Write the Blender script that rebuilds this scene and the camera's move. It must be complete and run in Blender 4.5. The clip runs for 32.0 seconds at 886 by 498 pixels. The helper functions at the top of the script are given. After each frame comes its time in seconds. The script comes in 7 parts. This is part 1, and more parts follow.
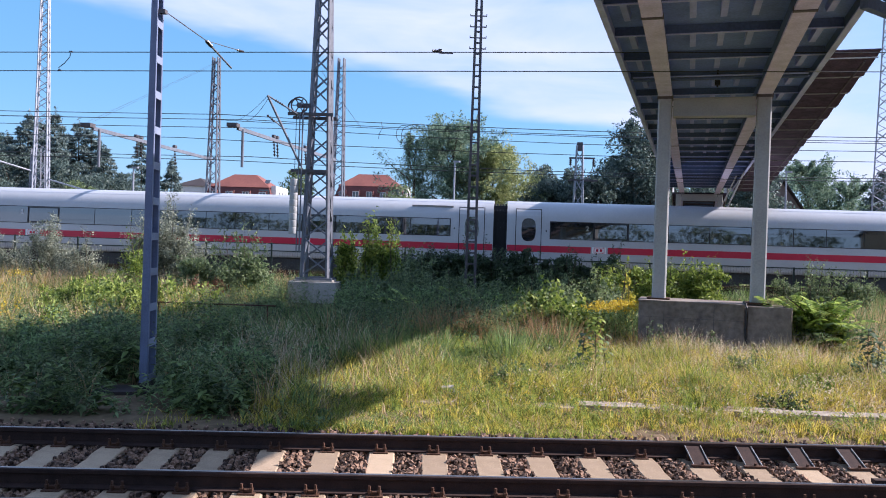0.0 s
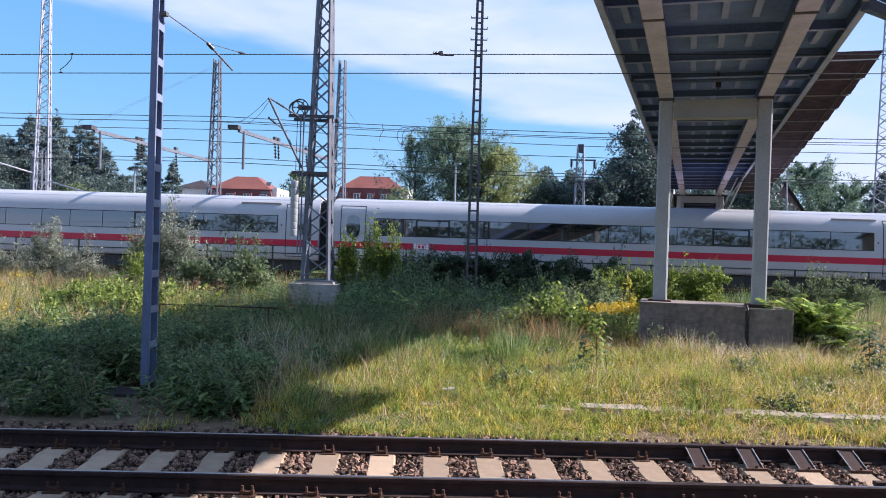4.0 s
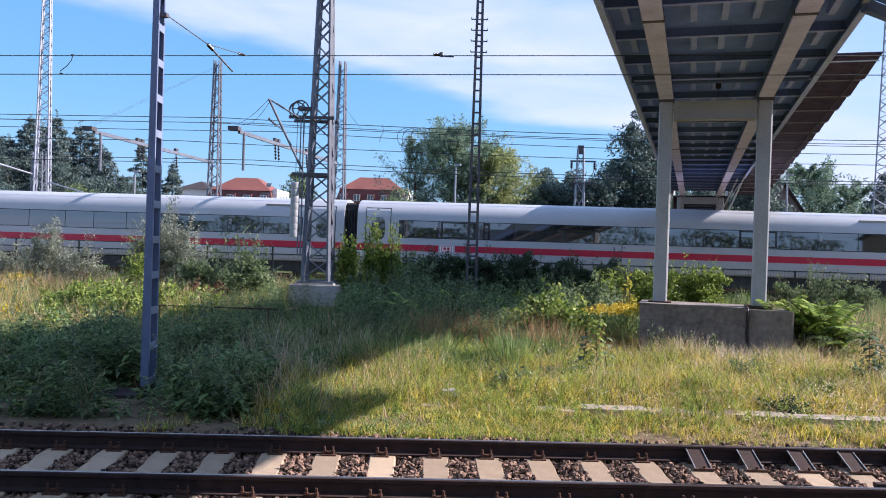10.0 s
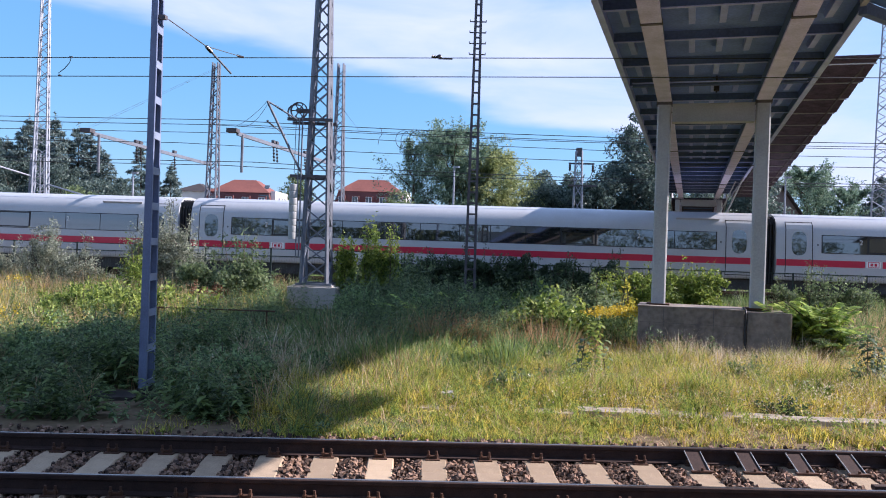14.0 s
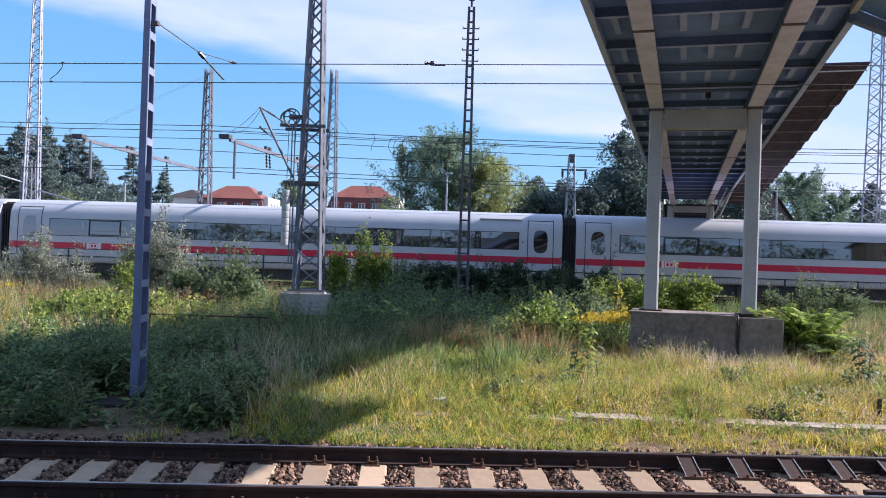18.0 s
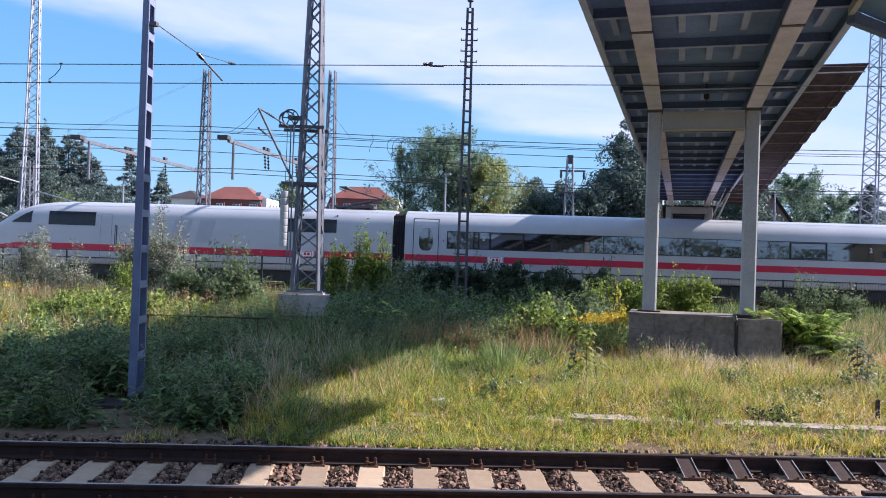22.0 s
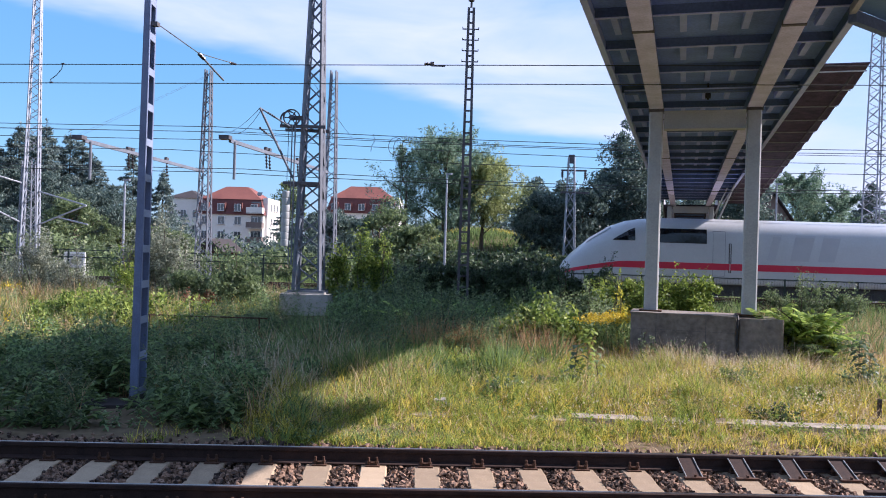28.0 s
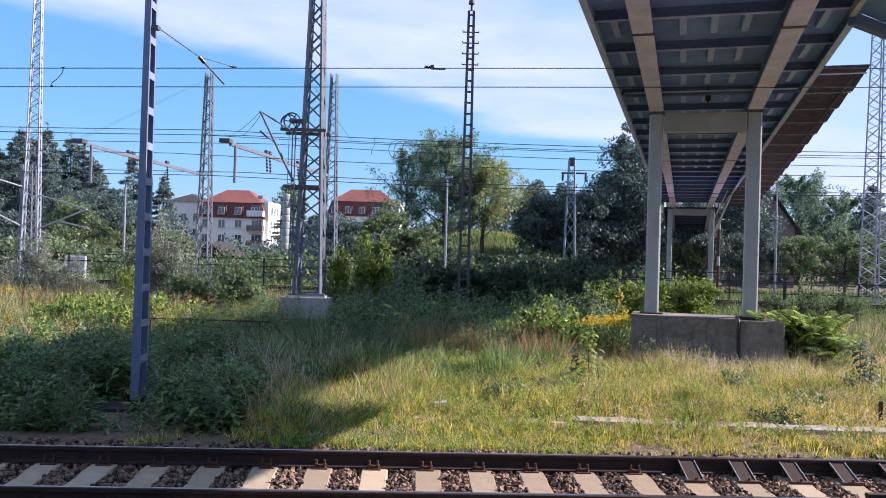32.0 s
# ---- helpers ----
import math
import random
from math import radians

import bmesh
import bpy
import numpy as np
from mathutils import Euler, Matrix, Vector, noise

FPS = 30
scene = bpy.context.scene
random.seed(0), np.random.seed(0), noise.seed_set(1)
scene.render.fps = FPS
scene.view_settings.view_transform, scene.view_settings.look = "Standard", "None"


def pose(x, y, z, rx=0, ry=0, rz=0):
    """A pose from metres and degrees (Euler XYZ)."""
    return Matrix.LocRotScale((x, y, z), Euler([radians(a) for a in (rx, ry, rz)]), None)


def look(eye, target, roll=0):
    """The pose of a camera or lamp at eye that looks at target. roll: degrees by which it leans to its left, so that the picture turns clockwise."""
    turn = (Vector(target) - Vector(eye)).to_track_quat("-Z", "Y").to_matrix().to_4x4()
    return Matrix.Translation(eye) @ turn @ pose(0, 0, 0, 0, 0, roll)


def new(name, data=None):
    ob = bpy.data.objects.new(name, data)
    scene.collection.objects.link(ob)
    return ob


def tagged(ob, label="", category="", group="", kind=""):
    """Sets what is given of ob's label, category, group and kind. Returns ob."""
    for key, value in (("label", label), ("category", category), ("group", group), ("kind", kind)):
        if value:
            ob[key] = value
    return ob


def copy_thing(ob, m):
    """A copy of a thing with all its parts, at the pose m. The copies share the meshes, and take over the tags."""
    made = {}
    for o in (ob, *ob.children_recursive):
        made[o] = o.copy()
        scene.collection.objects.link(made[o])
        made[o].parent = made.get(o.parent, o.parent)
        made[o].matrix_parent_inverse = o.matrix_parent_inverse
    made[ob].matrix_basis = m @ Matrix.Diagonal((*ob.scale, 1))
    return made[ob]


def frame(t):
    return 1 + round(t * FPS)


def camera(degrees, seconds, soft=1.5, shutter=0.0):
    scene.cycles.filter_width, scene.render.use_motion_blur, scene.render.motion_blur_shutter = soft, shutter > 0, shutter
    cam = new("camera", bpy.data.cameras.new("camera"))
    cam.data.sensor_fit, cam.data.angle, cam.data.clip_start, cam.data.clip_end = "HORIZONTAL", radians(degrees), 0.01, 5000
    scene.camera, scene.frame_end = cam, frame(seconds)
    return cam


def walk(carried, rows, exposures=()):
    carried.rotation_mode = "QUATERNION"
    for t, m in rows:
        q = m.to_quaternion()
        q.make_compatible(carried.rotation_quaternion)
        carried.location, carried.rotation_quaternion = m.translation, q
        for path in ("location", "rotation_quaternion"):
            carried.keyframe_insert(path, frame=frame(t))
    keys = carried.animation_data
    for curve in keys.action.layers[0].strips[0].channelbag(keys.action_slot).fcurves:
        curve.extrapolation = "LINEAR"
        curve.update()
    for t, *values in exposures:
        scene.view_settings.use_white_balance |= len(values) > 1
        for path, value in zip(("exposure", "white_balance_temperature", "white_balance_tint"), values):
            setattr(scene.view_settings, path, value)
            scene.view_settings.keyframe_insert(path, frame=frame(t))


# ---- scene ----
EYE = Vector((0, 0, 2.4))


def aim(yaw, pitch, roll):
    """Pose at the standing point: yaw to the left of +y, pitch up, roll as in look()."""
    turn = Euler((0, 0, radians(yaw))).to_matrix() @ Euler((radians(90 + pitch), 0, 0)).to_matrix() @ Euler((0, 0, radians(roll))).to_matrix()
    return Matrix.Translation(EYE) @ turn.to_4x4()


cam = camera(57.84, 32.0, soft=1.0)
walk(cam, [
    (0, aim(4.574, -0.623, 1.827)), (0.5, aim(4.582, -0.609, 1.825)), (1, aim(4.599, -0.580, 1.831)),
    (1.5, aim(4.619, -0.560, 1.830)), (2, aim(4.632, -0.540, 1.820)), (2.5, aim(4.632, -0.516, 1.827)),
    (3, aim(4.635, -0.501, 1.832)), (3.5, aim(4.638, -0.493, 1.821)), (5.5, aim(4.677, -0.450, 1.821)),
    (6, aim(4.696, -0.436, 1.819)), (6.5, aim(4.710, -0.416, 1.806)), (7, aim(4.709, -0.419, 1.800)),
    (7.5, aim(4.706, -0.428, 1.809)), (8, aim(4.703, -0.429, 1.821)), (8.5, aim(4.695, -0.435, 1.831)),
    (9, aim(4.679, -0.432, 1.816)), (9.5, aim(4.664, -0.417, 1.802)), (10, aim(4.656, -0.398, 1.823)),
    (10.5, aim(4.644, -0.387, 1.847)), (11, aim(4.624, -0.386, 1.851)), (11.5, aim(4.606, -0.375, 1.839)),
    (12, aim(4.600, -0.351, 1.831)), (12.5, aim(4.600, -0.331, 1.833)), (13, aim(4.601, -0.311, 1.836)),
    (13.5, aim(4.588, -0.278, 1.846)), (14, aim(4.545, -0.239, 1.859)), (14.5, aim(4.508, -0.206, 1.859)),
    (16.5, aim(4.181, 0.142, 1.840)), (17, aim(4.147, 0.159, 1.835)), (17.5, aim(4.093, 0.191, 1.834)),
    (18, aim(4.052, 0.215, 1.833)), (18.5, aim(4.031, 0.226, 1.835)), (19, aim(4.021, 0.224, 1.840)),
    (19.5, aim(4.018, 0.212, 1.832)), (20, aim(4.012, 0.218, 1.825)), (20.5, aim(3.996, 0.242, 1.821)),
    (21, aim(3.975, 0.261, 1.817)), (21.5, aim(3.958, 0.275, 1.836)), (22, aim(3.952, 0.288, 1.853)),
    (22.5, aim(3.954, 0.296, 1.844)), (23, aim(3.956, 0.297, 1.831)), (23.5, aim(3.954, 0.284, 1.823)),
    (24, aim(3.959, 0.267, 1.811)), (24.5, aim(3.968, 0.263, 1.799)), (25, aim(3.974, 0.265, 1.795)),
    (25.5, aim(3.976, 0.264, 1.798)), (27.5, aim(4.039, 0.267, 1.796)), (28, aim(4.050, 0.263, 1.796)),
    (28.5, aim(4.067, 0.262, 1.782)), (29, aim(4.077, 0.273, 1.752)), (29.5, aim(4.082, 0.302, 1.740)),
    (30, aim(4.086, 0.351, 1.739)), (30.5, aim(4.079, 0.407, 1.722)), (31, aim(4.075, 0.453, 1.700)),
    (31.5, aim(4.086, 0.474, 1.691)), (32, aim(4.094, 0.471, 1.691)),
], exposures=[(0, 1.0, 5700, 28), (32, 1.0, 5700, 28)])

# ---- light ----
SUN = Vector((1.43, 0.28, 1.0)).normalized()
world = bpy.data.worlds.new("sky")
scene.world = world
world.use_nodes = True
wt = world.node_tree
wt.nodes.clear()
w_out = wt.nodes.new("ShaderNodeOutputWorld")
w_bg = wt.nodes.new("ShaderNodeBackground")
w_sky = wt.nodes.new("ShaderNodeTexSky")
w_sky.sky_type, w_sky.sun_disc = "NISHITA", False
w_sky.sun_elevation, w_sky.sun_rotation = math.asin(SUN.z), math.atan2(SUN.x, SUN.y)
w_sky.air_density, w_sky.dust_density, w_sky.ozone_density = 1.0, 0.5, 2.5
w_sat = wt.nodes.new("ShaderNodeHueSaturation")
w_sat.inputs["Hue"].default_value, w_sat.inputs["Saturation"].default_value, w_sat.inputs["Value"].default_value = 0.484, 1.22, 1.16
w_co = wt.nodes.new("ShaderNodeTexCoord")
# cirrus: a thin sheet whose lower edge slants, broken into streaks
w_map = wt.nodes.new("ShaderNodeMapping")
w_map.inputs["Rotation"].default_value = (0, radians(13), 0)
w_map.inputs["Scale"].default_value = (1.6, 1.6, 7.0)
w_no = wt.nodes.new("ShaderNodeTexNoise")
w_no.inputs["Scale"].default_value, w_no.inputs["Detail"].default_value, w_no.inputs["Roughness"].default_value = 2.4, 8, 0.55
w_no.inputs["Distortion"].default_value = 0.5
w_big = wt.nodes.new("ShaderNodeTexNoise")
w_big.inputs["Scale"].default_value, w_big.inputs["Detail"].default_value = 1.6, 5
w_dot = wt.nodes.new("ShaderNodeVectorMath")
w_dot.operation = "DOT_PRODUCT"
w_dot.inputs[1].default_value = (0.2166, -0.1696, 0.9614)
w_add = wt.nodes.new("ShaderNodeMath")
w_add.operation = "MULTIPLY_ADD"
w_add.inputs[1].default_value = 0.11
w_edge = wt.nodes.new("ShaderNodeMapRange")
w_edge.interpolation_type = "SMOOTHSTEP"
w_edge.inputs["From Min"].default_value, w_edge.inputs["From Max"].default_value = 0.038, 0.062
w_thin = wt.nodes.new("ShaderNodeMapRange")
w_thin.inputs["From Min"].default_value, w_thin.inputs["From Max"].default_value = 0.3, 0.66
w_thin.inputs["To Min"].default_value, w_thin.inputs["To Max"].default_value = 0.5, 1.0
w_mul = wt.nodes.new("ShaderNodeMath")
w_mul.operation = "MULTIPLY"
# the sheet thins out higher up
w_high = wt.nodes.new("ShaderNodeMapRange")
w_high.inputs["From Min"].default_value, w_high.inputs["From Max"].default_value = 0.06, 0.17
w_high.inputs["To Min"].default_value, w_high.inputs["To Max"].default_value = 1.0, 0.42
w_mul2 = wt.nodes.new("ShaderNodeMath")
w_mul2.operation = "MULTIPLY"
w_mix = wt.nodes.new("ShaderNodeMixRGB")
w_mix.inputs[2].default_value = (4.9, 5.4, 6.1, 1)
wl = wt.links.new
wl(w_co.outputs["Generated"], w_map.inputs[0])
wl(w_map.outputs[0], w_no.inputs[0])
wl(w_map.outputs[0], w_big.inputs[0])
wl(w_co.outputs["Generated"], w_dot.inputs[0])
wl(w_big.outputs[0], w_add.inputs[0])
wl(w_dot.outputs["Value"], w_add.inputs[2])
wl(w_add.outputs[0], w_edge.inputs[0])
wl(w_no.outputs[0], w_thin.inputs[0])
wl(w_edge.outputs[0], w_mul.inputs[0])
wl(w_thin.outputs[0], w_mul.inputs[1])
wl(w_dot.outputs["Value"], w_high.inputs[0])
wl(w_mul.outputs[0], w_mul2.inputs[0])
wl(w_high.outputs[0], w_mul2.inputs[1])
wl(w_mul2.outputs[0], w_mix.inputs[0])
wl(w_sky.outputs[0], w_sat.inputs["Color"])
# summer air evens the blue out towards the horizon
w_even = wt.nodes.new("ShaderNodeMixRGB")
w_low = wt.nodes.new("ShaderNodeMapRange")
w_low.inputs["From Min"].default_value, w_low.inputs["From Max"].default_value = 0.3, 0.65
w_low.inputs["To Min"].default_value, w_low.inputs["To Max"].default_value = 0.62, 0.0
w_sep = wt.nodes.new("ShaderNodeSeparateXYZ")
wl(w_co.outputs["Generated"], w_sep.inputs[0])
wl(w_sep.outputs["Z"], w_low.inputs[0])
wl(w_low.outputs[0], w_even.inputs[0])
w_even.inputs[2].default_value = (1.24, 2.92, 4.15, 1)
wl(w_sat.outputs[0], w_even.inputs[1])
wl(w_even.outputs[0], w_mix.inputs[1])
wl(w_mix.outputs[0], w_bg.inputs[0])
wl(w_bg.outputs[0], w_out.inputs[0])
w_bg.inputs[1].default_value = 0.088

sun = new("sun", bpy.data.lights.new("sun", "SUN"))
sun.data.energy, sun.data.angle, sun.data.color = 5.0, radians(0.55), (1.0, 0.89, 0.71)
sun.matrix_world = look(SUN * 50, (0, 0, 0))

# ---- materials ----


def mat(name, a, b=None, rough=0.7, metal=0.0, scale=3.0, fine=40.0, bump=0.2, island=False, clear=0.0, spread=0.0, through_light=0.0, ior=1.45, rand=0.0):
    """Noise-mixed surface: colours a and b at two scales, fine bump; rand varies pieces, island varies joined pieces."""
    m = bpy.data.materials.new(name)
    m.use_nodes = True
    t = m.node_tree
    n, l = t.nodes, t.links.new
    p = n["Principled BSDF"]
    b = b or tuple(c * 0.7 for c in a)
    co = n.new("ShaderNodeTexCoord")
    no = n.new("ShaderNodeTexNoise")
    no.inputs["Scale"].default_value, no.inputs["Detail"].default_value = scale, 5
    l(co.outputs["Object"], no.inputs[0])
    fi = n.new("ShaderNodeTexNoise")
    fi.inputs["Scale"].default_value, fi.inputs["Detail"].default_value = fine, 3
    l(co.outputs["Object"], fi.inputs[0])
    mix1 = n.new("ShaderNodeMath")
    mix1.operation = "MULTIPLY_ADD"
    mix1.inputs[1].default_value = 0.45
    l(fi.outputs[0], mix1.inputs[0])
    sub = n.new("ShaderNodeMath")
    sub.operation = "MULTIPLY"
    sub.inputs[1].default_value = 0.55
    l(no.outputs[0], sub.inputs[0])
    l(sub.outputs[0], mix1.inputs[2])
    ramp = n.new("ShaderNodeValToRGB")
    ramp.color_ramp.elements[0].position, ramp.color_ramp.elements[1].position = 0.36, 0.64
    if island:
        ramp.color_ramp.elements[0].position, ramp.color_ramp.elements[1].position = 0.3, 0.62
    ramp.color_ramp.elements[0].color, ramp.color_ramp.elements[1].color = (*b, 1), (*a, 1)
    last = mix1.outputs[0]
    if island or rand:
        src = n.new("ShaderNodeNewGeometry").outputs["Random Per Island"] if island else n.new("ShaderNodeObjectInfo").outputs["Random"]
        ad = n.new("ShaderNodeMath")
        ad.operation = "MULTIPLY_ADD"
        ad.inputs[1].default_value = spread if island else rand
        l(src, ad.inputs[0])
        sh = n.new("ShaderNodeMath")
        sh.operation = "SUBTRACT"
        sh.inputs[1].default_value = (spread if island else rand) / 2
        l(last, sh.inputs[0])
        l(sh.outputs[0], ad.inputs[2])
        last = ad.outputs[0]
    l(last, ramp.inputs[0])
    l(ramp.outputs[0], p.inputs["Base Color"])
    p.inputs["Roughness"].default_value, p.inputs["Metallic"].default_value, p.inputs["IOR"].default_value = rough, metal, ior
    if clear:
        p.inputs["Coat Weight"].default_value, p.inputs["Coat Roughness"].default_value = clear, 0.08
    if bump:
        bu = n.new("ShaderNodeBump")
        bu.inputs["Strength"].default_value, bu.inputs["Distance"].default_value = bump, 0.02
        l(fi.outputs[0], bu.inputs["Height"])
        l(bu.outputs[0], p.inputs["Normal"])
    if through_light:
        tr = n.new("ShaderNodeBsdfTranslucent")
        l(ramp.outputs[0], tr.inputs[0])
        ms = n.new("ShaderNodeMixShader")
        ms.inputs[0].default_value = through_light
        l(p.outputs[0], ms.inputs[1])
        l(tr.outputs[0], ms.inputs[2])
        l(ms.outputs[0], n["Material Output"].inputs[0])
    return m


def leaf_mat(name, a, b, t=0.35):
    return mat(name, a, b, rough=0.55, scale=0.6, fine=6, bump=0, island=True, spread=1.0, through_light=t)


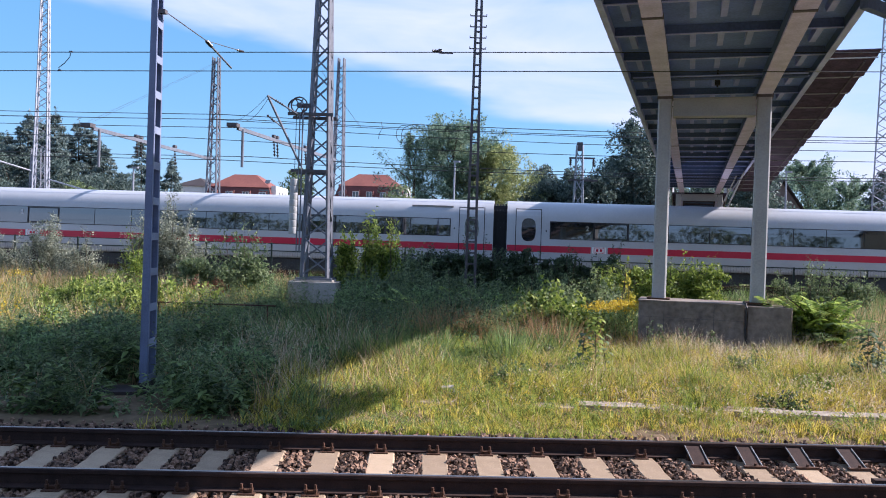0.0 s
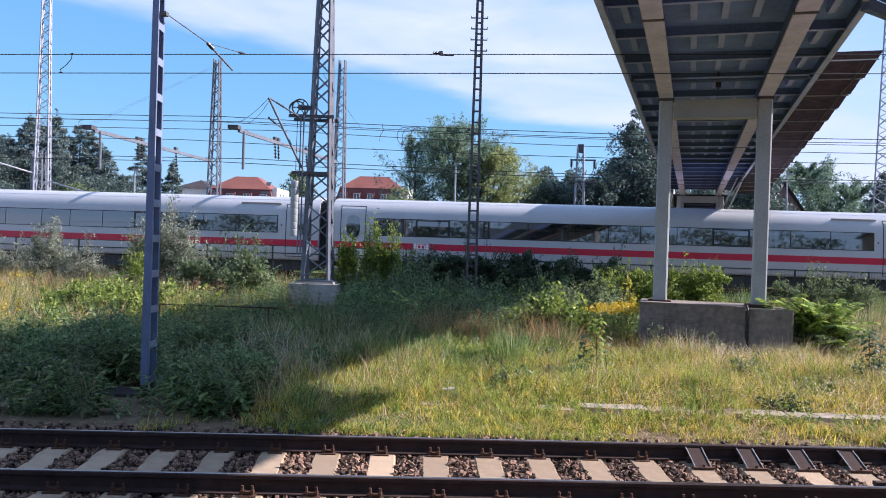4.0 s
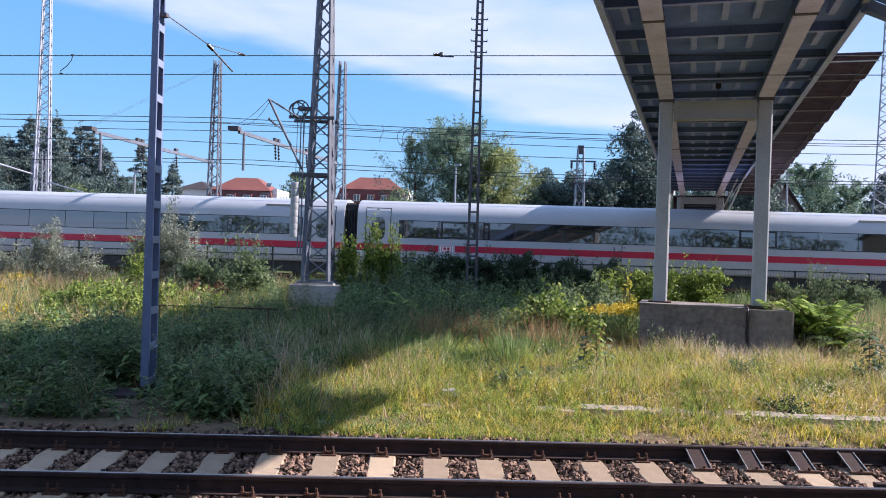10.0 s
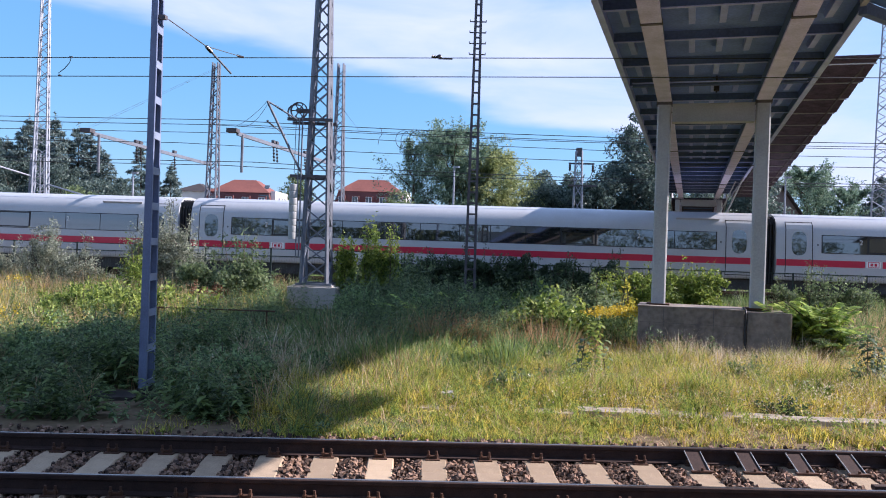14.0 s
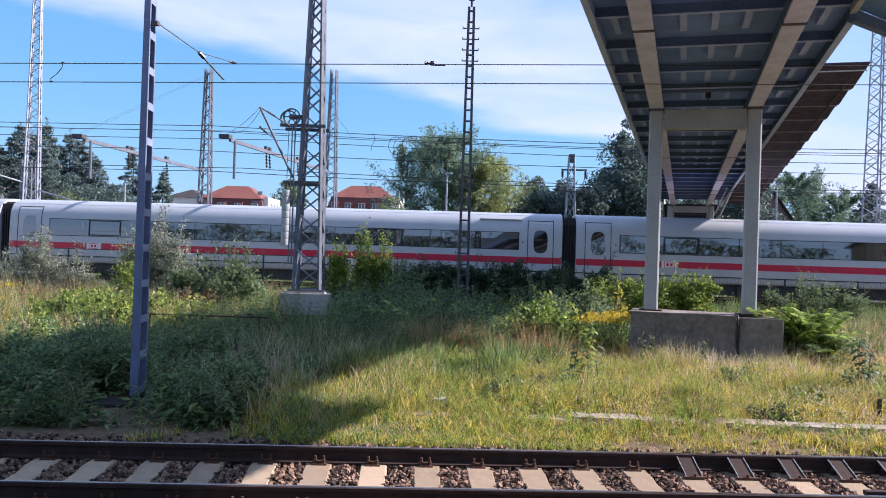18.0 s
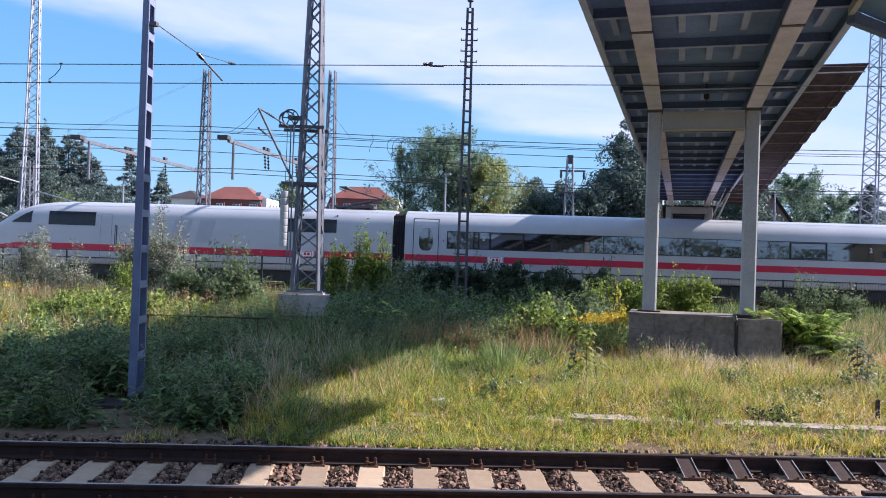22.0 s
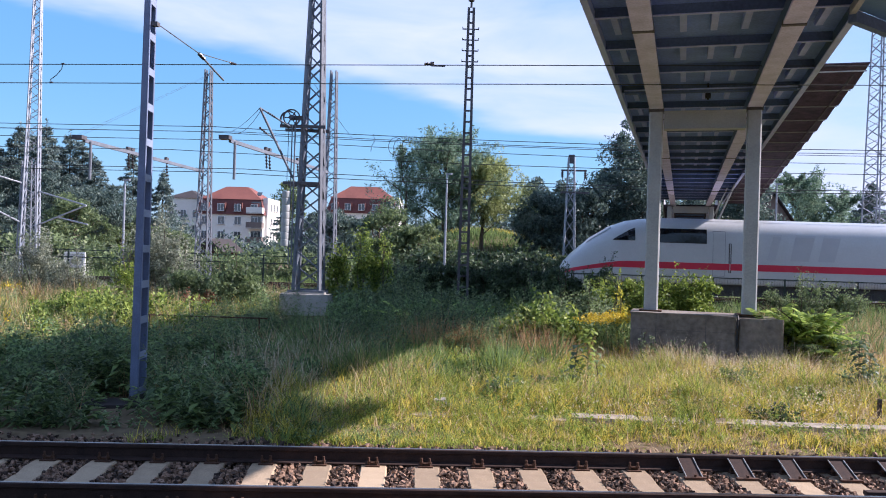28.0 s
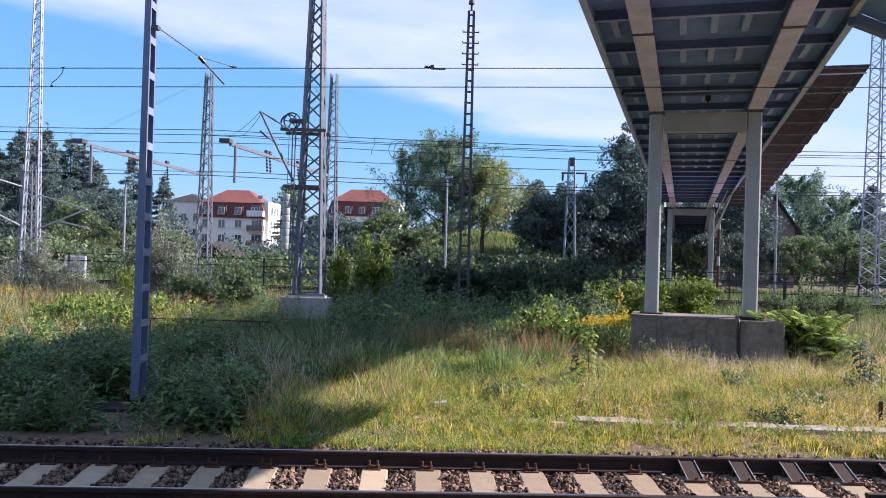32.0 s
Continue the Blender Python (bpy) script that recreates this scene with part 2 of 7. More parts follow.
M = dict(
    soil=mat("soil", (0.2, 0.145, 0.08), (0.08, 0.06, 0.034), 0.95, scale=0.5, fine=9, bump=0.6),
    gravel=mat("gravel", (0.1, 0.066, 0.052), (0.04, 0.028, 0.022), 0.95, scale=2, fine=30, bump=1.0),
    stone=mat("ballast_stone", (0.29, 0.185, 0.125), (0.045, 0.028, 0.02), 0.9, scale=6, fine=60, bump=0.5, island=True, spread=0.75),
    palestone=mat("pale_ballast_stone", (0.36, 0.35, 0.33), (0.15, 0.14, 0.13), 0.9, scale=6, fine=60, bump=0.5, island=True, spread=0.7),
    sleeper=mat("sleeper_concrete", (0.46, 0.355, 0.235), (0.29, 0.22, 0.145), 0.9, scale=5, fine=60, bump=0.3, rand=0.35),
    rail=mat("rusty_rail", (0.055, 0.031, 0.024), (0.024, 0.014, 0.012), 0.9, 0.0, scale=8, fine=80),
    railtop=mat("worn_rail_head", (0.32, 0.3, 0.29), (0.2, 0.18, 0.17), 0.32, 0.9, scale=8, fine=90, bump=0.05),
    rust=mat("rust", (0.12, 0.06, 0.035), (0.05, 0.028, 0.02), 0.85, 0.2, scale=12, fine=90),
    polegrey=mat("grey_blue_paint", (0.18, 0.225, 0.35), (0.125, 0.155, 0.24), 0.5, 0.05, scale=3, fine=50, bump=0.1),
    batten=mat("pale_blue_paint", (0.25, 0.3, 0.41), (0.18, 0.22, 0.31), 0.5, scale=3, fine=50, bump=0.1),
    steel=mat("galvanised_steel", (0.17, 0.19, 0.225), (0.1, 0.113, 0.138), 0.6, 0.0, scale=4, fine=60, bump=0.1),
    palesteel=mat("pale_galvanised_steel", (0.34, 0.37, 0.42), (0.22, 0.245, 0.285), 0.5, 0.2, scale=4, fine=60, bump=0.1),
    darksteel=mat("dark_weathered_steel", (0.115, 0.108, 0.115), (0.06, 0.056, 0.062), 0.7, 0.1, scale=5, fine=60, bump=0.15),
    wire=mat("copper_wire_patina", (0.05, 0.06, 0.06), (0.03, 0.035, 0.035), 0.6, 0.4, bump=0),
    porcelain=mat("brown_porcelain", (0.04, 0.032, 0.03), (0.025, 0.02, 0.018), 0.3, bump=0),
    concrete=mat("weathered_concrete", (0.46, 0.44, 0.4), (0.28, 0.265, 0.24), 0.92, scale=1.6, fine=35, bump=0.4),
    slab=mat("dusty_concrete", (0.42, 0.37, 0.3), (0.2, 0.17, 0.13), 0.95, scale=2.5, fine=20, bump=0.4),
    mossy=mat("stained_concrete", (0.27, 0.235, 0.2), (0.13, 0.11, 0.095), 0.95, scale=1.5, fine=9, bump=0.5),
    # bridge underside paints carry a blue skylight tint that offsets warm meadow bounce
    beige=mat("sky_tinted_girder_paint", (0.72, 0.7, 0.93), (0.48, 0.47, 0.63), 0.65, 0.0, scale=2.5, fine=30, bump=0.1),
    soffit=mat("sky_tinted_deck_paint", (0.22, 0.34, 0.72), (0.14, 0.215, 0.48), 0.75, 0.0, scale=1.2, fine=20, bump=0.1),
    rib=mat("sky_tinted_rib_paint", (0.5, 0.58, 0.86), (0.36, 0.42, 0.63), 0.65, 0.0, scale=2.5, fine=30, bump=0.1),
    web=mat("sky_tinted_web_paint", (0.12, 0.18, 0.3), (0.08, 0.12, 0.2), 0.75, scale=1.2, fine=20, bump=0.1),
    bracket=mat("sky_tinted_bracket_paint", (0.42, 0.5, 0.84), (0.3, 0.36, 0.62), 0.7, scale=2, fine=20, bump=0.1),
    column=mat("grey_column_paint", (0.4, 0.42, 0.42), (0.3, 0.315, 0.315), 0.6, 0.0, scale=1.5, fine=30, bump=0.1),
    teal=mat("teal_panel", (0.11, 0.23, 0.4), (0.08, 0.17, 0.3), 0.5, bump=0.05),
    brownroof=mat("brown_sheet_roof", (0.105, 0.073, 0.12), (0.02, 0.017, 0.036), 0.8, 0.0, scale=3.5, fine=25),
    white=mat("white_train_paint", (0.47, 0.5, 0.52), (0.42, 0.445, 0.465), 0.38, 0.0, scale=0.8, fine=14, bump=0.0, clear=0.3),
    red=mat("red_stripe_paint", (0.55, 0.016, 0.055), (0.47, 0.014, 0.046), 0.35, bump=0, clear=0.3),
    letter=mat("grey_mark_paint", (0.47, 0.48, 0.5), (0.42, 0.43, 0.45), 0.4, bump=0),
    glass=mat("dark_train_glass", (0.035, 0.038, 0.034), (0.006, 0.008, 0.008), 0.03, bump=0, ior=2.5, scale=0.5, fine=1.5, rand=0.5),
    cabglass=mat("black_cab_glass", (0.012, 0.014, 0.018), (0.006, 0.007, 0.009), 0.06, bump=0, ior=1.45),
    emblem=mat("grey_emblem_paint", (0.41, 0.43, 0.46), (0.38, 0.4, 0.43), 0.4, bump=0),
    seal=mat("black_seal", (0.02, 0.02, 0.022), (0.012, 0.012, 0.014), 0.6, bump=0),
    rubber=mat("bellows_rubber", (0.022, 0.022, 0.025), (0.012, 0.012, 0.014), 0.7, bump=0.2),
    under=mat("underfloor_steel", (0.06, 0.06, 0.062), (0.03, 0.03, 0.03), 0.75, 0.2, scale=3, fine=25),
    whitepaint=mat("white_mark_paint", (0.8, 0.8, 0.8), (0.75, 0.75, 0.75), 0.5, bump=0),
    render=mat("white_house_render", (0.78, 0.76, 0.71), (0.68, 0.66, 0.61), 0.9, scale=0.15, fine=2, bump=0.0),
    tile=mat("red_roof_tile", (0.26, 0.095, 0.07), (0.17, 0.06, 0.047), 0.8, scale=0.3, fine=5, bump=0.3),
    tiledark=mat("dark_red_tile", (0.17, 0.062, 0.056), (0.12, 0.044, 0.04), 0.8, scale=0.3, fine=5, bump=0.3),
    housegrey=mat("grey_house_render", (0.19, 0.155, 0.14), (0.13, 0.105, 0.095), 0.9, scale=0.4, fine=4),
    slate=mat("dark_roof", (0.055, 0.045, 0.045), (0.035, 0.03, 0.03), 0.8, scale=0.5, fine=6),
    pane=mat("window_pane", (0.06, 0.075, 0.09), (0.04, 0.05, 0.06), 0.08, bump=0, ior=1.8),
    fence=mat("green_fence_paint", (0.035, 0.055, 0.05), (0.02, 0.035, 0.03), 0.6, 0.2, bump=0),
    bark=mat("bark", (0.13, 0.1, 0.075), (0.06, 0.045, 0.035), 0.95, scale=6, fine=40, bump=0.6),
    # grass is coloured bright for sunlit ground, lush dark for shaded ground
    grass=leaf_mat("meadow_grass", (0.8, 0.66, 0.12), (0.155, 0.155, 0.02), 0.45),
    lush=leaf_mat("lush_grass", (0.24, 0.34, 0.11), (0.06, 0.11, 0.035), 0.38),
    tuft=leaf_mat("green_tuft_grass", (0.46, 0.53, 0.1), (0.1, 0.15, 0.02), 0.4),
    russet=leaf_mat("red_brown_grass", (0.6, 0.37, 0.19), (0.33, 0.17, 0.08), 0.4),
    straw=leaf_mat("dry_straw", (0.64, 0.5, 0.29), (0.37, 0.24, 0.125), 0.4),
    seed=leaf_mat("pale_seed_head", (0.76, 0.68, 0.5), (0.46, 0.35, 0.22), 0.4),
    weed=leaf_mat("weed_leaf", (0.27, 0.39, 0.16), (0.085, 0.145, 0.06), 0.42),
    fresh=leaf_mat("fresh_frond_leaf", (0.34, 0.42, 0.085), (0.08, 0.14, 0.025), 0.38),
    brick=mat("yellow_brick", (0.5, 0.4, 0.25), (0.38, 0.3, 0.19), 0.9, scale=0.5, fine=6),
    bright=leaf_mat("bright_leaf", (0.3, 0.38, 0.07), (0.1, 0.16, 0.03), 0.45),
    willow=leaf_mat("silver_willow_leaf", (0.34, 0.37, 0.27), (0.13, 0.155, 0.11), 0.35),
    # hedge and dark leaf colours are lifted towards blue in place of haze
    hedge=leaf_mat("hedge_leaf", (0.095, 0.145, 0.07), (0.032, 0.055, 0.032)),
    dark=leaf_mat("hazy_dark_tree_leaf", (0.14, 0.2, 0.165), (0.053, 0.086, 0.08), 0.4),
    mid=leaf_mat("tree_leaf", (0.21, 0.28, 0.125), (0.085, 0.125, 0.062), 0.45),
    birch=leaf_mat("light_tree_leaf", (0.24, 0.35, 0.24), (0.085, 0.145, 0.1), 0.5),
    lime=leaf_mat("pale_lime_leaf", (0.42, 0.47, 0.2), (0.17, 0.21, 0.08), 0.5),
    frond=leaf_mat("frond_leaf", (0.48, 0.6, 0.14), (0.17, 0.27, 0.045), 0.5),
    yellowleaf=leaf_mat("yellowing_leaf", (0.56, 0.5, 0.07), (0.26, 0.27, 0.04), 0.45),
    # needles lightened to include the distance haze
    pine=leaf_mat("hazy_conifer_needles", (0.22, 0.295, 0.27), (0.08, 0.118, 0.115), 0.35),
    yellow=leaf_mat("yellow_flower", (0.66, 0.5, 0.03), (0.42, 0.31, 0.02), 0.3),
    rustleaf=leaf_mat("red_brown_leaf", (0.22, 0.1, 0.05), (0.12, 0.055, 0.03), 0.35),
)

# ---- mesh helpers ----


class Geo:
    """Collects verts and faces of one part."""

    def __init__(self):
        self.v, self.f = [], []

    def add(self, vs, fs):
        o = len(self.v)
        self.v += [tuple(p) for p in vs]
        self.f += [tuple(i + o for i in f) for f in fs]
        return self

    def box(self, c, s, m=None, cut=0.0):
        """Box of size s at c; cut chamfers its upright edges."""
        x, y, z = (k / 2 for k in s)
        if cut:
            ring = [(-x + cut, -y), (x - cut, -y), (x, -y + cut), (x, y - cut), (x - cut, y), (-x + cut, y), (-x, y - cut), (-x, -y + cut)]
        else:
            ring = [(-x, -y), (x, -y), (x, y), (-x, y)]
        return self.prism(ring, -z, z, Matrix.Translation(c) @ (m or Matrix.Identity(4)))

    def prism(self, ring, z0, z1, m=None, top=1.0):
        m = m or Matrix.Identity(4)
        n = len(ring)
        vs = [m @ Vector((a, b, z0)) for a, b in ring] + [m @ Vector((a * top, b * top, z1)) for a, b in ring]
        fs = [(i, (i + 1) % n, n + (i + 1) % n, n + i) for i in range(n)] + [tuple(range(n - 1, -1, -1)), tuple(range(n, 2 * n))]
        return self.add(vs, fs)

    def beam(self, p, q, w, h=None, w2=None):
        """Square bar from p to q, w wide and h deep (h along the upright side); w2: width at q."""
        p, q = Vector(p), Vector(q)
        h, k = h or w, (w2 / w if w2 else 1.0)
        d = q - p
        m = Matrix.Translation(p) @ d.to_track_quat("Z", "Y").to_matrix().to_4x4()
        return self.prism([(-w / 2, -h / 2), (w / 2, -h / 2), (w / 2, h / 2), (-w / 2, h / 2)], 0, d.length, m, k)

    def tube(self, p, q, r, n=8, r2=None):
        p, q = Vector(p), Vector(q)
        d = q - p
        m = Matrix.Translation(p) @ d.to_track_quat("Z", "Y").to_matrix().to_4x4()
        ring = [(r * math.cos(2 * math.pi * i / n), r * math.sin(2 * math.pi * i / n)) for i in range(n)]
        return self.prism(ring, 0, d.length, m, (r2 / r) if r2 else 1.0)

    def line(self, pts, r, n=5):
        """One bent tube through all points."""
        pts = [Vector(p) for p in pts]
        vs = []
        for i, p in enumerate(pts):
            d = (pts[min(i + 1, len(pts) - 1)] - pts[max(i - 1, 0)]).normalized()
            u = d.cross(Vector((0.31, 0.95, 0.05))).normalized()
            w = d.cross(u)
            vs += [p + (u * math.cos(6.2832 * k / n) + w * math.sin(6.2832 * k / n)) * r for k in range(n)]
        fs = [(j * n + i, j * n + (i + 1) % n, (j + 1) * n + (i + 1) % n, (j + 1) * n + i) for j in range(len(pts) - 1) for i in range(n)]
        return self.add(vs, fs + [tuple(range(n - 1, -1, -1)), tuple(range((len(pts) - 1) * n, len(pts) * n))])

    def lathe(self, prof, n=16, m=None, cap=True):
        m = m or Matrix.Identity(4)
        vs = [m @ Vector((r * math.cos(2 * math.pi * i / n), r * math.sin(2 * math.pi * i / n), z)) for r, z in prof for i in range(n)]
        fs = [(j * n + i, j * n + (i + 1) % n, (j + 1) * n + (i + 1) % n, (j + 1) * n + i) for j in range(len(prof) - 1) for i in range(n)]
        if cap:
            fs += [tuple(range(n - 1, -1, -1)), tuple(range((len(prof) - 1) * n, len(prof) * n))]
        return self.add(vs, fs)

    def mesh(self, name, material, smooth=False):
        me = bpy.data.meshes.new(name)
        me.from_pydata(self.v, [], self.f)
        me.materials.append(material)
        if smooth:
            me.polygons.foreach_set("use_smooth", [True] * len(me.polygons))
        me.update()
        return me


def part(name, geo, material, parent, label="", smooth=False):
    me = geo if isinstance(geo, bpy.types.Mesh) else geo.mesh(name, material, smooth)
    ob = new(name, me)
    ob.parent = parent
    return tagged(ob, label)


def thing(name, m, label, category, group="", kind=""):
    ob = new(name)
    ob.matrix_world = m
    return tagged(ob, label, category, group, kind)


def structure(name, geo, material, label="", smooth=False):
    me = geo if isinstance(geo, bpy.types.Mesh) else geo.mesh(name, material, smooth)
    return tagged(new(name, me), label, kind="structure")


def quads(name, v, material, per=4):
    """Mesh from an array of loose faces, per corners each."""
    v = np.asarray(v, dtype=np.float32).reshape(-1, 3)
    n = len(v) // per
    me = bpy.data.meshes.new(name)
    me.vertices.add(len(v))
    me.vertices.foreach_set("co", v.ravel())
    me.loops.add(len(v))
    me.loops.foreach_set("vertex_index", np.arange(len(v), dtype=np.int32))
    me.polygons.add(n)
    me.polygons.foreach_set("loop_start", np.arange(0, len(v), per, dtype=np.int32))
    me.materials.append(material)
    me.update(calc_edges=True)
    return me


def leaves(name, pts, size, material, rng, slim=0.5, droop=0.0, far=False, flat=0.9):
    """Kite-shaped leaves of the given size at pts, their faces more or less to the sky; far ones are three-cornered."""
    n = len(pts)
    d = rng.normal(size=(n, 3))
    d[:, 2] -= droop
    d /= np.linalg.norm(d, axis=1)[:, None]
    e = np.cross(d, rng.normal(size=(n, 3)) + [0.3 * flat, 0, 1.2 * flat])
    e /= np.linalg.norm(e, axis=1)[:, None] + 1e-9
    s = (size * rng.uniform(0.6, 1.35, n))[:, None]
    if far:
        v = np.stack([pts - s * slim * 0.5 * e, pts + s * slim * 0.5 * e, pts + s * d], axis=1)
        return quads(name, v, material, 3)
    v = np.stack([pts, pts + s * (0.45 * d + slim * 0.5 * e), pts + s * d, pts + s * (0.45 * d - slim * 0.5 * e)], axis=1)
    return quads(name, v, material)


def blades(name, base, height, width, material, rng, lean=0.35, far=False):
    """Bent grass blades: two tapering faces each; far ones are single slivers."""
    n = len(base)
    a = rng.uniform(0, 2 * math.pi, n)
    side = np.stack([np.cos(a), np.sin(a), np.zeros(n)], 1) * (np.asarray(width) * np.ones(n))[:, None] / 2
    b = rng.uniform(0, 2 * math.pi, n)
    h = (np.asarray(height) * rng.uniform(0.55, 1.25, n))[:, None]
    tip = np.stack([np.cos(b), np.sin(b), np.zeros(n)], 1) * h * (lean * rng.uniform(0.2, 1.4, n))[:, None]
    up = np.array([[0, 0, 1.0]])
    m = base + up * h * 0.55 + tip * 0.3
    t = base + up * h * 0.95 + tip
    if far:
        return quads(name, np.stack([base - side, base + side, t], 1), material, 3)
    v = np.stack([base - side, base + side, m + side * 0.8, m - side * 0.8, m - side * 0.8, m + side * 0.8, t + side * 0.15, t - side * 0.15], 1)
    return quads(name, v, material)


def smooth01(x):
    x = np.clip(x, 0, 1)
    return x * x * (3 - 2 * x)


def ground_z(x, y):
    """Height of the ground: flat by the near line, rising to the far lines, a bank behind them."""
    x, y = np.asarray(x, float), np.asarray(y, float)
    z = 0.03 * np.sin(x * 0.9 + y * 0.5) * smooth01((y - 10.5) / 2) + 0.02 * np.sin(x * 2.1 - y * 1.3) * smooth01((y - 10.5) / 2)
    z = z + 0.28 * smooth01((y - 20) / 12)
    z = z + 4.2 * np.exp(-(((x + 1.8) / 7.0) ** 2 + ((y - 76) / 11) ** 2) ** 1.5)
    d = np.abs((y - 8.27 - x * 0.1192) * 0.993)
    z = z * smooth01((d - 1.7) / 0.8) - 0.3 * smooth01((1.72 - d) / 0.3)
    z = z - 0.35 * smooth01((4.6 - np.abs(y - 40.25)) / 0.8)
    z = z - 0.16 * smooth01((5.6 - y + x * 0.118) / 0.8)
    return z

# ---- ground and lines ----
xs = np.unique(np.concatenate([np.linspace(-30, 30, 101), np.linspace(-120, 120, 49), np.linspace(-2500, 2500, 41)]))
ys = np.unique(np.concatenate([np.linspace(-6, 48, 136), np.linspace(48, 130, 33), np.linspace(-400, 2600, 31)]))
gx, gy = np.meshgrid(xs, ys)
gz = ground_z(gx, gy)
nx, ny = len(xs), len(ys)
gi = np.arange(nx * ny).reshape(ny, nx)
gq = np.stack([gi[:-1, :-1], gi[:-1, 1:], gi[1:, 1:], gi[1:, :-1]], -1).reshape(-1, 4)
g_me = bpy.data.meshes.new("ground")
g_me.from_pydata(np.stack([gx, gy, gz], -1).reshape(-1, 3).tolist(), [], gq.tolist())
g_me.materials.append(M["soil"])
g_me.polygons.foreach_set("use_smooth", [True] * len(g_me.polygons))
structure("ground", g_me, None, "overgrown sandy soil with grass and weeds")

NEAR = pose(0, 8.27, 0, 0, 0, 6.8)
FAR = pose(0, 37.9, 0.3, 0, 0, 0)
FAR2 = pose(0, 42.6, 0.3, 0, 0, 0)


def stones(name, material, lo, hi, n, size, rng, keep=None, zmax=0.02):
    """Angular crushed stones scattered over a rectangle, joined."""
    p = np.stack([rng.uniform(lo[0], hi[0], n), rng.uniform(lo[1], hi[1], n)], 1)
    if keep is not None:
        p = p[keep(p)]
    n = len(p)
    c = np.array([[x, y, z] for z in (-1, 1) for y in (-1, 1) for x in (-1, 1)], float)
    v = c[None] * rng.uniform(0.55, 1.0, (n, 8, 3)) * (size * rng.uniform(0.5, 1.2, (n, 1, 1)))
    v *= rng.uniform(0.7, 1.1, (n, 1, 3))
    a, b = rng.uniform(0, 6.28, n), rng.uniform(-0.9, 0.9, n)
    ca, sa, cb, sb = np.cos(a)[:, None], np.sin(a)[:, None], np.cos(b)[:, None], np.sin(b)[:, None]
    x, y, z = v[..., 0], v[..., 1], v[..., 2]
    y, z = y * cb - z * sb, y * sb + z * cb
    x, y = x * ca - y * sa, x * sa + y * ca
    v = np.stack([x + p[:, :1], y + p[:, 1:], z + rng.uniform(-0.035, zmax, (n, 1))], -1)
    f = np.array([(4, 5, 7, 6), (0, 1, 5, 4), (2, 6, 7, 3), (0, 4, 6, 2), (1, 3, 7, 5)])
    me = bpy.data.meshes.new(name)
    idx = (np.arange(n)[:, None, None] * 8 + f[None]).reshape(-1, 4)
    me.from_pydata(v.reshape(-1, 3).tolist(), [], idx.tolist())
    me.materials.append(material)
    return me


RAIL = [(-0.075, 0.03), (0.075, 0.03), (0.075, 0.042), (0.012, 0.06), (0.01, 0.15), (0.036, 0.162), (0.036, 0.194), (0.028, 0.2),
        (-0.028, 0.2), (-0.036, 0.194), (-0.036, 0.162), (-0.01, 0.15), (-0.012, 0.06), (-0.075, 0.042)]


def rail_geo(x0, x1, prof):
    g, n = Geo(), len(prof)
    g.add([(x, a, b) for x in (x0, x1) for a, b in prof], [(i, (i + 1) % n, n + (i + 1) % n, n + i) for i in range(n)] + [tuple(range(n - 1, -1, -1)), tuple(range(n, 2 * n))])
    return g


def sleeper_geo():
    """Concrete sleeper: broad seats under the rails, a lower waist between."""
    g = Geo()
    st = [(-1.3, 0.0), (-1.12, 0.025), (-0.42, 0.025), (-0.25, 0.0), (0.25, 0.0), (0.42, 0.025), (1.12, 0.025), (1.3, 0.0)]
    vs = [(x, y, z) for y, t in st for x, z in ((-0.165, -0.18), (0.165, -0.18), (0.142, t - 0.012), (0.13, t), (-0.13, t), (-0.142, t - 0.012))]
    fs = [(6 * j + i, 6 * j + (i + 1) % 6, 6 * j + 6 + (i + 1) % 6, 6 * j + 6 + i) for j in range(7) for i in range(6)]
    return g.add(vs, fs + [(5, 4, 3, 2, 1, 0), tuple(range(42, 48))])


def clip_geo():
    """Rail fastening: ribbed plate, spring clip and two bolts."""
    g = Geo()
    g.box((0, 0.1, 0.032), (0.16, 0.09, 0.014))
    g.box((0, 0.082, 0.055), (0.11, 0.05, 0.02))
    for x in (-0.045, 0.045):
        g.tube((x, 0.105, 0.03), (x, 0.105, 0.125), 0.013, 6)
        g.prism([(0.022 * math.cos(k * 1.047), 0.022 * math.sin(k * 1.047)) for k in range(6)], 0.066, 0.085, Matrix.Translation((x, 0.105, 0)))
    return g


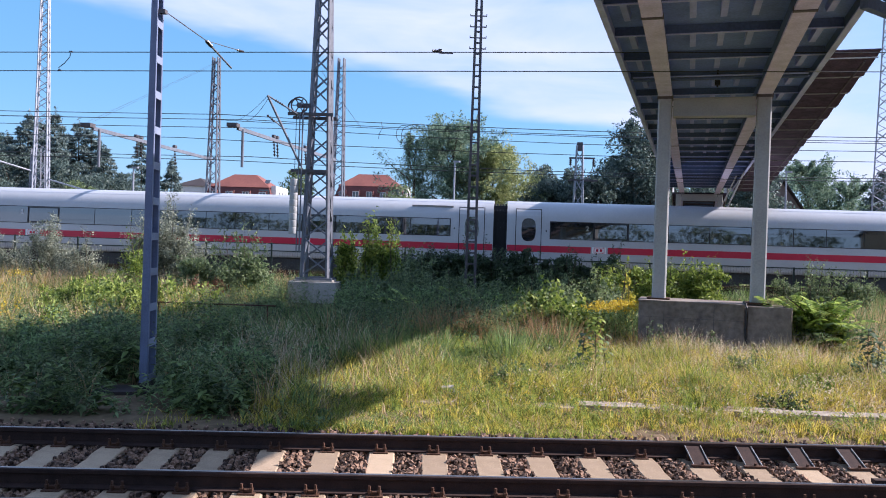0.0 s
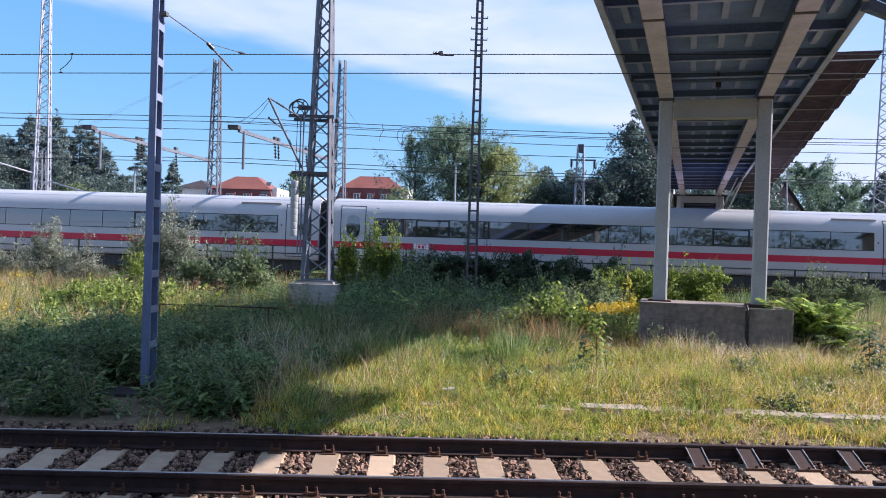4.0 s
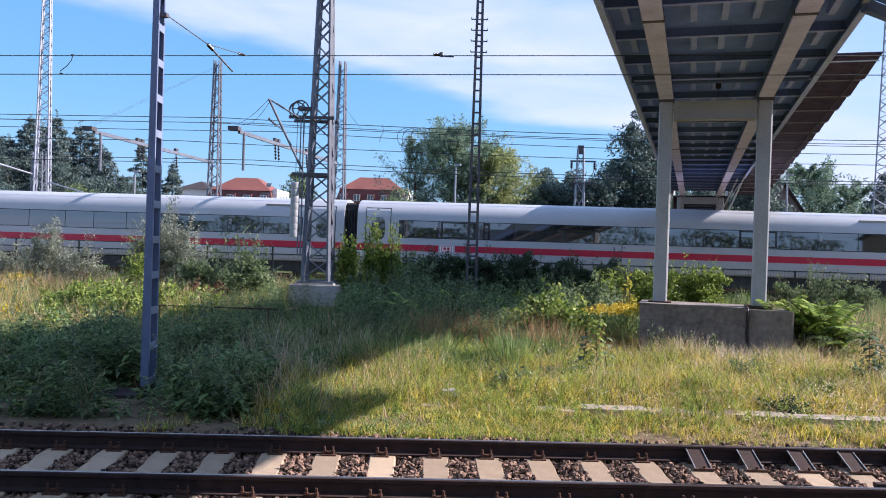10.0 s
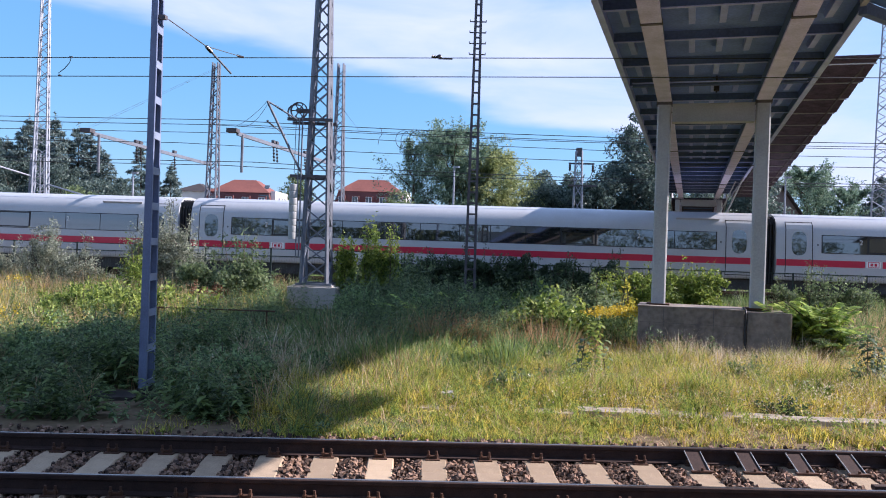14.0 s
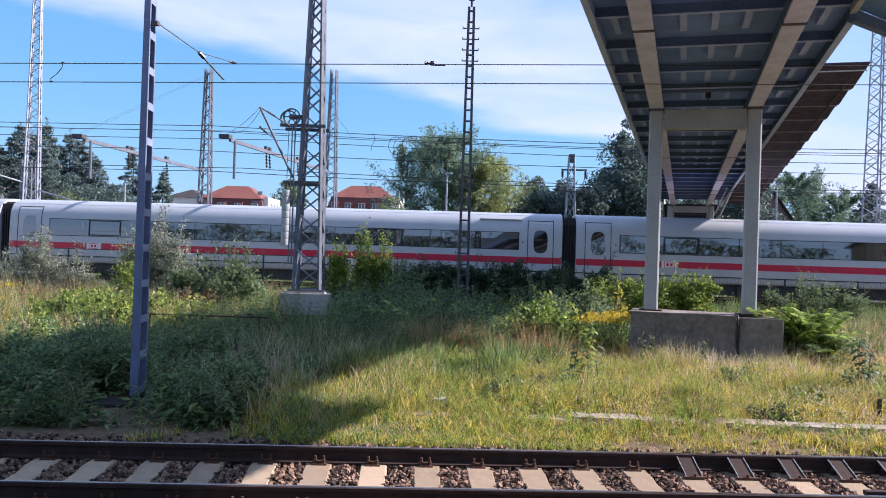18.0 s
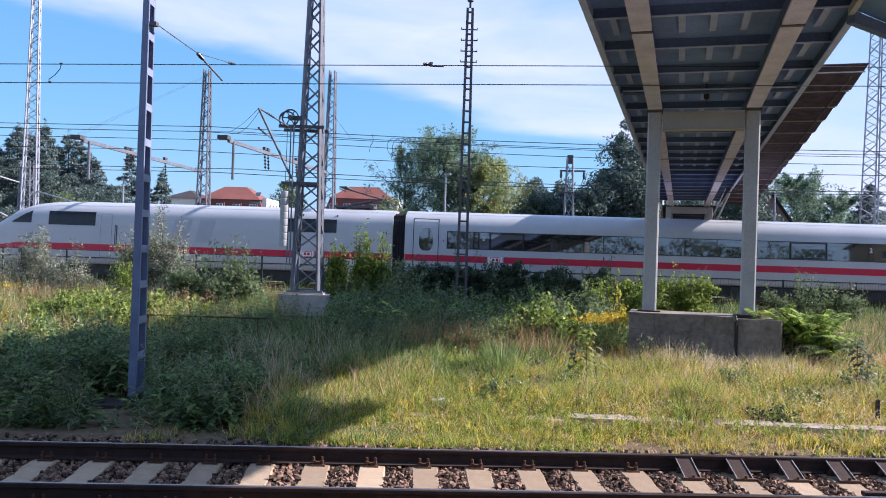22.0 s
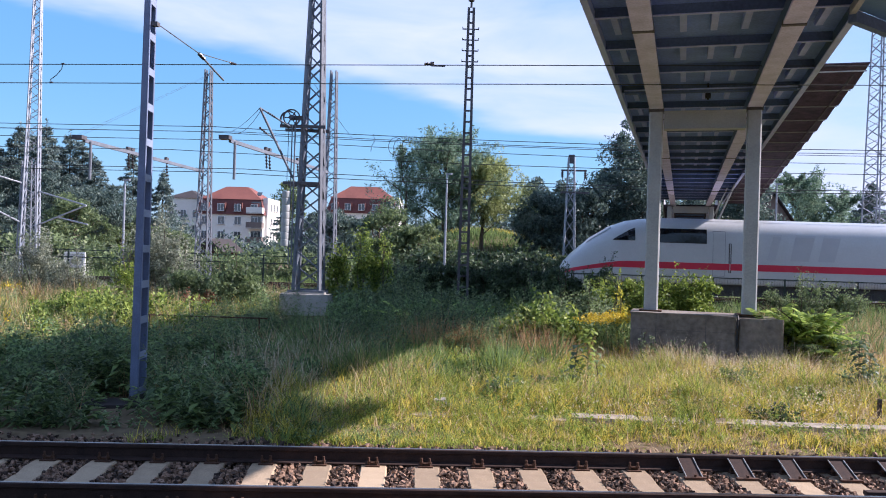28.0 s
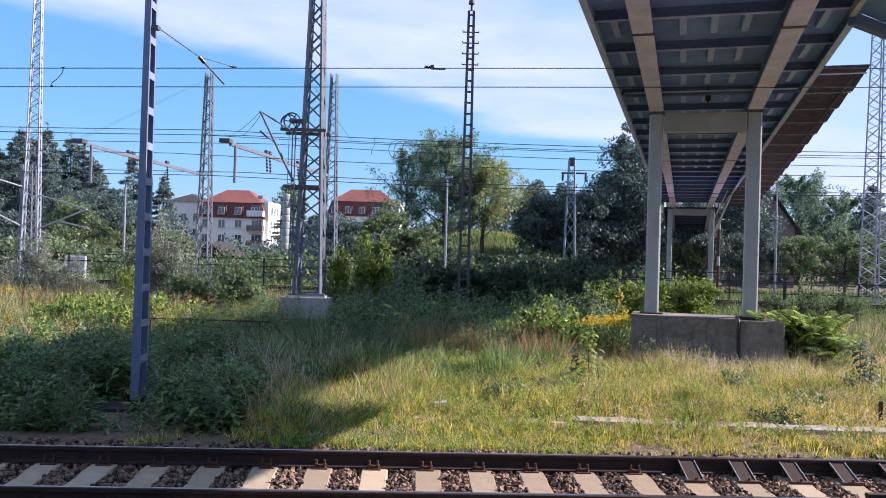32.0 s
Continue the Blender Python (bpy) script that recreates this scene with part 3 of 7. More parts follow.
def line_of_track(name, m, x0, x1, pitch, phase, label, near):
    tr = thing(name, m, label, "railway track", kind="structure")
    for s in (-1, 1):
        r = part("rail", rail_geo(x0, x1, [(a + s * 0.7535, b) for a, b in RAIL]), M["rail"], tr, "rusty steel rail")
        part("rail_head", rail_geo(x0, x1, [(s * 0.7535 - 0.018, 0.19), (s * 0.7535 + 0.018, 0.19), (s * 0.7535 + 0.018, 0.2025), (s * 0.7535 - 0.018, 0.2025)]), M["railtop"], r, "worn bright running surface")
    sm, cm = sleeper_geo().mesh("sleeper", M["sleeper"]), clip_geo().mesh("clip", M["rust"])
    k0, k1 = math.ceil((x0 - phase) / pitch), math.floor((x1 - phase) / pitch)
    for k in range(k0, k1 + 1):
        x = phase + k * pitch
        o = part("sleeper", sm, None, tr)
        o.location = (x + random.uniform(-0.012, 0.012), random.uniform(-0.015, 0.015), 0)
        o.rotation_euler = (0, 0, random.uniform(-0.012, 0.012))
        if near and abs(x) < 8.5:
            for s in (-1, 1):
                for q in (-1, 1):
                    c = part("clip", cm, None, tr)
                    c.location, c.rotation_euler = (x, s * 0.7535, 0), (0, 0, 0 if q > 0 else math.pi)
    return tr


line_of_track("track_near", NEAR, -30, 30, 0.582, -1.836, "railway track on pale concrete sleepers in brown ballast", True)
line_of_track("track_far", FAR, -60, 60, 0.62, 0, "railway track that the train runs on", False)
line_of_track("track_beyond", FAR2, -60, 60, 0.62, 0.2, "second railway track beyond the train", False)
rng = np.random.default_rng(3)


def ballast_bed(name, m, half, x0, x1, material, top):
    g = Geo()
    rows = [(-half, -0.25), (-1.95, top), (1.95, top), (half, -0.12)]
    g.add([(x, y, z) for x in (x0, x1) for y, z in rows], [(0, 1, 5, 4), (1, 2, 6, 5), (2, 3, 7, 6)])
    o = structure(name, g, material, "bed of crushed stone ballast")
    o.matrix_world = m
    return o


ballast_bed("ballast_near", NEAR, 2.35, -60, 60, M["gravel"], -0.055)
ballast_bed("ballast_far", FAR, 2.6, -60, 60, M["palestone"], -0.04)
ballast_bed("ballast_beyond", FAR2, 2.6, -60, 60, M["palestone"], -0.04)
between = lambda p: (np.abs(((p[:, 0] + 1.836) / 0.582 + 0.5) % 1 - 0.5) * 0.582 > 0.14) & (p[:, 1] < 1.32) | ((np.abs(p[:, 1]) > 1.3) & (rng.uniform(1.3, 2.0, len(p)) > p[:, 1] + 0.25 * (p[:, 0] > -1.0)))
o = new("ballast_stones", stones("ballast_stones", M["stone"], (-7.8, -1.75), (8.5, 2.2), 42000, 0.025, rng, between))
o.matrix_world = NEAR
tagged(o, "loose reddish-brown crushed ballast stones", "ballast", kind="stuff")
o = new("ballast_stones", stones("far_stones", M["palestone"], (-24, -2.4), (24, -0.8), 5000, 0.05, rng))
o.matrix_world = FAR
tagged(o, "loose pale grey crushed ballast stones", "ballast", kind="stuff")

# braces: sloping plates with raised rims from the far rail down to the sleepers
for k in range(5):
    br = thing("rail_brace", NEAR @ pose(2.26 + 0.582 * k, 0.55, 0), "dark sloping steel plate bracing the rail", "rail brace", "rail braces")
    part("plate", Geo().add([(-0.09, 0.165, 0.165), (0.09, 0.165, 0.165), (0.09, -0.15, 0.03), (-0.09, -0.15, 0.03), (-0.09, 0.165, 0.15), (0.09, 0.165, 0.15), (0.09, -0.15, 0.015), (-0.09, -0.15, 0.015)],
                            [(3, 2, 1, 0), (4, 5, 6, 7), (0, 1, 5, 4), (2, 3, 7, 6), (1, 2, 6, 5), (3, 0, 4, 7)]), M["rail"], br)
    for s in (-0.09, 0.09):
        part("rim", Geo().beam((s, 0.165, 0.172), (s, -0.16, 0.034), 0.006, 0.014), M["column"], br)
    part("foot", Geo().box((0, -0.17, 0.035), (0.24, 0.05, 0.02)).tube((0, -0.17, 0.04), (0, -0.17, 0.075), 0.016, 6), M["rust"], br)
gr = thing("guard_rail", NEAR, "short extra rail laid inside the near rail", "guard rail")
part("rail", rail_geo(3.6, 14, [(a - 0.56, b) for a, b in RAIL]), M["rail"], gr)

# station building behind the standing point
sb = thing("station_building", NEAR @ pose(80, -36, 0), "long yellow brick station building with rows of windows", "building")
part("wall", Geo().box((0, 0, 6.7), (84, 9, 13.4)), M["brick"], sb, "yellow brick wall")
part("roof", Geo().add([(-42.6, -5.2, 13.4), (42.6, -5.2, 13.4), (42.6, 5.2, 13.4), (-42.6, 5.2, 13.4), (-39, 0, 16.4), (39, 0, 16.4)], [(0, 1, 5, 4), (1, 2, 5), (2, 3, 4, 5), (3, 0, 4), (3, 2, 1, 0)]), M["slate"], sb, "dark hip roof")
wmesh = Geo().box((0, 0, 0), (1.3, 0.06, 1.9)).mesh("window", M["pane"])
fmesh = Geo().box((0, 0, -1.05), (1.6, 0.2, 0.12)).box((0, 0, 1.0), (1.6, 0.14, 0.12)).box((0, 0.02, 0), (0.08, 0.08, 1.9)).mesh("window_frame", M["whitepaint"])
for k in range(28):
    for z in (2.2, 6.0, 9.8):
        wn = part("window", wmesh, None, sb)
        wn.location = (-40.5 + 3.0 * k, 4.53, z)
        part("window_frame", fmesh, None, wn)

# platform under the standing point, out of view; dark concrete limits bounce onto the track
g = Geo().box((0, -9.6, 0.2), (70, 12.8, 0.9)).box((0, -3.35, 0.68), (70, 0.4, 0.08))
structure("platform", g, M["mossy"], "unseen concrete station platform, kept dark to cut bounced light").matrix_world = NEAR

# concrete duct covers in the meadow
duct = thing("cable_duct", pose(4.6, 12.02, 0.0, 0, 0, 1.9), "row of worn pale concrete duct covers in grass", "cable duct")
dm = Geo().box((0, 0, 0), (0.96, 0.34, 0.07), cut=0.02).mesh("slab", M["slab"])
for k in range(-7, 10):
    s = part("slab", dm, None, duct)
    s.location, s.rotation_euler = (k, random.uniform(-0.02, 0.02), (0.035 if k > -4 else -0.01) + random.uniform(-0.02, 0.015)), (random.uniform(-0.02, 0.02), random.uniform(-0.01, 0.01), random.uniform(-0.015, 0.015))

# ---- footbridge ----
BR = pose(4.72, 19.28, 0, 0, 0, -12.6)
bridge = thing("footbridge", BR, "steel pedestrian footbridge with beige girders on grey columns", "footbridge")
Y0, Y1, XL, XR = -26.0, 36.0, -1.95, 2.05
for x in (-1.1, 1.1):
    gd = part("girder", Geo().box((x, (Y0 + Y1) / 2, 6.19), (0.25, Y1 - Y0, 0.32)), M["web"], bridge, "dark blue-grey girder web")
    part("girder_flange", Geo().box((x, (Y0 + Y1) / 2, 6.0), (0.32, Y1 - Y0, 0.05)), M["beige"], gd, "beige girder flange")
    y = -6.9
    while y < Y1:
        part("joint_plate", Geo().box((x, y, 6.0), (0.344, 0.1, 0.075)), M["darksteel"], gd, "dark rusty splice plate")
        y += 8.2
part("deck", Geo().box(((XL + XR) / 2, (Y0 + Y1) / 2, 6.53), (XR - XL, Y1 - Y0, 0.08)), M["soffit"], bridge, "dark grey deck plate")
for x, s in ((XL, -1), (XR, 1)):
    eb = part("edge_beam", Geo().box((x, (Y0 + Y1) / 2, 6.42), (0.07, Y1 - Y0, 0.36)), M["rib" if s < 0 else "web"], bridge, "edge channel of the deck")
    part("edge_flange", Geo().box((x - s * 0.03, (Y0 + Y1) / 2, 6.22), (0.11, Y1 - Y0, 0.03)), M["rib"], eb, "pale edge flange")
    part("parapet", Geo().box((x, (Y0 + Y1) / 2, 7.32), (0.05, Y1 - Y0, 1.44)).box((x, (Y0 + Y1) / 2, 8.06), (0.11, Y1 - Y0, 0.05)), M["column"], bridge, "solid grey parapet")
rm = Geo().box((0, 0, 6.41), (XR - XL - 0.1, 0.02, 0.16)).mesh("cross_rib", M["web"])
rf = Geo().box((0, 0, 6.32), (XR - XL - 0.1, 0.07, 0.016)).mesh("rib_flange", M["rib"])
y = -6.55 - 2.05 * 8
while y < Y1:
    rb = part("cross_rib", rm, None, bridge)
    rb.location = ((XL + XR) / 2, y, 0)
    part("rib_flange", rf, None, rb, "pale rib flange")
    y += 2.05
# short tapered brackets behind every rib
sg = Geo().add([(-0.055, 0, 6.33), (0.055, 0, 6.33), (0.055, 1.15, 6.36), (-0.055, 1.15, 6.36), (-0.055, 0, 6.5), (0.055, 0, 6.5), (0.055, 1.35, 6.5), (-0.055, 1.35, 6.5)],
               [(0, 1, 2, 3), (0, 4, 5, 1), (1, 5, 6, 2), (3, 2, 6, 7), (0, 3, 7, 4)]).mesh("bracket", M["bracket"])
y = -6.55 - 2.05 * 2
while y < 16:
    for x in (-1.6, -0.5, 0.0, 0.5, 1.65):
        part("bracket", sg, None, bridge).location = (x, y + 0.02, 0)
    y += 2.05
part("conduit", Geo().tube((XL + 0.15, -0.95, 6.27), (XR - 0.15, -0.95, 6.27), 0.018, 8), M["rib"], bridge, "pale conduit under the deck")
part("conduit", Geo().tube((XL + 0.15, -0.8, 6.24), (XR - 0.15, -0.8, 6.24), 0.04, 8), M["web"], bridge, "dark conduit under the deck")
part("junction_box", Geo().box((0.05, -0.5, 6.2), (0.12, 0.12, 0.12)).tube((0.05, -0.5, 6.1), (0.05, -0.5, 6.48), 0.02, 6), M["seal"], bridge, "small black junction box")
part("strut", Geo().beam((0.95, 25.0, 3.6), (1.95, 22.0, 6.2), 0.07), M["column"], bridge)
part("strut", Geo().beam((1.05, 26.0, 4.6), (1.7, 24.0, 6.2), 0.05), M["column"], bridge)


def bent(y, foot, top=5.98, half=1.1):
    """Two box columns with a cross beam."""
    for x in (-half, half):
        c = part("column", Geo().box((x, y, (foot + top) / 2), (0.32, 0.3, top - foot), cut=0.03), M["column"], bridge, "grey painted steel column")
        part("base_plate", Geo().box((x, y, foot + 0.02), (0.52, 0.5, 0.04)), M["rust"], c, "rusty base plate")
        part("cap", Geo().box((x, y, top - 0.03), (0.36, 0.34, 0.08)), M["darksteel"], c)
    part("cross_beam", Geo().box((0, y, top - 0.27), (2 * half - 0.37, 0.26, 0.38)).box((0, y, top - 0.07), (2 * half - 0.37, 0.34, 0.03)).box((0, y, top - 0.47), (2 * half - 0.37, 0.34, 0.03)), M["column"], bridge, "grey cross beam")


bent(0, 1.16)
bent(35.0, 0.4, half=1.3)
bent(45.6, 0.4, top=4.43, half=1.3)
# stair down beyond the tracks: sloping underside with ribs, flanges and parapets
down = lambda x0, x1, lo, hi: Geo().add([(x, y, z + o_) for x in (x0, x1) for y, z in ((35.3, 5.72), (46.2, 4.43)) for o_ in (lo, hi)], [(0, 1, 3, 2), (4, 6, 7, 5), (0, 4, 5, 1), (2, 3, 7, 6), (0, 2, 6, 4), (1, 5, 7, 3)])
flight = part("stair_flight", down(-1.7, 1.7, 0.22, 0.34), M["brownroof"], bridge, "dark stair flight sloping down")
for x in (-1.25, 1.25):
    part("girder_flange", down(x - 0.2, x + 0.2, 0.0, 0.05), M["beige"], flight, "beige girder flange")
    part("girder", down(x - 0.1, x + 0.1, 0.06, 0.215), M["web"], flight)
for x in (-1.73, 1.73):
    part("parapet", down(x - 0.025, x + 0.025, 0.1, 1.4), M["column"], flight, "solid grey parapet")
for k in range(9):
    y = 35.8 + k * 1.15
    part("tread_rib", Geo().box((0, y, 5.72 - 0.1183 * (y - 35.3) + 0.15), (1.9, 0.06, 0.1)), M["web"], flight)
bent(-22, 0.9)
fnd = thing("bridge_foundation", BR, "stained concrete foundation block under the bridge columns", "foundation")
part("block", Geo().box((-0.35, 0, 0.5), (2.35, 1.15, 1.28), cut=0.03), M["mossy"], fnd)
part("block", Geo().box((1.33, 0.02, 0.5), (0.96, 1.13, 1.26), cut=0.03), M["mossy"], fnd)
part("joint", Geo().box((0.838, -0.02, 0.5), (0.02, 1.1, 1.2)), M["seal"], fnd, "dark open joint")
for x in (-0.95, 0.15):
    part("seam", Geo().box((x, -0.577, 0.5), (0.01, 0.008, 1.24)), M["darksteel"], fnd, "dark formwork seam")
part("seam", Geo().box((-0.35, -0.577, 0.78), (2.28, 0.006, 0.006)), M["darksteel"], fnd)
part("cable", Geo().line([(0.8, -0.2, 1.2), (0.82, -0.56, 1.19), (0.84, -0.62, 1.1), (0.82, -0.62, 0.6), (0.87, -0.63, 0.1)], 0.022, 6), M["seal"], fnd, "black cable hanging over the edge")
part("coping", Geo().box((-0.35, 0, 1.15), (2.39, 1.19, 0.03), cut=0.03), M["mossy"], fnd)

# side roof hung beside the bridge, corrugated brown sheets that overlap like steps
roof = thing("side_roof", BR, "dark brown corrugated sheet roof beside the footbridge", "canopy")
for k in range(16):
    y = 2.95 + k * 2.0
    z = 7.31 - 0.036 * (y - 2)
    part("sheet", Geo().box((2.95, y, z), (1.82, 2.16, 0.025), Matrix.Rotation(radians(-5.5), 4, "X")), M["brownroof"], roof)
    part("purlin", Geo().box((2.95, y - 0.9, z - 0.06), (1.74, 0.03, 0.03)), M["column"], roof)
for x in (2.3, 3.55):
    part("edge_rail", Geo().beam((x, 2.2, 7.16), (x, 33, 6.05), 0.04), M["darksteel"], roof)
# stair landing beside the bridge, above the platform end
lan = thing("stair_landing", Matrix.Identity(4), "raised stair landing with teal side panels and a grey beam", "stair landing")
back = Vector((math.sin(radians(12.6)), math.cos(radians(12.6)), 0)) * -17
la, lb = Vector((4.98, 11.96, 0)), Vector((6.63, 13.36, 0))
ring = [(p.x, p.y) for p in (la, lb, lb + back, la + back)]
part("deck", Geo().prism(ring[::-1], 6.13, 6.21), M["teal"], lan, "teal deck underside")
part("end_beam", Geo().beam(la + Vector((0, 0, 6.0)), lb + Vector((0, 0, 6.0)), 0.12, 0.17), M["web"], lan, "dark blue-grey end beam")
part("edge_beam", Geo().beam(la + Vector((0, 0, 6.09)), la + back + Vector((0, 0, 6.09)), 0.08, 0.12), M["column"], lan, "pale edge beam")
part("side_beam", Geo().beam(lb + Vector((0, 0, 6.05)), lb + back + Vector((0, 0, 6.05)), 0.14, 0.3), M["column"], lan)
part("end_panel", Geo().beam(la + Vector((0.25, 0.2, 6.87)), lb + Vector((0, 0, 6.87)), 0.05, 1.22), M["teal"], lan, "teal end panel")
part("side_panel", Geo().beam(lb + Vector((0, 0, 6.87)), lb + back + Vector((0, 0, 6.87)), 0.05, 1.22), M["teal"], lan, "teal side panel")
part("post", Geo().box((7.2, 3.2, 3.4), (0.3, 0.3, 5.8)), M["column"], lan)

# ---- masts ----


def lattice_mast(name, m, h, w0, w1, step, material, label, leg=0.07, brace=0.035, group="lattice masts", each=False):
    """Four tapered angle legs with zigzag bracing on every side."""
    t = thing(name, m, label, "catenary mast", group)
    w = lambda z: (w0 + (w1 - w0) * z / h) / 2
    for sx, sy in ((-1, -1), (1, -1), (1, 1), (-1, 1)):
        a, b = (sx * w(0), sy * w(0), 0), (sx * w(h), sy * w(h), h)
        part("leg", Geo().beam(a, b, leg, leg), material, t)
    step, z, nodes = step * 0.62, 0.15, []
    while z < h - 0.1:
        nodes.append(z)
        z += step * (0.55 + 0.45 * w(z) / w(0))
    for ax in range(4):
        g = Geo()
        for i, (za, zb) in enumerate(zip(nodes, nodes[1:])):
            s = 1 if i % 2 else -1
            r = Matrix.Rotation(ax * math.pi / 2, 3, "Z")
            p, q = r @ Vector((s * w(za), -w(za), za)), r @ Vector((-s * w(zb), -w(zb), zb))
            if each:
                part("brace", Geo().beam(p, q, brace, brace * 0.5), material, t)
            else:
                g.beam(p, q, brace, brace * 0.5)
        if g.v:
            tagged(part("bracing", g, material, t), kind="stuff")
    return t, w


def foot_block(m, s, label="weathered concrete mast footing"):
    f = thing("mast_footing", m, label, "footing", "mast footings")
    part("block", Geo().box((0, 0, s[2] / 2), s, cut=0.04), M["concrete"], f)
    part("cap", Geo().box((0, 0, s[2] + 0.03), (s[0] * 0.8, s[1] * 0.8, 0.06), cut=0.03), M["concrete"], f)


# pole by the meadow: two channels tied by batten plates
pole = thing("catenary_pole", pose(-5.35, 11.7, -0.1, 0, 0, 96.8), "grey-blue painted steel pole of two channels with batten plates", "catenary mast")
for s in (-1, 1):
    web = Geo()
    vs = []
    for z, o_, c in ((0.05, 0.205, 0.06), (9.5, 0.12, 0.036)):
        vs += [(s * o_, -c, z), (s * (o_ - 0.05), -c, z), (s * (o_ - 0.05), -c + 0.012, z), (s * (o_ - 0.014), -c + 0.012, z), (s * (o_ - 0.014), c - 0.012, z), (s * (o_ - 0.05), c - 0.012, z), (s * (o_ - 0.05), c, z), (s * o_, c, z)]
    web.add(vs, [(i, (i + 1) % 8, 8 + (i + 1) % 8, 8 + i) for i in range(8)] + [(0, 1, 2, 3), (3, 4, 7, 0), (4, 5, 6, 7), (8, 9, 10, 11), (11, 12, 15, 8), (12, 13, 14, 15)])
    part("channel", web, M["polegrey"], pole)
for k in range(18):
    z = 0.3 + k * 0.53
    w, c = 0.4 - 0.165 * z / 9.5, 0.06 - 0.024 * z / 9.5
    for q in (-1, 1):
        part("batten", Geo().box((0, q * (c - 0.004), z), (w - 0.03, 0.012, 0.11)), M["batten"], pole)
part("shoe", Geo().box((0, 0, 0.12), (0.43, 0.14, 0.24)), M["slate"], pole, "dark tarred foot")
pf = thing("pole_footing", pose(-5.5, 11.5, -0.07, 0, 0, 12), "low dark tarred footing slab of the pole in weeds", "footing")
part("slab", Geo().box((-0.1, 0, 0.06), (0.9, 0.55, 0.12), cut=0.05), M["slate"], pf)

# cantilever of that pole
arm = thing("pole_cantilever", pose(0, 0, 0), "slender steel catenary cantilever with brown insulators", "cantilever")
pa, pb, pc, pd = Vector((-5.2, 11.62, 5.68)), Vector((-5.24, 13.36, 5.68)), Vector((-5.43, 15.15, 5.6)), Vector((-5.21, 15.24, 5.93))
part("clamp", Geo().box(pa + Vector((-0.04, 0.02, 0)), (0.1, 0.1, 0.06)), M["darksteel"], arm)
part("tie", Geo().tube(pa, pb, 0.008, 6), M["darksteel"], arm)
part("rod", Geo().tube(pb, pc, 0.018, 8), M["steel"], arm)
part("upper_tie", Geo().tube(pb, pd, 0.007, 6), M["darksteel"], arm)


def insulator(parent, p, q, n=5, r=0.05):
    """A string of porcelain sheds between p and q."""
    p, q = Vector(p), Vector(q)
    d = q - p
    prof = [(0.012, 0)]
    for i in range(n):
        a, b = d.length * (i + 0.15) / n, d.length * (i + 0.85) / n
        prof += [(0.02, a), (r, (a * 2 + b) / 3), (r * 0.8, (a + 2 * b) / 3), (0.02, b)]
    m = Matrix.Translation(p) @ d.to_track_quat("Z", "Y").to_matrix().to_4x4()
    part("insulator", Geo().lathe(prof + [(0.012, d.length)], 10, m), M["porcelain"], parent, "brown ribbed insulator")


insulator(arm, pb + (pc - pb) * 0.02, pb + (pc - pb) * 0.2, 5, 0.034)
insulator(arm, pb + (pd - pb) * 0.8, pb + (pd - pb) * 0.98, 4, 0.024)

# big lattice mast with the wheel tensioner
MC = pose(-6.38, 26.61, 0.95, 0, 0, 4.1)
mast_c, wc = lattice_mast("lattice_mast", MC, 13.0, 0.86, 0.24, 1.0, M["steel"], "tall grey lattice mast with a wheel tensioner on a footing", 0.1, 0.09, each=True)
part("base_frame", Geo().box((0, -0.51, 0.02), (1.2, 0.12, 0.1)).box((0, 0.51, 0.02), (1.2, 0.12, 0.1)).box((0, 0, -0.01), (1.2, 0.3, 0.04)), M["steel"], mast_c)
for z, wd in ((5.48, 1.5), (3.6, 1.2)):
    part("cross_arm", Geo().box((-0.28, -0.46, z), (wd, 0.09, 0.1)).box((-0.28, -0.02, z), (0.08, 0.9, 0.06)).box((-0.28, 0.42, z), (wd, 0.09, 0.1)), M["darksteel"], mast_c, "dark steel cross arm")
foot_block(pose(-6.4, 26.62, 0.2, 0, 0, 4.1), (1.62, 1.5, 0.69))
ten = thing("wheel_tensioner", MC, "spoked wheel tensioner with a hanging stack of weights", "tensioner")
wm = Matrix.Translation((-0.68, -0.35, 5.78)) @ Matrix.Rotation(math.pi / 2, 4, "X")
ring = [(0.25, -0.05), (0.285, -0.05), (0.285, -0.03), (0.25, -0.01), (0.25, 0.01), (0.285, 0.03), (0.285, 0.05), (0.25, 0.05), (0.25, -0.05)]
rim = part("wheel_rim", Geo().lathe(ring, 24, wm, False), M["darksteel"], ten, "dark grooved wheel rim")
part("hub", Geo().lathe([(0.04, -0.1), (0.085, -0.08), (0.085, 0.08), (0.04, 0.1)], 16, wm), M["darksteel"], ten)
part("second_rim", Geo().lathe(ring, 24, Matrix.Translation((-0.13, 0.16, -0.04)) @ wm, False), M["darksteel"], ten, "second grooved wheel rim")
for k in range(6):
    a = k * math.pi / 3
    part("spoke", Geo().beam(wm @ Vector((0.07 * math.cos(a), 0.07 * math.sin(a), 0)), wm @ Vector((0.25 * math.cos(a), 0.25 * math.sin(a), 0)), 0.03), M["darksteel"], ten)
part("bracket", Geo().beam((-0.3, -0.3, 5.78), (-0.68, -0.3, 5.78), 0.1, 0.14), M["darksteel"], ten)
part("guide_rod", Geo().tube((-0.52, -0.5, 0.9), (-0.52, -0.5, 5.5), 0.025, 6).tube((-0.62, -0.5, 0.9), (-0.62, -0.5, 5.5), 0.02, 6), M["steel"], ten)
wmesh = Geo().lathe([(0.05, 0), (0.135, 0), (0.14, 0.02), (0.14, 0.2), (0.135, 0.225), (0.05, 0.225)], 16).mesh("weight", M["column"], True)
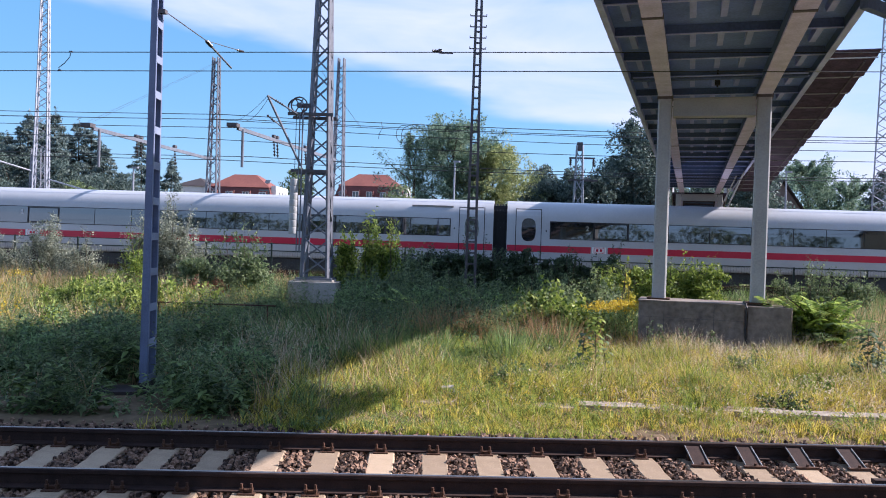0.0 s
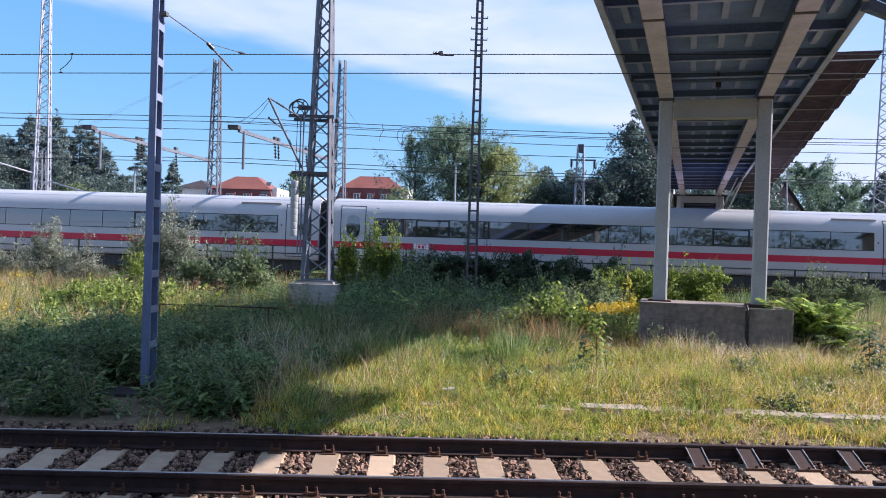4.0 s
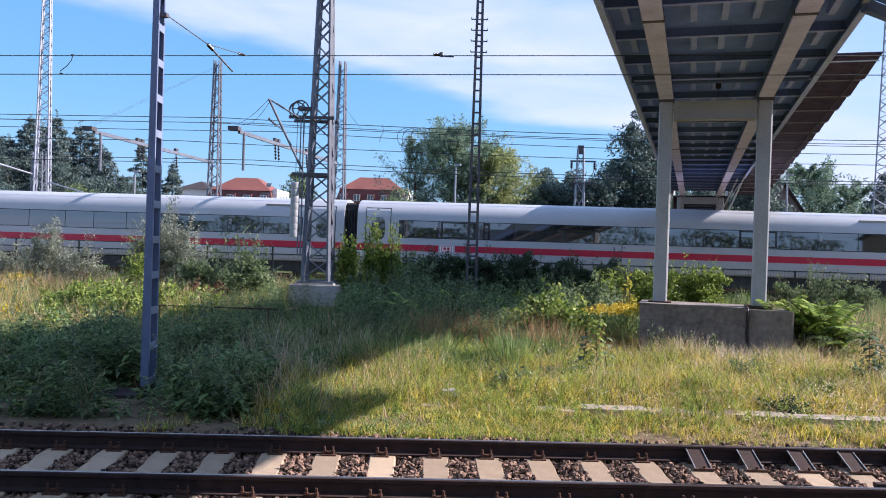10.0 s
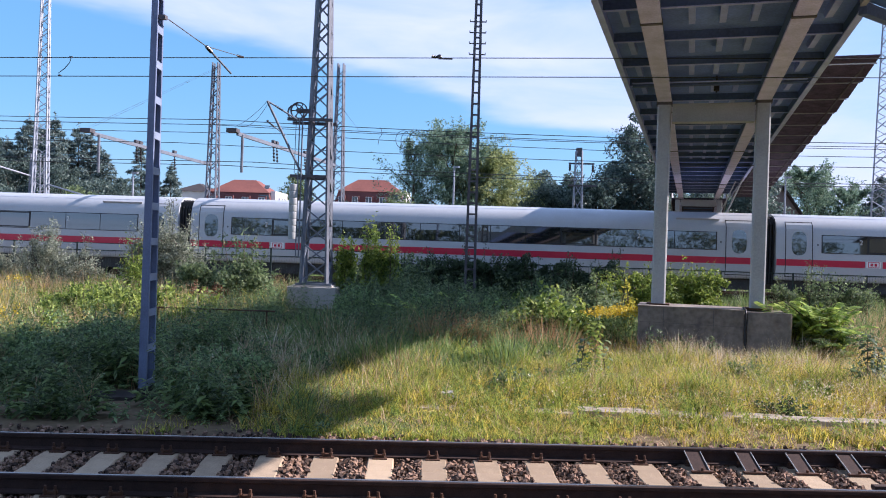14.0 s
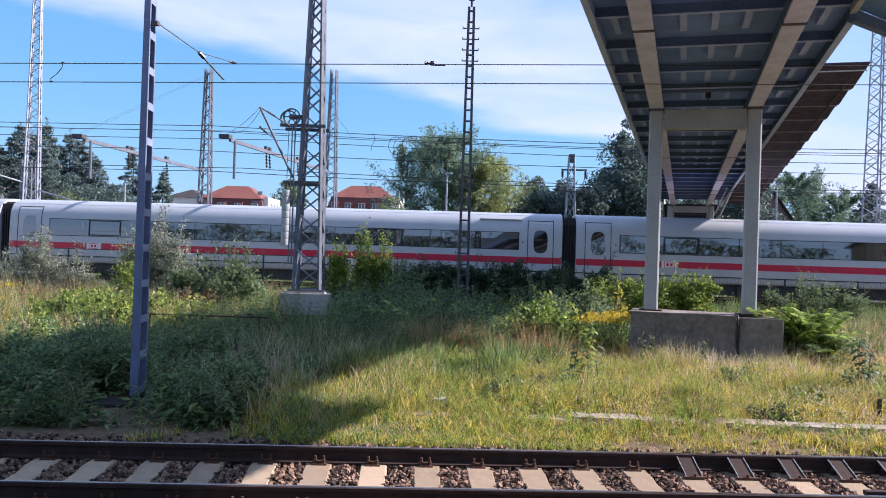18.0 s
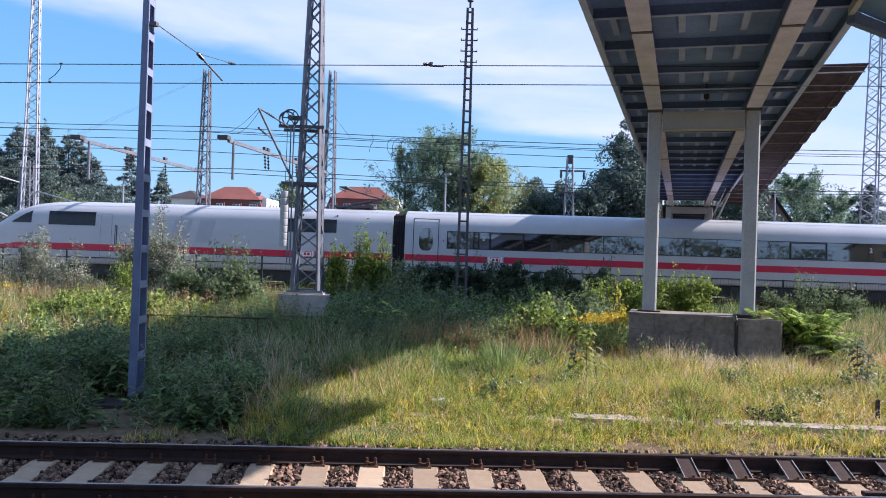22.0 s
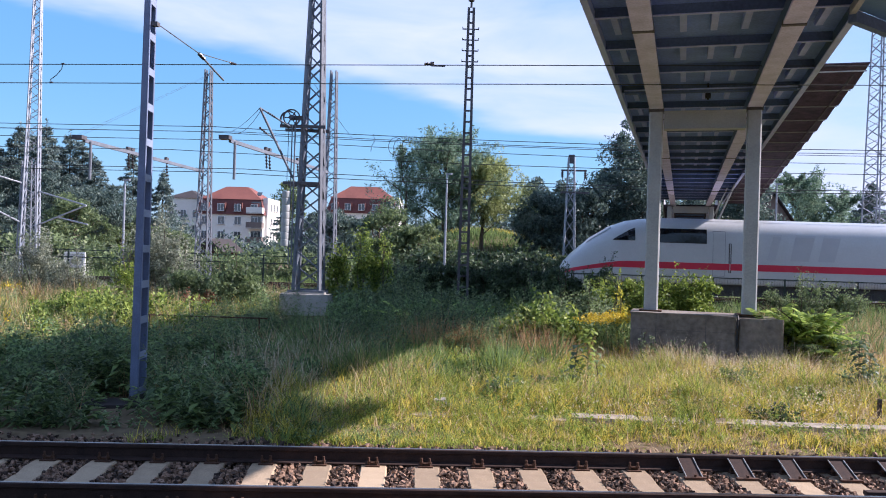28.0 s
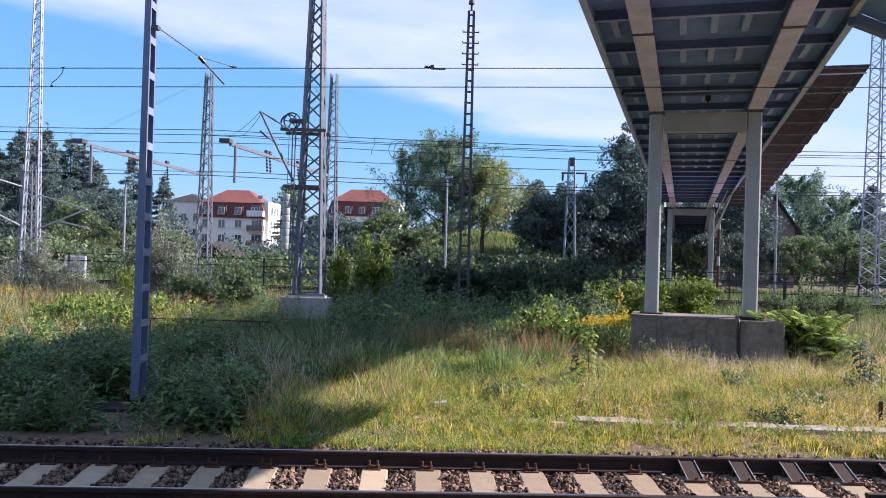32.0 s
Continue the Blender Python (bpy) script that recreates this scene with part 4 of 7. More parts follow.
for k in range(8):
    part("weight", wmesh, None, ten, "pale round tension weight" if k == 0 else "").location = (-0.75, -0.5, 1.5 + k * 0.228)
part("cable", Geo().tube((-0.75, -0.5, 3.3), (-0.75, -0.4, 5.6), 0.01, 5), M["wire"], ten)

arm2 = thing("tensioner_bracket", MC, "hinged steel tube bracket carrying catenary wires", "cantilever")
tip = Vector((-1.62, -0.9, 5.98))
part("strut", Geo().tube(tip, (-0.55, -0.45, 3.75), 0.04, 8), M["steel"], arm2)
part("top_tube", Geo().tube(tip, (-0.5, -0.4, 5.35), 0.028, 8), M["steel"], arm2)
part("stay", Geo().tube((-1.05, -0.68, 4.9), (-1.62, -0.9, 5.35), 0.02, 6), M["steel"], arm2)
insulator(arm2, (-1.62, -0.9, 5.35), (-1.38, -0.8, 5.14), 4, 0.045)
insulator(arm2, tip + (Vector((-0.5, -0.4, 5.35)) - tip) * 0.2, tip + (Vector((-0.5, -0.4, 5.35)) - tip) * 0.42, 4, 0.045)

# narrow ladder-like mast with four short arms
lad = thing("narrow_mast", pose(-1.25, 27.98, 0.1, 0, 0, 4.1), "narrow dark steel ladder-like mast with four short arms", "catenary mast")
for s in (-1, 1):
    part("rail", Geo().beam((s * 0.17, 0, 0), (s * 0.085, 0, 10.9), 0.05, 0.09), M["darksteel"], lad)
for k in range(28):
    z = 0.35 + k * 0.385
    part("rung", Geo().box((0, 0, z), (0.34 - 0.17 * z / 10.9, 0.05, 0.06)), M["darksteel"], lad)
for z in (9.0, 9.38, 9.76, 10.14):
    a = part("arm", Geo().beam((-0.29, 0, z), (0.29, 0, z), 0.035), M["darksteel"], lad)
    for s in (-1, 1):
        part("hook", Geo().beam((s * 0.28, 0, z), (s * 0.28, 0, z + 0.07), 0.025), M["darksteel"], a)
part("head", Geo().beam((0, 0, 10.9), (0, 0, 11.15), 0.07).lathe([(0.06, 11.1), (0.11, 11.13), (0.09, 11.25), (0.03, 11.32)], 10), M["darksteel"], lad)

# masts behind the train
lattice_mast("lattice_mast", pose(-16.6, 43.93, 0.3, 0, 0, 0), 11.95, 0.72, 0.3, 0.8, M["steel"], "grey weathered lattice mast behind the train", 0.075, 0.06)
lattice_mast("lattice_mast", pose(-9.58, 44.42, 0.3, 0, 0, 0), 12.1, 0.78, 0.3, 0.8, M["steel"], "grey weathered lattice mast behind the train", 0.075, 0.06)
mast_a, _ = lattice_mast("lattice_mast", pose(-25.12, 41.3, 0.3, 0, 0, 20), 18, 0.84, 0.24, 0.8, M["palesteel"], "pale galvanised lattice mast behind the train", 0.07, 0.058)
lattice_mast("lattice_mast", pose(-27.1, 44.2, 0.3, 0, 0, 10), 6.6, 0.8, 0.5, 0.75, M["steel"], "shorter grey lattice mast beside the pale one", 0.07, 0.04)
mast_f, _ = lattice_mast("lattice_mast", pose(20.15, 44.5, 0.3, 0, 0, 15), 18, 1.25, 0.6, 0.85, M["palesteel"], "pale galvanised lattice mast behind the train", 0.075, 0.06)
mast_g, _ = lattice_mast("lattice_mast", pose(5.15, 60.5, 0.3, 0, 0, 0), 9.5, 0.92, 0.42, 2.0, M["palesteel"], "pale grey lattice mast in front of dark trees", 0.085, 0.11)
part("head_box", Geo().box((0, 0, 9.4), (0.42, 0.42, 0.62)), M["darksteel"], mast_g)
part("cross_arm", Geo().box((0.2, 0, 8.55), (1.9, 0.12, 0.12)), M["darksteel"], mast_g)
part("cross_arm", Geo().box((0.3, -0.3, 6.9), (2.1, 0.14, 0.1)).box((0.3, 0.3, 6.9), (2.1, 0.14, 0.1)), M["darksteel"], mast_g)
for x in (-0.65, 1.05):
    part("insulator", Geo().lathe([(0.04, 8.0), (0.1, 8.06), (0.07, 8.14), (0.1, 8.22), (0.07, 8.3), (0.1, 8.38), (0.04, 8.5)], 8, Matrix.Translation((x, 0, 0))), M["porcelain"], mast_g)
    part("lead", Geo().line([(x, 0, 8.0), (x * 0.85, -0.1, 7.6), (x * 0.6, -0.2, 7.3), (x * 0.55, -0.3, 6.95)], 0.025, 5), M["darksteel"], mast_g)
part("drive_rod", Geo().tube((0.42, -0.5, 1.6), (0.3, -0.36, 6.9), 0.03, 6), M["palesteel"], mast_g, "pale switch drive rod")
part("drive_box", Geo().box((0.44, -0.55, 1.75), (0.3, 0.22, 0.45)), M["palesteel"], mast_g, "grey switch drive box")
for mm, pts in ((mast_a, [((0.4, -0.3, 4.7), (3.3, -4.0, 3.9)), ((0.4, -0.3, 2.9), (3.3, -4.0, 3.9)), ((1.7, -1.9, 3.3), (3.4, -4.2, 2.95)), ((-0.4, -0.3, 5.1), (-4.0, -4.0, 6.1)), ((-0.4, -0.3, 3.0), (-4.0, -4.0, 5.2))]),
                (mast_f, [((-0.5, -0.3, 3.2), (-2.4, -4.0, 4.7)), ((-0.5, -0.3, 5.2), (-2.4, -4.0, 4.7))])):
    for p, q in pts:
        part("cantilever_tube", Geo().tube(p, q, 0.04, 6), M["palesteel"], mm, "pale cantilever tube")


def gantry(m, p, q, label):
    """Cantilever beam over the line, with a drop tube at its free end."""
    g = thing("gantry_arm", m, label, "gantry", "gantry arms")
    p, q = Vector(p), Vector(q)
    part("beam", Geo().beam(p, q, 0.1, 0.15), M["steel"], g, "grey box beam")
    part("drop_tube", Geo().tube(q + Vector((0.1, 0.35, 0)), q + Vector((0.1, 0.35, -1.55)), 0.06, 8), M["steel"], g)
    part("head", Geo().box(q + Vector((-0.15, -0.1, 0.1)), (0.42, 0.42, 0.16)), M["darksteel"], g)
    for f in (0.3, 0.33, 0.62):
        c = p + (q - p) * (1 - f)
        insulator(g, c, c + Vector((0.05, 0, -0.75)), 5, 0.06)
        part("hanger", Geo().box(c + Vector((0, 0, 0.16)), (0.12, 0.3, 0.12)), M["darksteel"], g)


gantry(Matrix.Identity(4), (-16.6, 43.6, 6.5), (-16.95, 31.4, 6.5), "pale steel gantry arm reaching over the tracks")
gantry(Matrix.Identity(4), (-9.7, 44.1, 6.68), (-11.05, 31.8, 6.68), "pale steel gantry arm reaching over the tracks")


def lamp_post(x, y, h):
    t = thing("street_lamp", pose(x, y, 0.3), "slim grey lamp post with a small head", "street lamp", "lamp posts")
    part("post", Geo().tube((0, 0, 0), (0, 0, h), 0.09, 10, 0.05), M["palesteel"], t)
    part("head", Geo().box((0.12, 0, h + 0.02), (0.42, 0.2, 0.1), cut=0.05), M["palesteel"], t)


for x, y, h in ((-23.4, 48.4, 6.0), (-3.42, 49.9, 7.0), (17.1, 51.3, 7.0)):
    lamp_post(x, y, h)

# wires
wires = thing("overhead_wires", Matrix.Identity(4), "dark overhead contact and messenger wires", "overhead wires", kind="stuff")


def wire(p, q, sag=0.0, r=0.012, n=10):
    p, q = Vector(p), Vector(q)
    pts = [p + (q - p) * (i / n) + Vector((0, 0, -sag * 4 * (i / n) * (1 - i / n))) for i in range(n + 1)]
    part("wire", Geo().line(pts, r, 5), M["wire"], wires)


wire((-37, 13.0, 5.0), (-13.1, 14.7, 5.34), 0, 0.009)
wire((-13.1, 14.7, 5.34), (34, 18.1, 6.7), 0, 0.009)
wire((-37, 13.0, 5.35), (-13.1, 14.7, 5.7), 0, 0.009)
wire((-13.1, 14.7, 5.7), (34, 18.1, 7.09), 0, 0.009)
for p in ((-1.4, 15.54, 6.035),):
    t = thing("section_insulator", pose(*p, 0, 0, 4.5), "dark section insulator hanging in the wire", "insulator")
    insulator(t, (-0.18, 0, 0.03), (0.02, 0, 0.03), 4, 0.04)
    part("rod", Geo().box((0.1, 0, 0.0), (0.26, 0.03, 0.03)).box((-0.02, 0, 0.03), (0.06, 0.06, 0.08)), M["darksteel"], t)
for y, z0, z1, r in ((37.9, 8.15, 7.75, 0.018), (37.9, 5.95, 5.8, 0.018), (42.6, 8.6, 8.2, 0.018), (42.6, 6.6, 6.3, 0.02), (36.5, 7.7, 7.3, 0.014), (48, 8.9, 8.3, 0.02), (33.0, 6.4, 6.15, 0.014)):
    wire((-60, y, z0 + 0.15), (-14, y, z0), 0.1, r)
    wire((-14, y, z0), (22, y, z1), 0.25, r)
    wire((22, y, z1), (70, y, z1), 0.1, r)
wire((-6.4, 26.6, 7.95), (-6.9, 36.5, 7.5), 0.05, 0.007)
dr = thing("wire_dropper", Matrix.Identity(4), "short dark cable looped between two wires", "cable")
part("cable", Geo().line([(-8.59, 15.02, 5.84), (-8.61, 15.02, 5.74), (-8.71, 15.02, 5.62), (-8.83, 15.02, 5.53), (-8.81, 15.02, 5.475)], 0.008, 5), M["wire"], dr)
for p in ((-8.59, 15.02, 5.84), (-8.81, 15.02, 5.475)):
    part("clamp", Geo().box(p, (0.06, 0.03, 0.03)), M["darksteel"], dr)
# stays from the gantry heads
wire((-16.9, 31.3, 6.75), (-16.6, 43.9, 11.9), 0, 0.005)
wire((-17.1, 31.3, 6.75), (-16.75, 43.9, 11.9), 0, 0.005)
wire((-11.1, 31.7, 6.95), (-8.0, 25.8, 6.95), 0.1, 0.008)
wire((-10.9, 31.7, 6.95), (-7.95, 25.8, 6.9), 0.25, 0.008)
# loops of jumper cable hanging between the wires
jl = thing("jumper_loop", pose(-4.9, 36.5, 0), "dark loops of jumper cable on the wires", "cable")
for cx, cz, r_ in ((0.0, 7.2, 0.34), (0.28, 7.15, 0.38), (0.6, 7.25, 0.3)):
    part("cable", Geo().line([(cx + r_ * math.cos(a * 0.35 + 0.9), 0, cz + r_ * 1.2 * math.sin(a * 0.35 + 0.9)) for a in range(14)], 0.013, 5), M["wire"], jl)
part("dropper", Geo().line([(-1.05, 0, 7.75), (-0.98, 0, 7.45), (-1.12, 0, 7.2), (-1.15, 0, 6.95)], 0.012, 5), M["wire"], jl)

# ---- train ----
PROFILE = [(1.4, 0.86), (1.47, 0.95), (1.51, 1.25), (1.51, 1.9), (1.475, 2.6), (1.44, 3.1), (1.37, 3.32), (1.2, 3.55), (0.95, 3.7), (0.55, 3.8), (0.0, 3.84)]
PZ, PY = [p[1] for p in PROFILE], [p[0] for p in PROFILE]


def half_at(x, z, nose):
    """Half width of the body at height z; nose: the streamlined end at x = 0."""
    if not nose or x > 5.2:
        return float(np.interp(z, PZ, PY))
    top = float(np.interp(x, NX, NT))
    wid = float(np.interp(x, NX, NW))
    return float(np.interp(0.86 + (z - 0.86) * 2.98 / (top - 0.86), PZ, PY)) * wid / 1.51


NX = [0.0, 0.15, 0.5, 1.3, 2.2, 2.9, 3.6, 4.4, 5.2]
NT = [1.44, 1.7, 2.1, 2.8, 3.38, 3.64, 3.76, 3.82, 3.84]
NW = [0.55, 0.85, 1.12, 1.33, 1.43, 1.475, 1.5, 1.51, 1.51]


def body_geo(stations, nose):
    g = Geo()
    ring = len(PROFILE) * 2 - 1
    vs = []
    for x in stations:
        top = float(np.interp(x, NX, NT)) if nose else 3.84
        wid = float(np.interp(x, NX, NW)) / 1.51 if nose else 1.0
        pts = [(-y * wid, 0.86 + (z - 0.86) * (top - 0.86) / 2.98) for y, z in PROFILE] + [(y * wid, 0.86 + (z - 0.86) * (top - 0.86) / 2.98) for y, z in PROFILE[-2::-1]]
        vs += [(x, y, z) for y, z in pts]
    n = len(stations)
    fs = [(j * ring + i, j * ring + i + 1, (j + 1) * ring + i + 1, (j + 1) * ring + i) for j in range(n - 1) for i in range(ring - 1)]
    fs += [(j * ring + ring - 1, j * ring, (j + 1) * ring, (j + 1) * ring + ring - 1) for j in range(n - 1)]
    g.add(vs, fs)
    # end walls with edges of their own
    g.add(vs[:ring], [tuple(range(ring - 1, -1, -1))])
    return g.add(vs[-ring:], [tuple(range(ring))])


def patch(pts_lo, pts_hi, off, side, nose=False):
    """Thin plate lying off metres proud of the body side; lower and upper edges as (x, z)."""
    g = Geo()
    rows = max(2, math.ceil(max(b[1] - a[1] for a, b in zip(pts_lo, pts_hi)) / 0.1))
    n = len(pts_lo)
    vs = []
    for k in range(rows + 1):
        for (xa, za), (xb, zb) in zip(pts_lo, pts_hi):
            f = k / rows
            x, z = xa + (xb - xa) * f, za + (zb - za) * f
            vs.append((x, side * (half_at(x, z, nose) + off), z))
    fs = []
    for k in range(rows):
        for i in range(n - 1):
            q = (k * n + i, k * n + i + 1, (k + 1) * n + i + 1, (k + 1) * n + i)
            fs.append(q if side < 0 else q[::-1])
    g.add(vs, fs)
    inner = [(x, y - side * (off + 0.004), z) for x, y, z in vs]
    o = len(g.v)
    g.v += inner
    edge = [k for k in range(n)] + [k * n + n - 1 for k in range(1, rows + 1)] + [rows * n + k for k in range(n - 2, -1, -1)] + [k * n for k in range(rows - 1, 0, -1)]
    for a, b in zip(edge, edge[1:] + edge[:1]):
        g.f.append((a, b, o + b, o + a))
    return g


def plate(x0, x1, z0, z1, off, side, nose=False, cuts=1):
    xs_ = [x0 + (x1 - x0) * i / cuts for i in range(cuts + 1)]
    return patch([(x, z0) for x in xs_], [(x, z1) for x in xs_], off, side, nose)


def oval(cx, cz, rx, rz, off, side):
    n = 20
    ang = [math.pi - math.pi * i / (n / 2) for i in range(n // 2 + 1)]
    sq = lambda c: math.copysign(abs(c) ** 0.75, c)
    return patch([(cx + rx * sq(math.cos(a)), cz - rz * abs(math.sin(a)) ** 0.6) for a in ang], [(cx + rx * sq(math.cos(a)), cz + rz * abs(math.sin(a)) ** 0.6) for a in ang], off, side)


def frame_bars(x0, x1, z0, z1, w, off, side, nose=False):
    g = Geo()
    for a in ((x0 - w, x1 + w, z0 - w, z0), (x0 - w, x1 + w, z1, z1 + w), (x0 - w, x0, z0, z1), (x1, x1 + w, z0, z1)):
        p = plate(*a, off, side, nose)
        g.add(p.v, p.f)
    return g


def bogie(t, x):
    b = part("bogie", Geo().box((x, -1.0, 0.55), (3.2, 0.16, 0.22), cut=0.05).box((x, 1.0, 0.55), (3.2, 0.16, 0.22)).box((x, 0, 0.6), (0.6, 2.0, 0.2)), M["under"], t, "dark steel bogie frame")
    for dx in (-1.25, 1.25):
        for s in (-0.75, 0.75):
            wm_ = Matrix.Translation((x + dx, s, 0.46)) @ Matrix.Rotation(math.pi / 2, 4, "X")
            part("wheel", Geo().lathe([(0.1, -0.07), (0.44, -0.07), (0.46, -0.05), (0.46, 0.05), (0.44, 0.07), (0.1, 0.07)], 20, wm_), M["under"], b)


def logo(t, x, side, label="white plate with red border"):
    p = part("mark_plate", plate(x, x + 0.62, 1.52, 1.8, 0.0105, side), M["whitepaint"], t, label)
    part("mark_frame", frame_bars(x + 0.1, x + 0.52, 1.56, 1.76, 0.025, 0.015, side), M["red"], p)
    part("mark_bar", plate(x + 0.17, x + 0.28, 1.6, 1.72, 0.015, side), M["red"], p)
    part("mark_bar", plate(x + 0.34, x + 0.45, 1.6, 1.72, 0.015, side), M["red"], p)


def digit(t, body, x, z, h, side):
    cu = bpy.data.curves.new("digit", "FONT")
    cu.body, cu.size, cu.extrude = body, h * 1.35, 0.002
    ob = bpy.data.objects.new("digit", cu)
    scene.collection.objects.link(ob)
    me = bpy.data.meshes.new_from_object(ob)
    bpy.data.objects.remove(ob)
    me.materials.clear()
    me.materials.append(M["whitepaint"])
    o = part("class_number", me, None, t, "white class number")
    y = half_at(x, z + h / 2, False) + 0.02
    o.location, o.rotation_euler = (x, side * y, z), (math.pi / 2 + (0.04 if side < 0 else -0.04), 0, 0 if side < 0 else math.pi)


def coach():
    t = thing("train_coach", Matrix.Identity(4), "white passenger coach with a red stripe and dark window band", "train car", "coaches of the train")
    part("body", body_geo([0.22, 0.5, 13.2, 25.9, 26.18], False), M["white"], t, "white coach body", True)
    part("underframe", Geo().box((13.2, 0, 0.62), (25.4, 2.5, 0.5)).box((9, 0, 0.55), (3.2, 2.72, 0.5)).box((17, 0, 0.55), (4.2, 2.72, 0.5)), M["under"], t, "dark underframe boxes")
    for x in (3.6, 22.8):
        bogie(t, x)
    for k in range(5):
        part("bellows_rib", Geo().prism([(-1.28, 0.7), (1.28, 0.7), (1.28, 3.3), (0.9, 3.66), (-0.9, 3.66), (-1.28, 3.3)], -0.03, 0.03, Matrix.Translation((26.22 + k * 0.13, 0, 0)) @ Matrix(((0, 0, 1, 0), (1, 0, 0, 0), (0, 1, 0, 0), (0, 0, 0, 1)))), M["rubber"], t)
    part("bellows", Geo().box((26.5, 0, 2.1), (0.64, 2.36, 2.9)), M["rubber"], t, "black rubber gangway bellows")
    part("roof_grille", Geo().box((23.4, -1.33, 3.46), (1.9, 0.03, 0.1), Matrix.Rotation(0.7, 4, "X")), M["letter"], t, "grey roof grille")
    for side in (-1, 1):
        for a, b in ((0.24, 4.0), (4.75, 26.16)):
            part("stripe", plate(a, b, 1.51, 1.8, 0.0095, side), M["red"], t, "red stripe")
        logo(t, 4.06, side)
        part("window_band", plate(2.15, 24.25, 2.1, 2.91, 0.004, side), M["seal"], t, "black band round the panes")
        edges = [2.18, 4.1, 5.65, 7.4, 9.2, 11.0, 12.8, 14.2, 15.8, 17.35, 18.95, 20.7, 22.4, 24.22]
        for i, (a, b) in enumerate(zip(edges, edges[1:])):
            p = part("pane", plate(a + 0.015, b - 0.015, 2.13, 2.88, 0.008, side), M["glass"], t, "dark tinted pane" if i == 0 else "")
            if i in (1, 9):
                part("pane_frame", frame_bars(a + 0.07, b - 0.07, 2.2, 2.82, 0.05, 0.014, side), M["seal"], p, "thick black escape window frame")
        for x in (0.64, 24.65):
            d = part("door", plate(x, x + 1.11, 1.05, 3.42, 0.006, side), M["white"], t, "white plug door")
            part("door_seal", frame_bars(x, x + 1.11, 1.05, 3.42, 0.034, 0.01, side), M["seal"], d)
            part("door_pane", oval(x + 0.56, 2.5, 0.32, 0.52, 0.012, side), M["glass"], d, "oval door window")
            part("door_button", plate(x + (1.33 if x < 5 else -0.26), x + (1.38 if x < 5 else -0.21), 2.42, 2.5, 0.006, side), M["seal"], t)
        digit(t, "2", 3.75 if side < 0 else 4.1, 2.52, 0.22, side)
        digit(t, "2", 20.75 if side < 0 else 21.1, 2.52, 0.22, side)
        part("skirt_line", plate(0.3, 26.1, 0.99, 1.01, 0.003, side), M["letter"], t)
    return t


def power_car():
    t = thing("train_power_car", Matrix.Identity(4), "white streamlined power car with a sloping nose and red stripe", "train car", "coaches of the train")
    part("body", body_geo([0, 0.07, 0.15, 0.3, 0.5, 0.9, 1.3, 1.75, 2.2, 2.55, 2.9, 3.25, 3.6, 4.0, 4.4, 4.8, 5.2, 12, 20.05, 20.4], True), M["white"], t, "white streamlined body", True)
    part("underframe", Geo().box((10.8, 0, 0.6), (18, 2.5, 0.5)), M["under"], t, "dark underframe")
    for x in (5.0, 16.95):
        bogie(t, x)
    for k in range(5):
        part("bellows_rib", Geo().prism([(-1.28, 0.7), (1.28, 0.7), (1.28, 3.3), (0.9, 3.66), (-0.9, 3.66), (-1.28, 3.3)], -0.03, 0.03, Matrix.Translation((20.48 + k * 0.12, 0, 0)) @ Matrix(((0, 0, 1, 0), (1, 0, 0, 0), (0, 1, 0, 0), (0, 0, 0, 1)))), M["rubber"], t)
    part("bellows", Geo().box((20.69, 0, 2.1), (0.6, 2.36, 2.9)), M["rubber"], t, "black rubber gangway bellows")
    part("apron", Geo().add([(0.1, -0.75, 0.25), (0.1, 0.75, 0.25), (1.6, 1.25, 0.25), (1.6, -1.25, 0.25), (0.12, -0.8, 0.9), (0.12, 0.8, 0.9), (1.6, 1.3, 0.9), (1.6, -1.3, 0.9)],
                            [(0, 1, 5, 4), (1, 2, 6, 5), (2, 3, 7, 6), (3, 0, 4, 7), (3, 2, 1, 0)]), M["white"], t, "white nose apron")
    pan = part("pantograph", Geo().box((18.40, 0, 3.95), (1.9, 1.0, 0.1)).box((17.70, 0, 3.87), (0.2, 0.7, 0.12)).box((19.10, 0, 3.87), (0.2, 0.7, 0.12)), M["darksteel"], t, "raised dark pantograph")
    part("lower_arm", Geo().tube((18.00, 0, 4.0), (19.70, 0, 4.35), 0.06, 8), M["darksteel"], pan)
    part("upper_arm", Geo().tube((19.70, 0, 4.35), (17.90, -0.3, 4.82), 0.035, 8).tube((19.70, 0, 4.35), (17.90, 0.3, 4.82), 0.035, 8), M["darksteel"], pan)
    part("pan_head", Geo().box((17.90, 0, 4.85), (0.35, 1.5, 0.05)).tube((17.75, -0.8, 4.75), (17.75, 0.8, 4.75), 0.025, 6), M["darksteel"], pan)
    for k in range(4):
        part("roof_vent", Geo().box((15.4 + 0.8 * k, -1.28, 3.46), (0.05, 0.05, 0.08)), M["under"], t)
    part("buffer_flap", Geo().box((0.02, 0, 0.95), (0.06, 0.6, 0.4), cut=0.02), M["letter"], t)
    # one-piece windscreen lying on the slope of the nose
    ws, cols = [], [(y, z) for y, z in PROFILE[8:]] + [(-y, z) for y, z in PROFILE[-2:7:-1]]
    for x in (1.1, 1.3, 1.7, 2.0, 2.2):
        top, wid = float(np.interp(x, NX, NT)), float(np.interp(x, NX, NW)) / 1.51
        ws += [(x - 0.02, y * wid * 1.01, 0.86 + (z - 0.86) * (top - 0.86) / 2.98 + 0.014) for y, z in cols]
    n_ = len(cols)
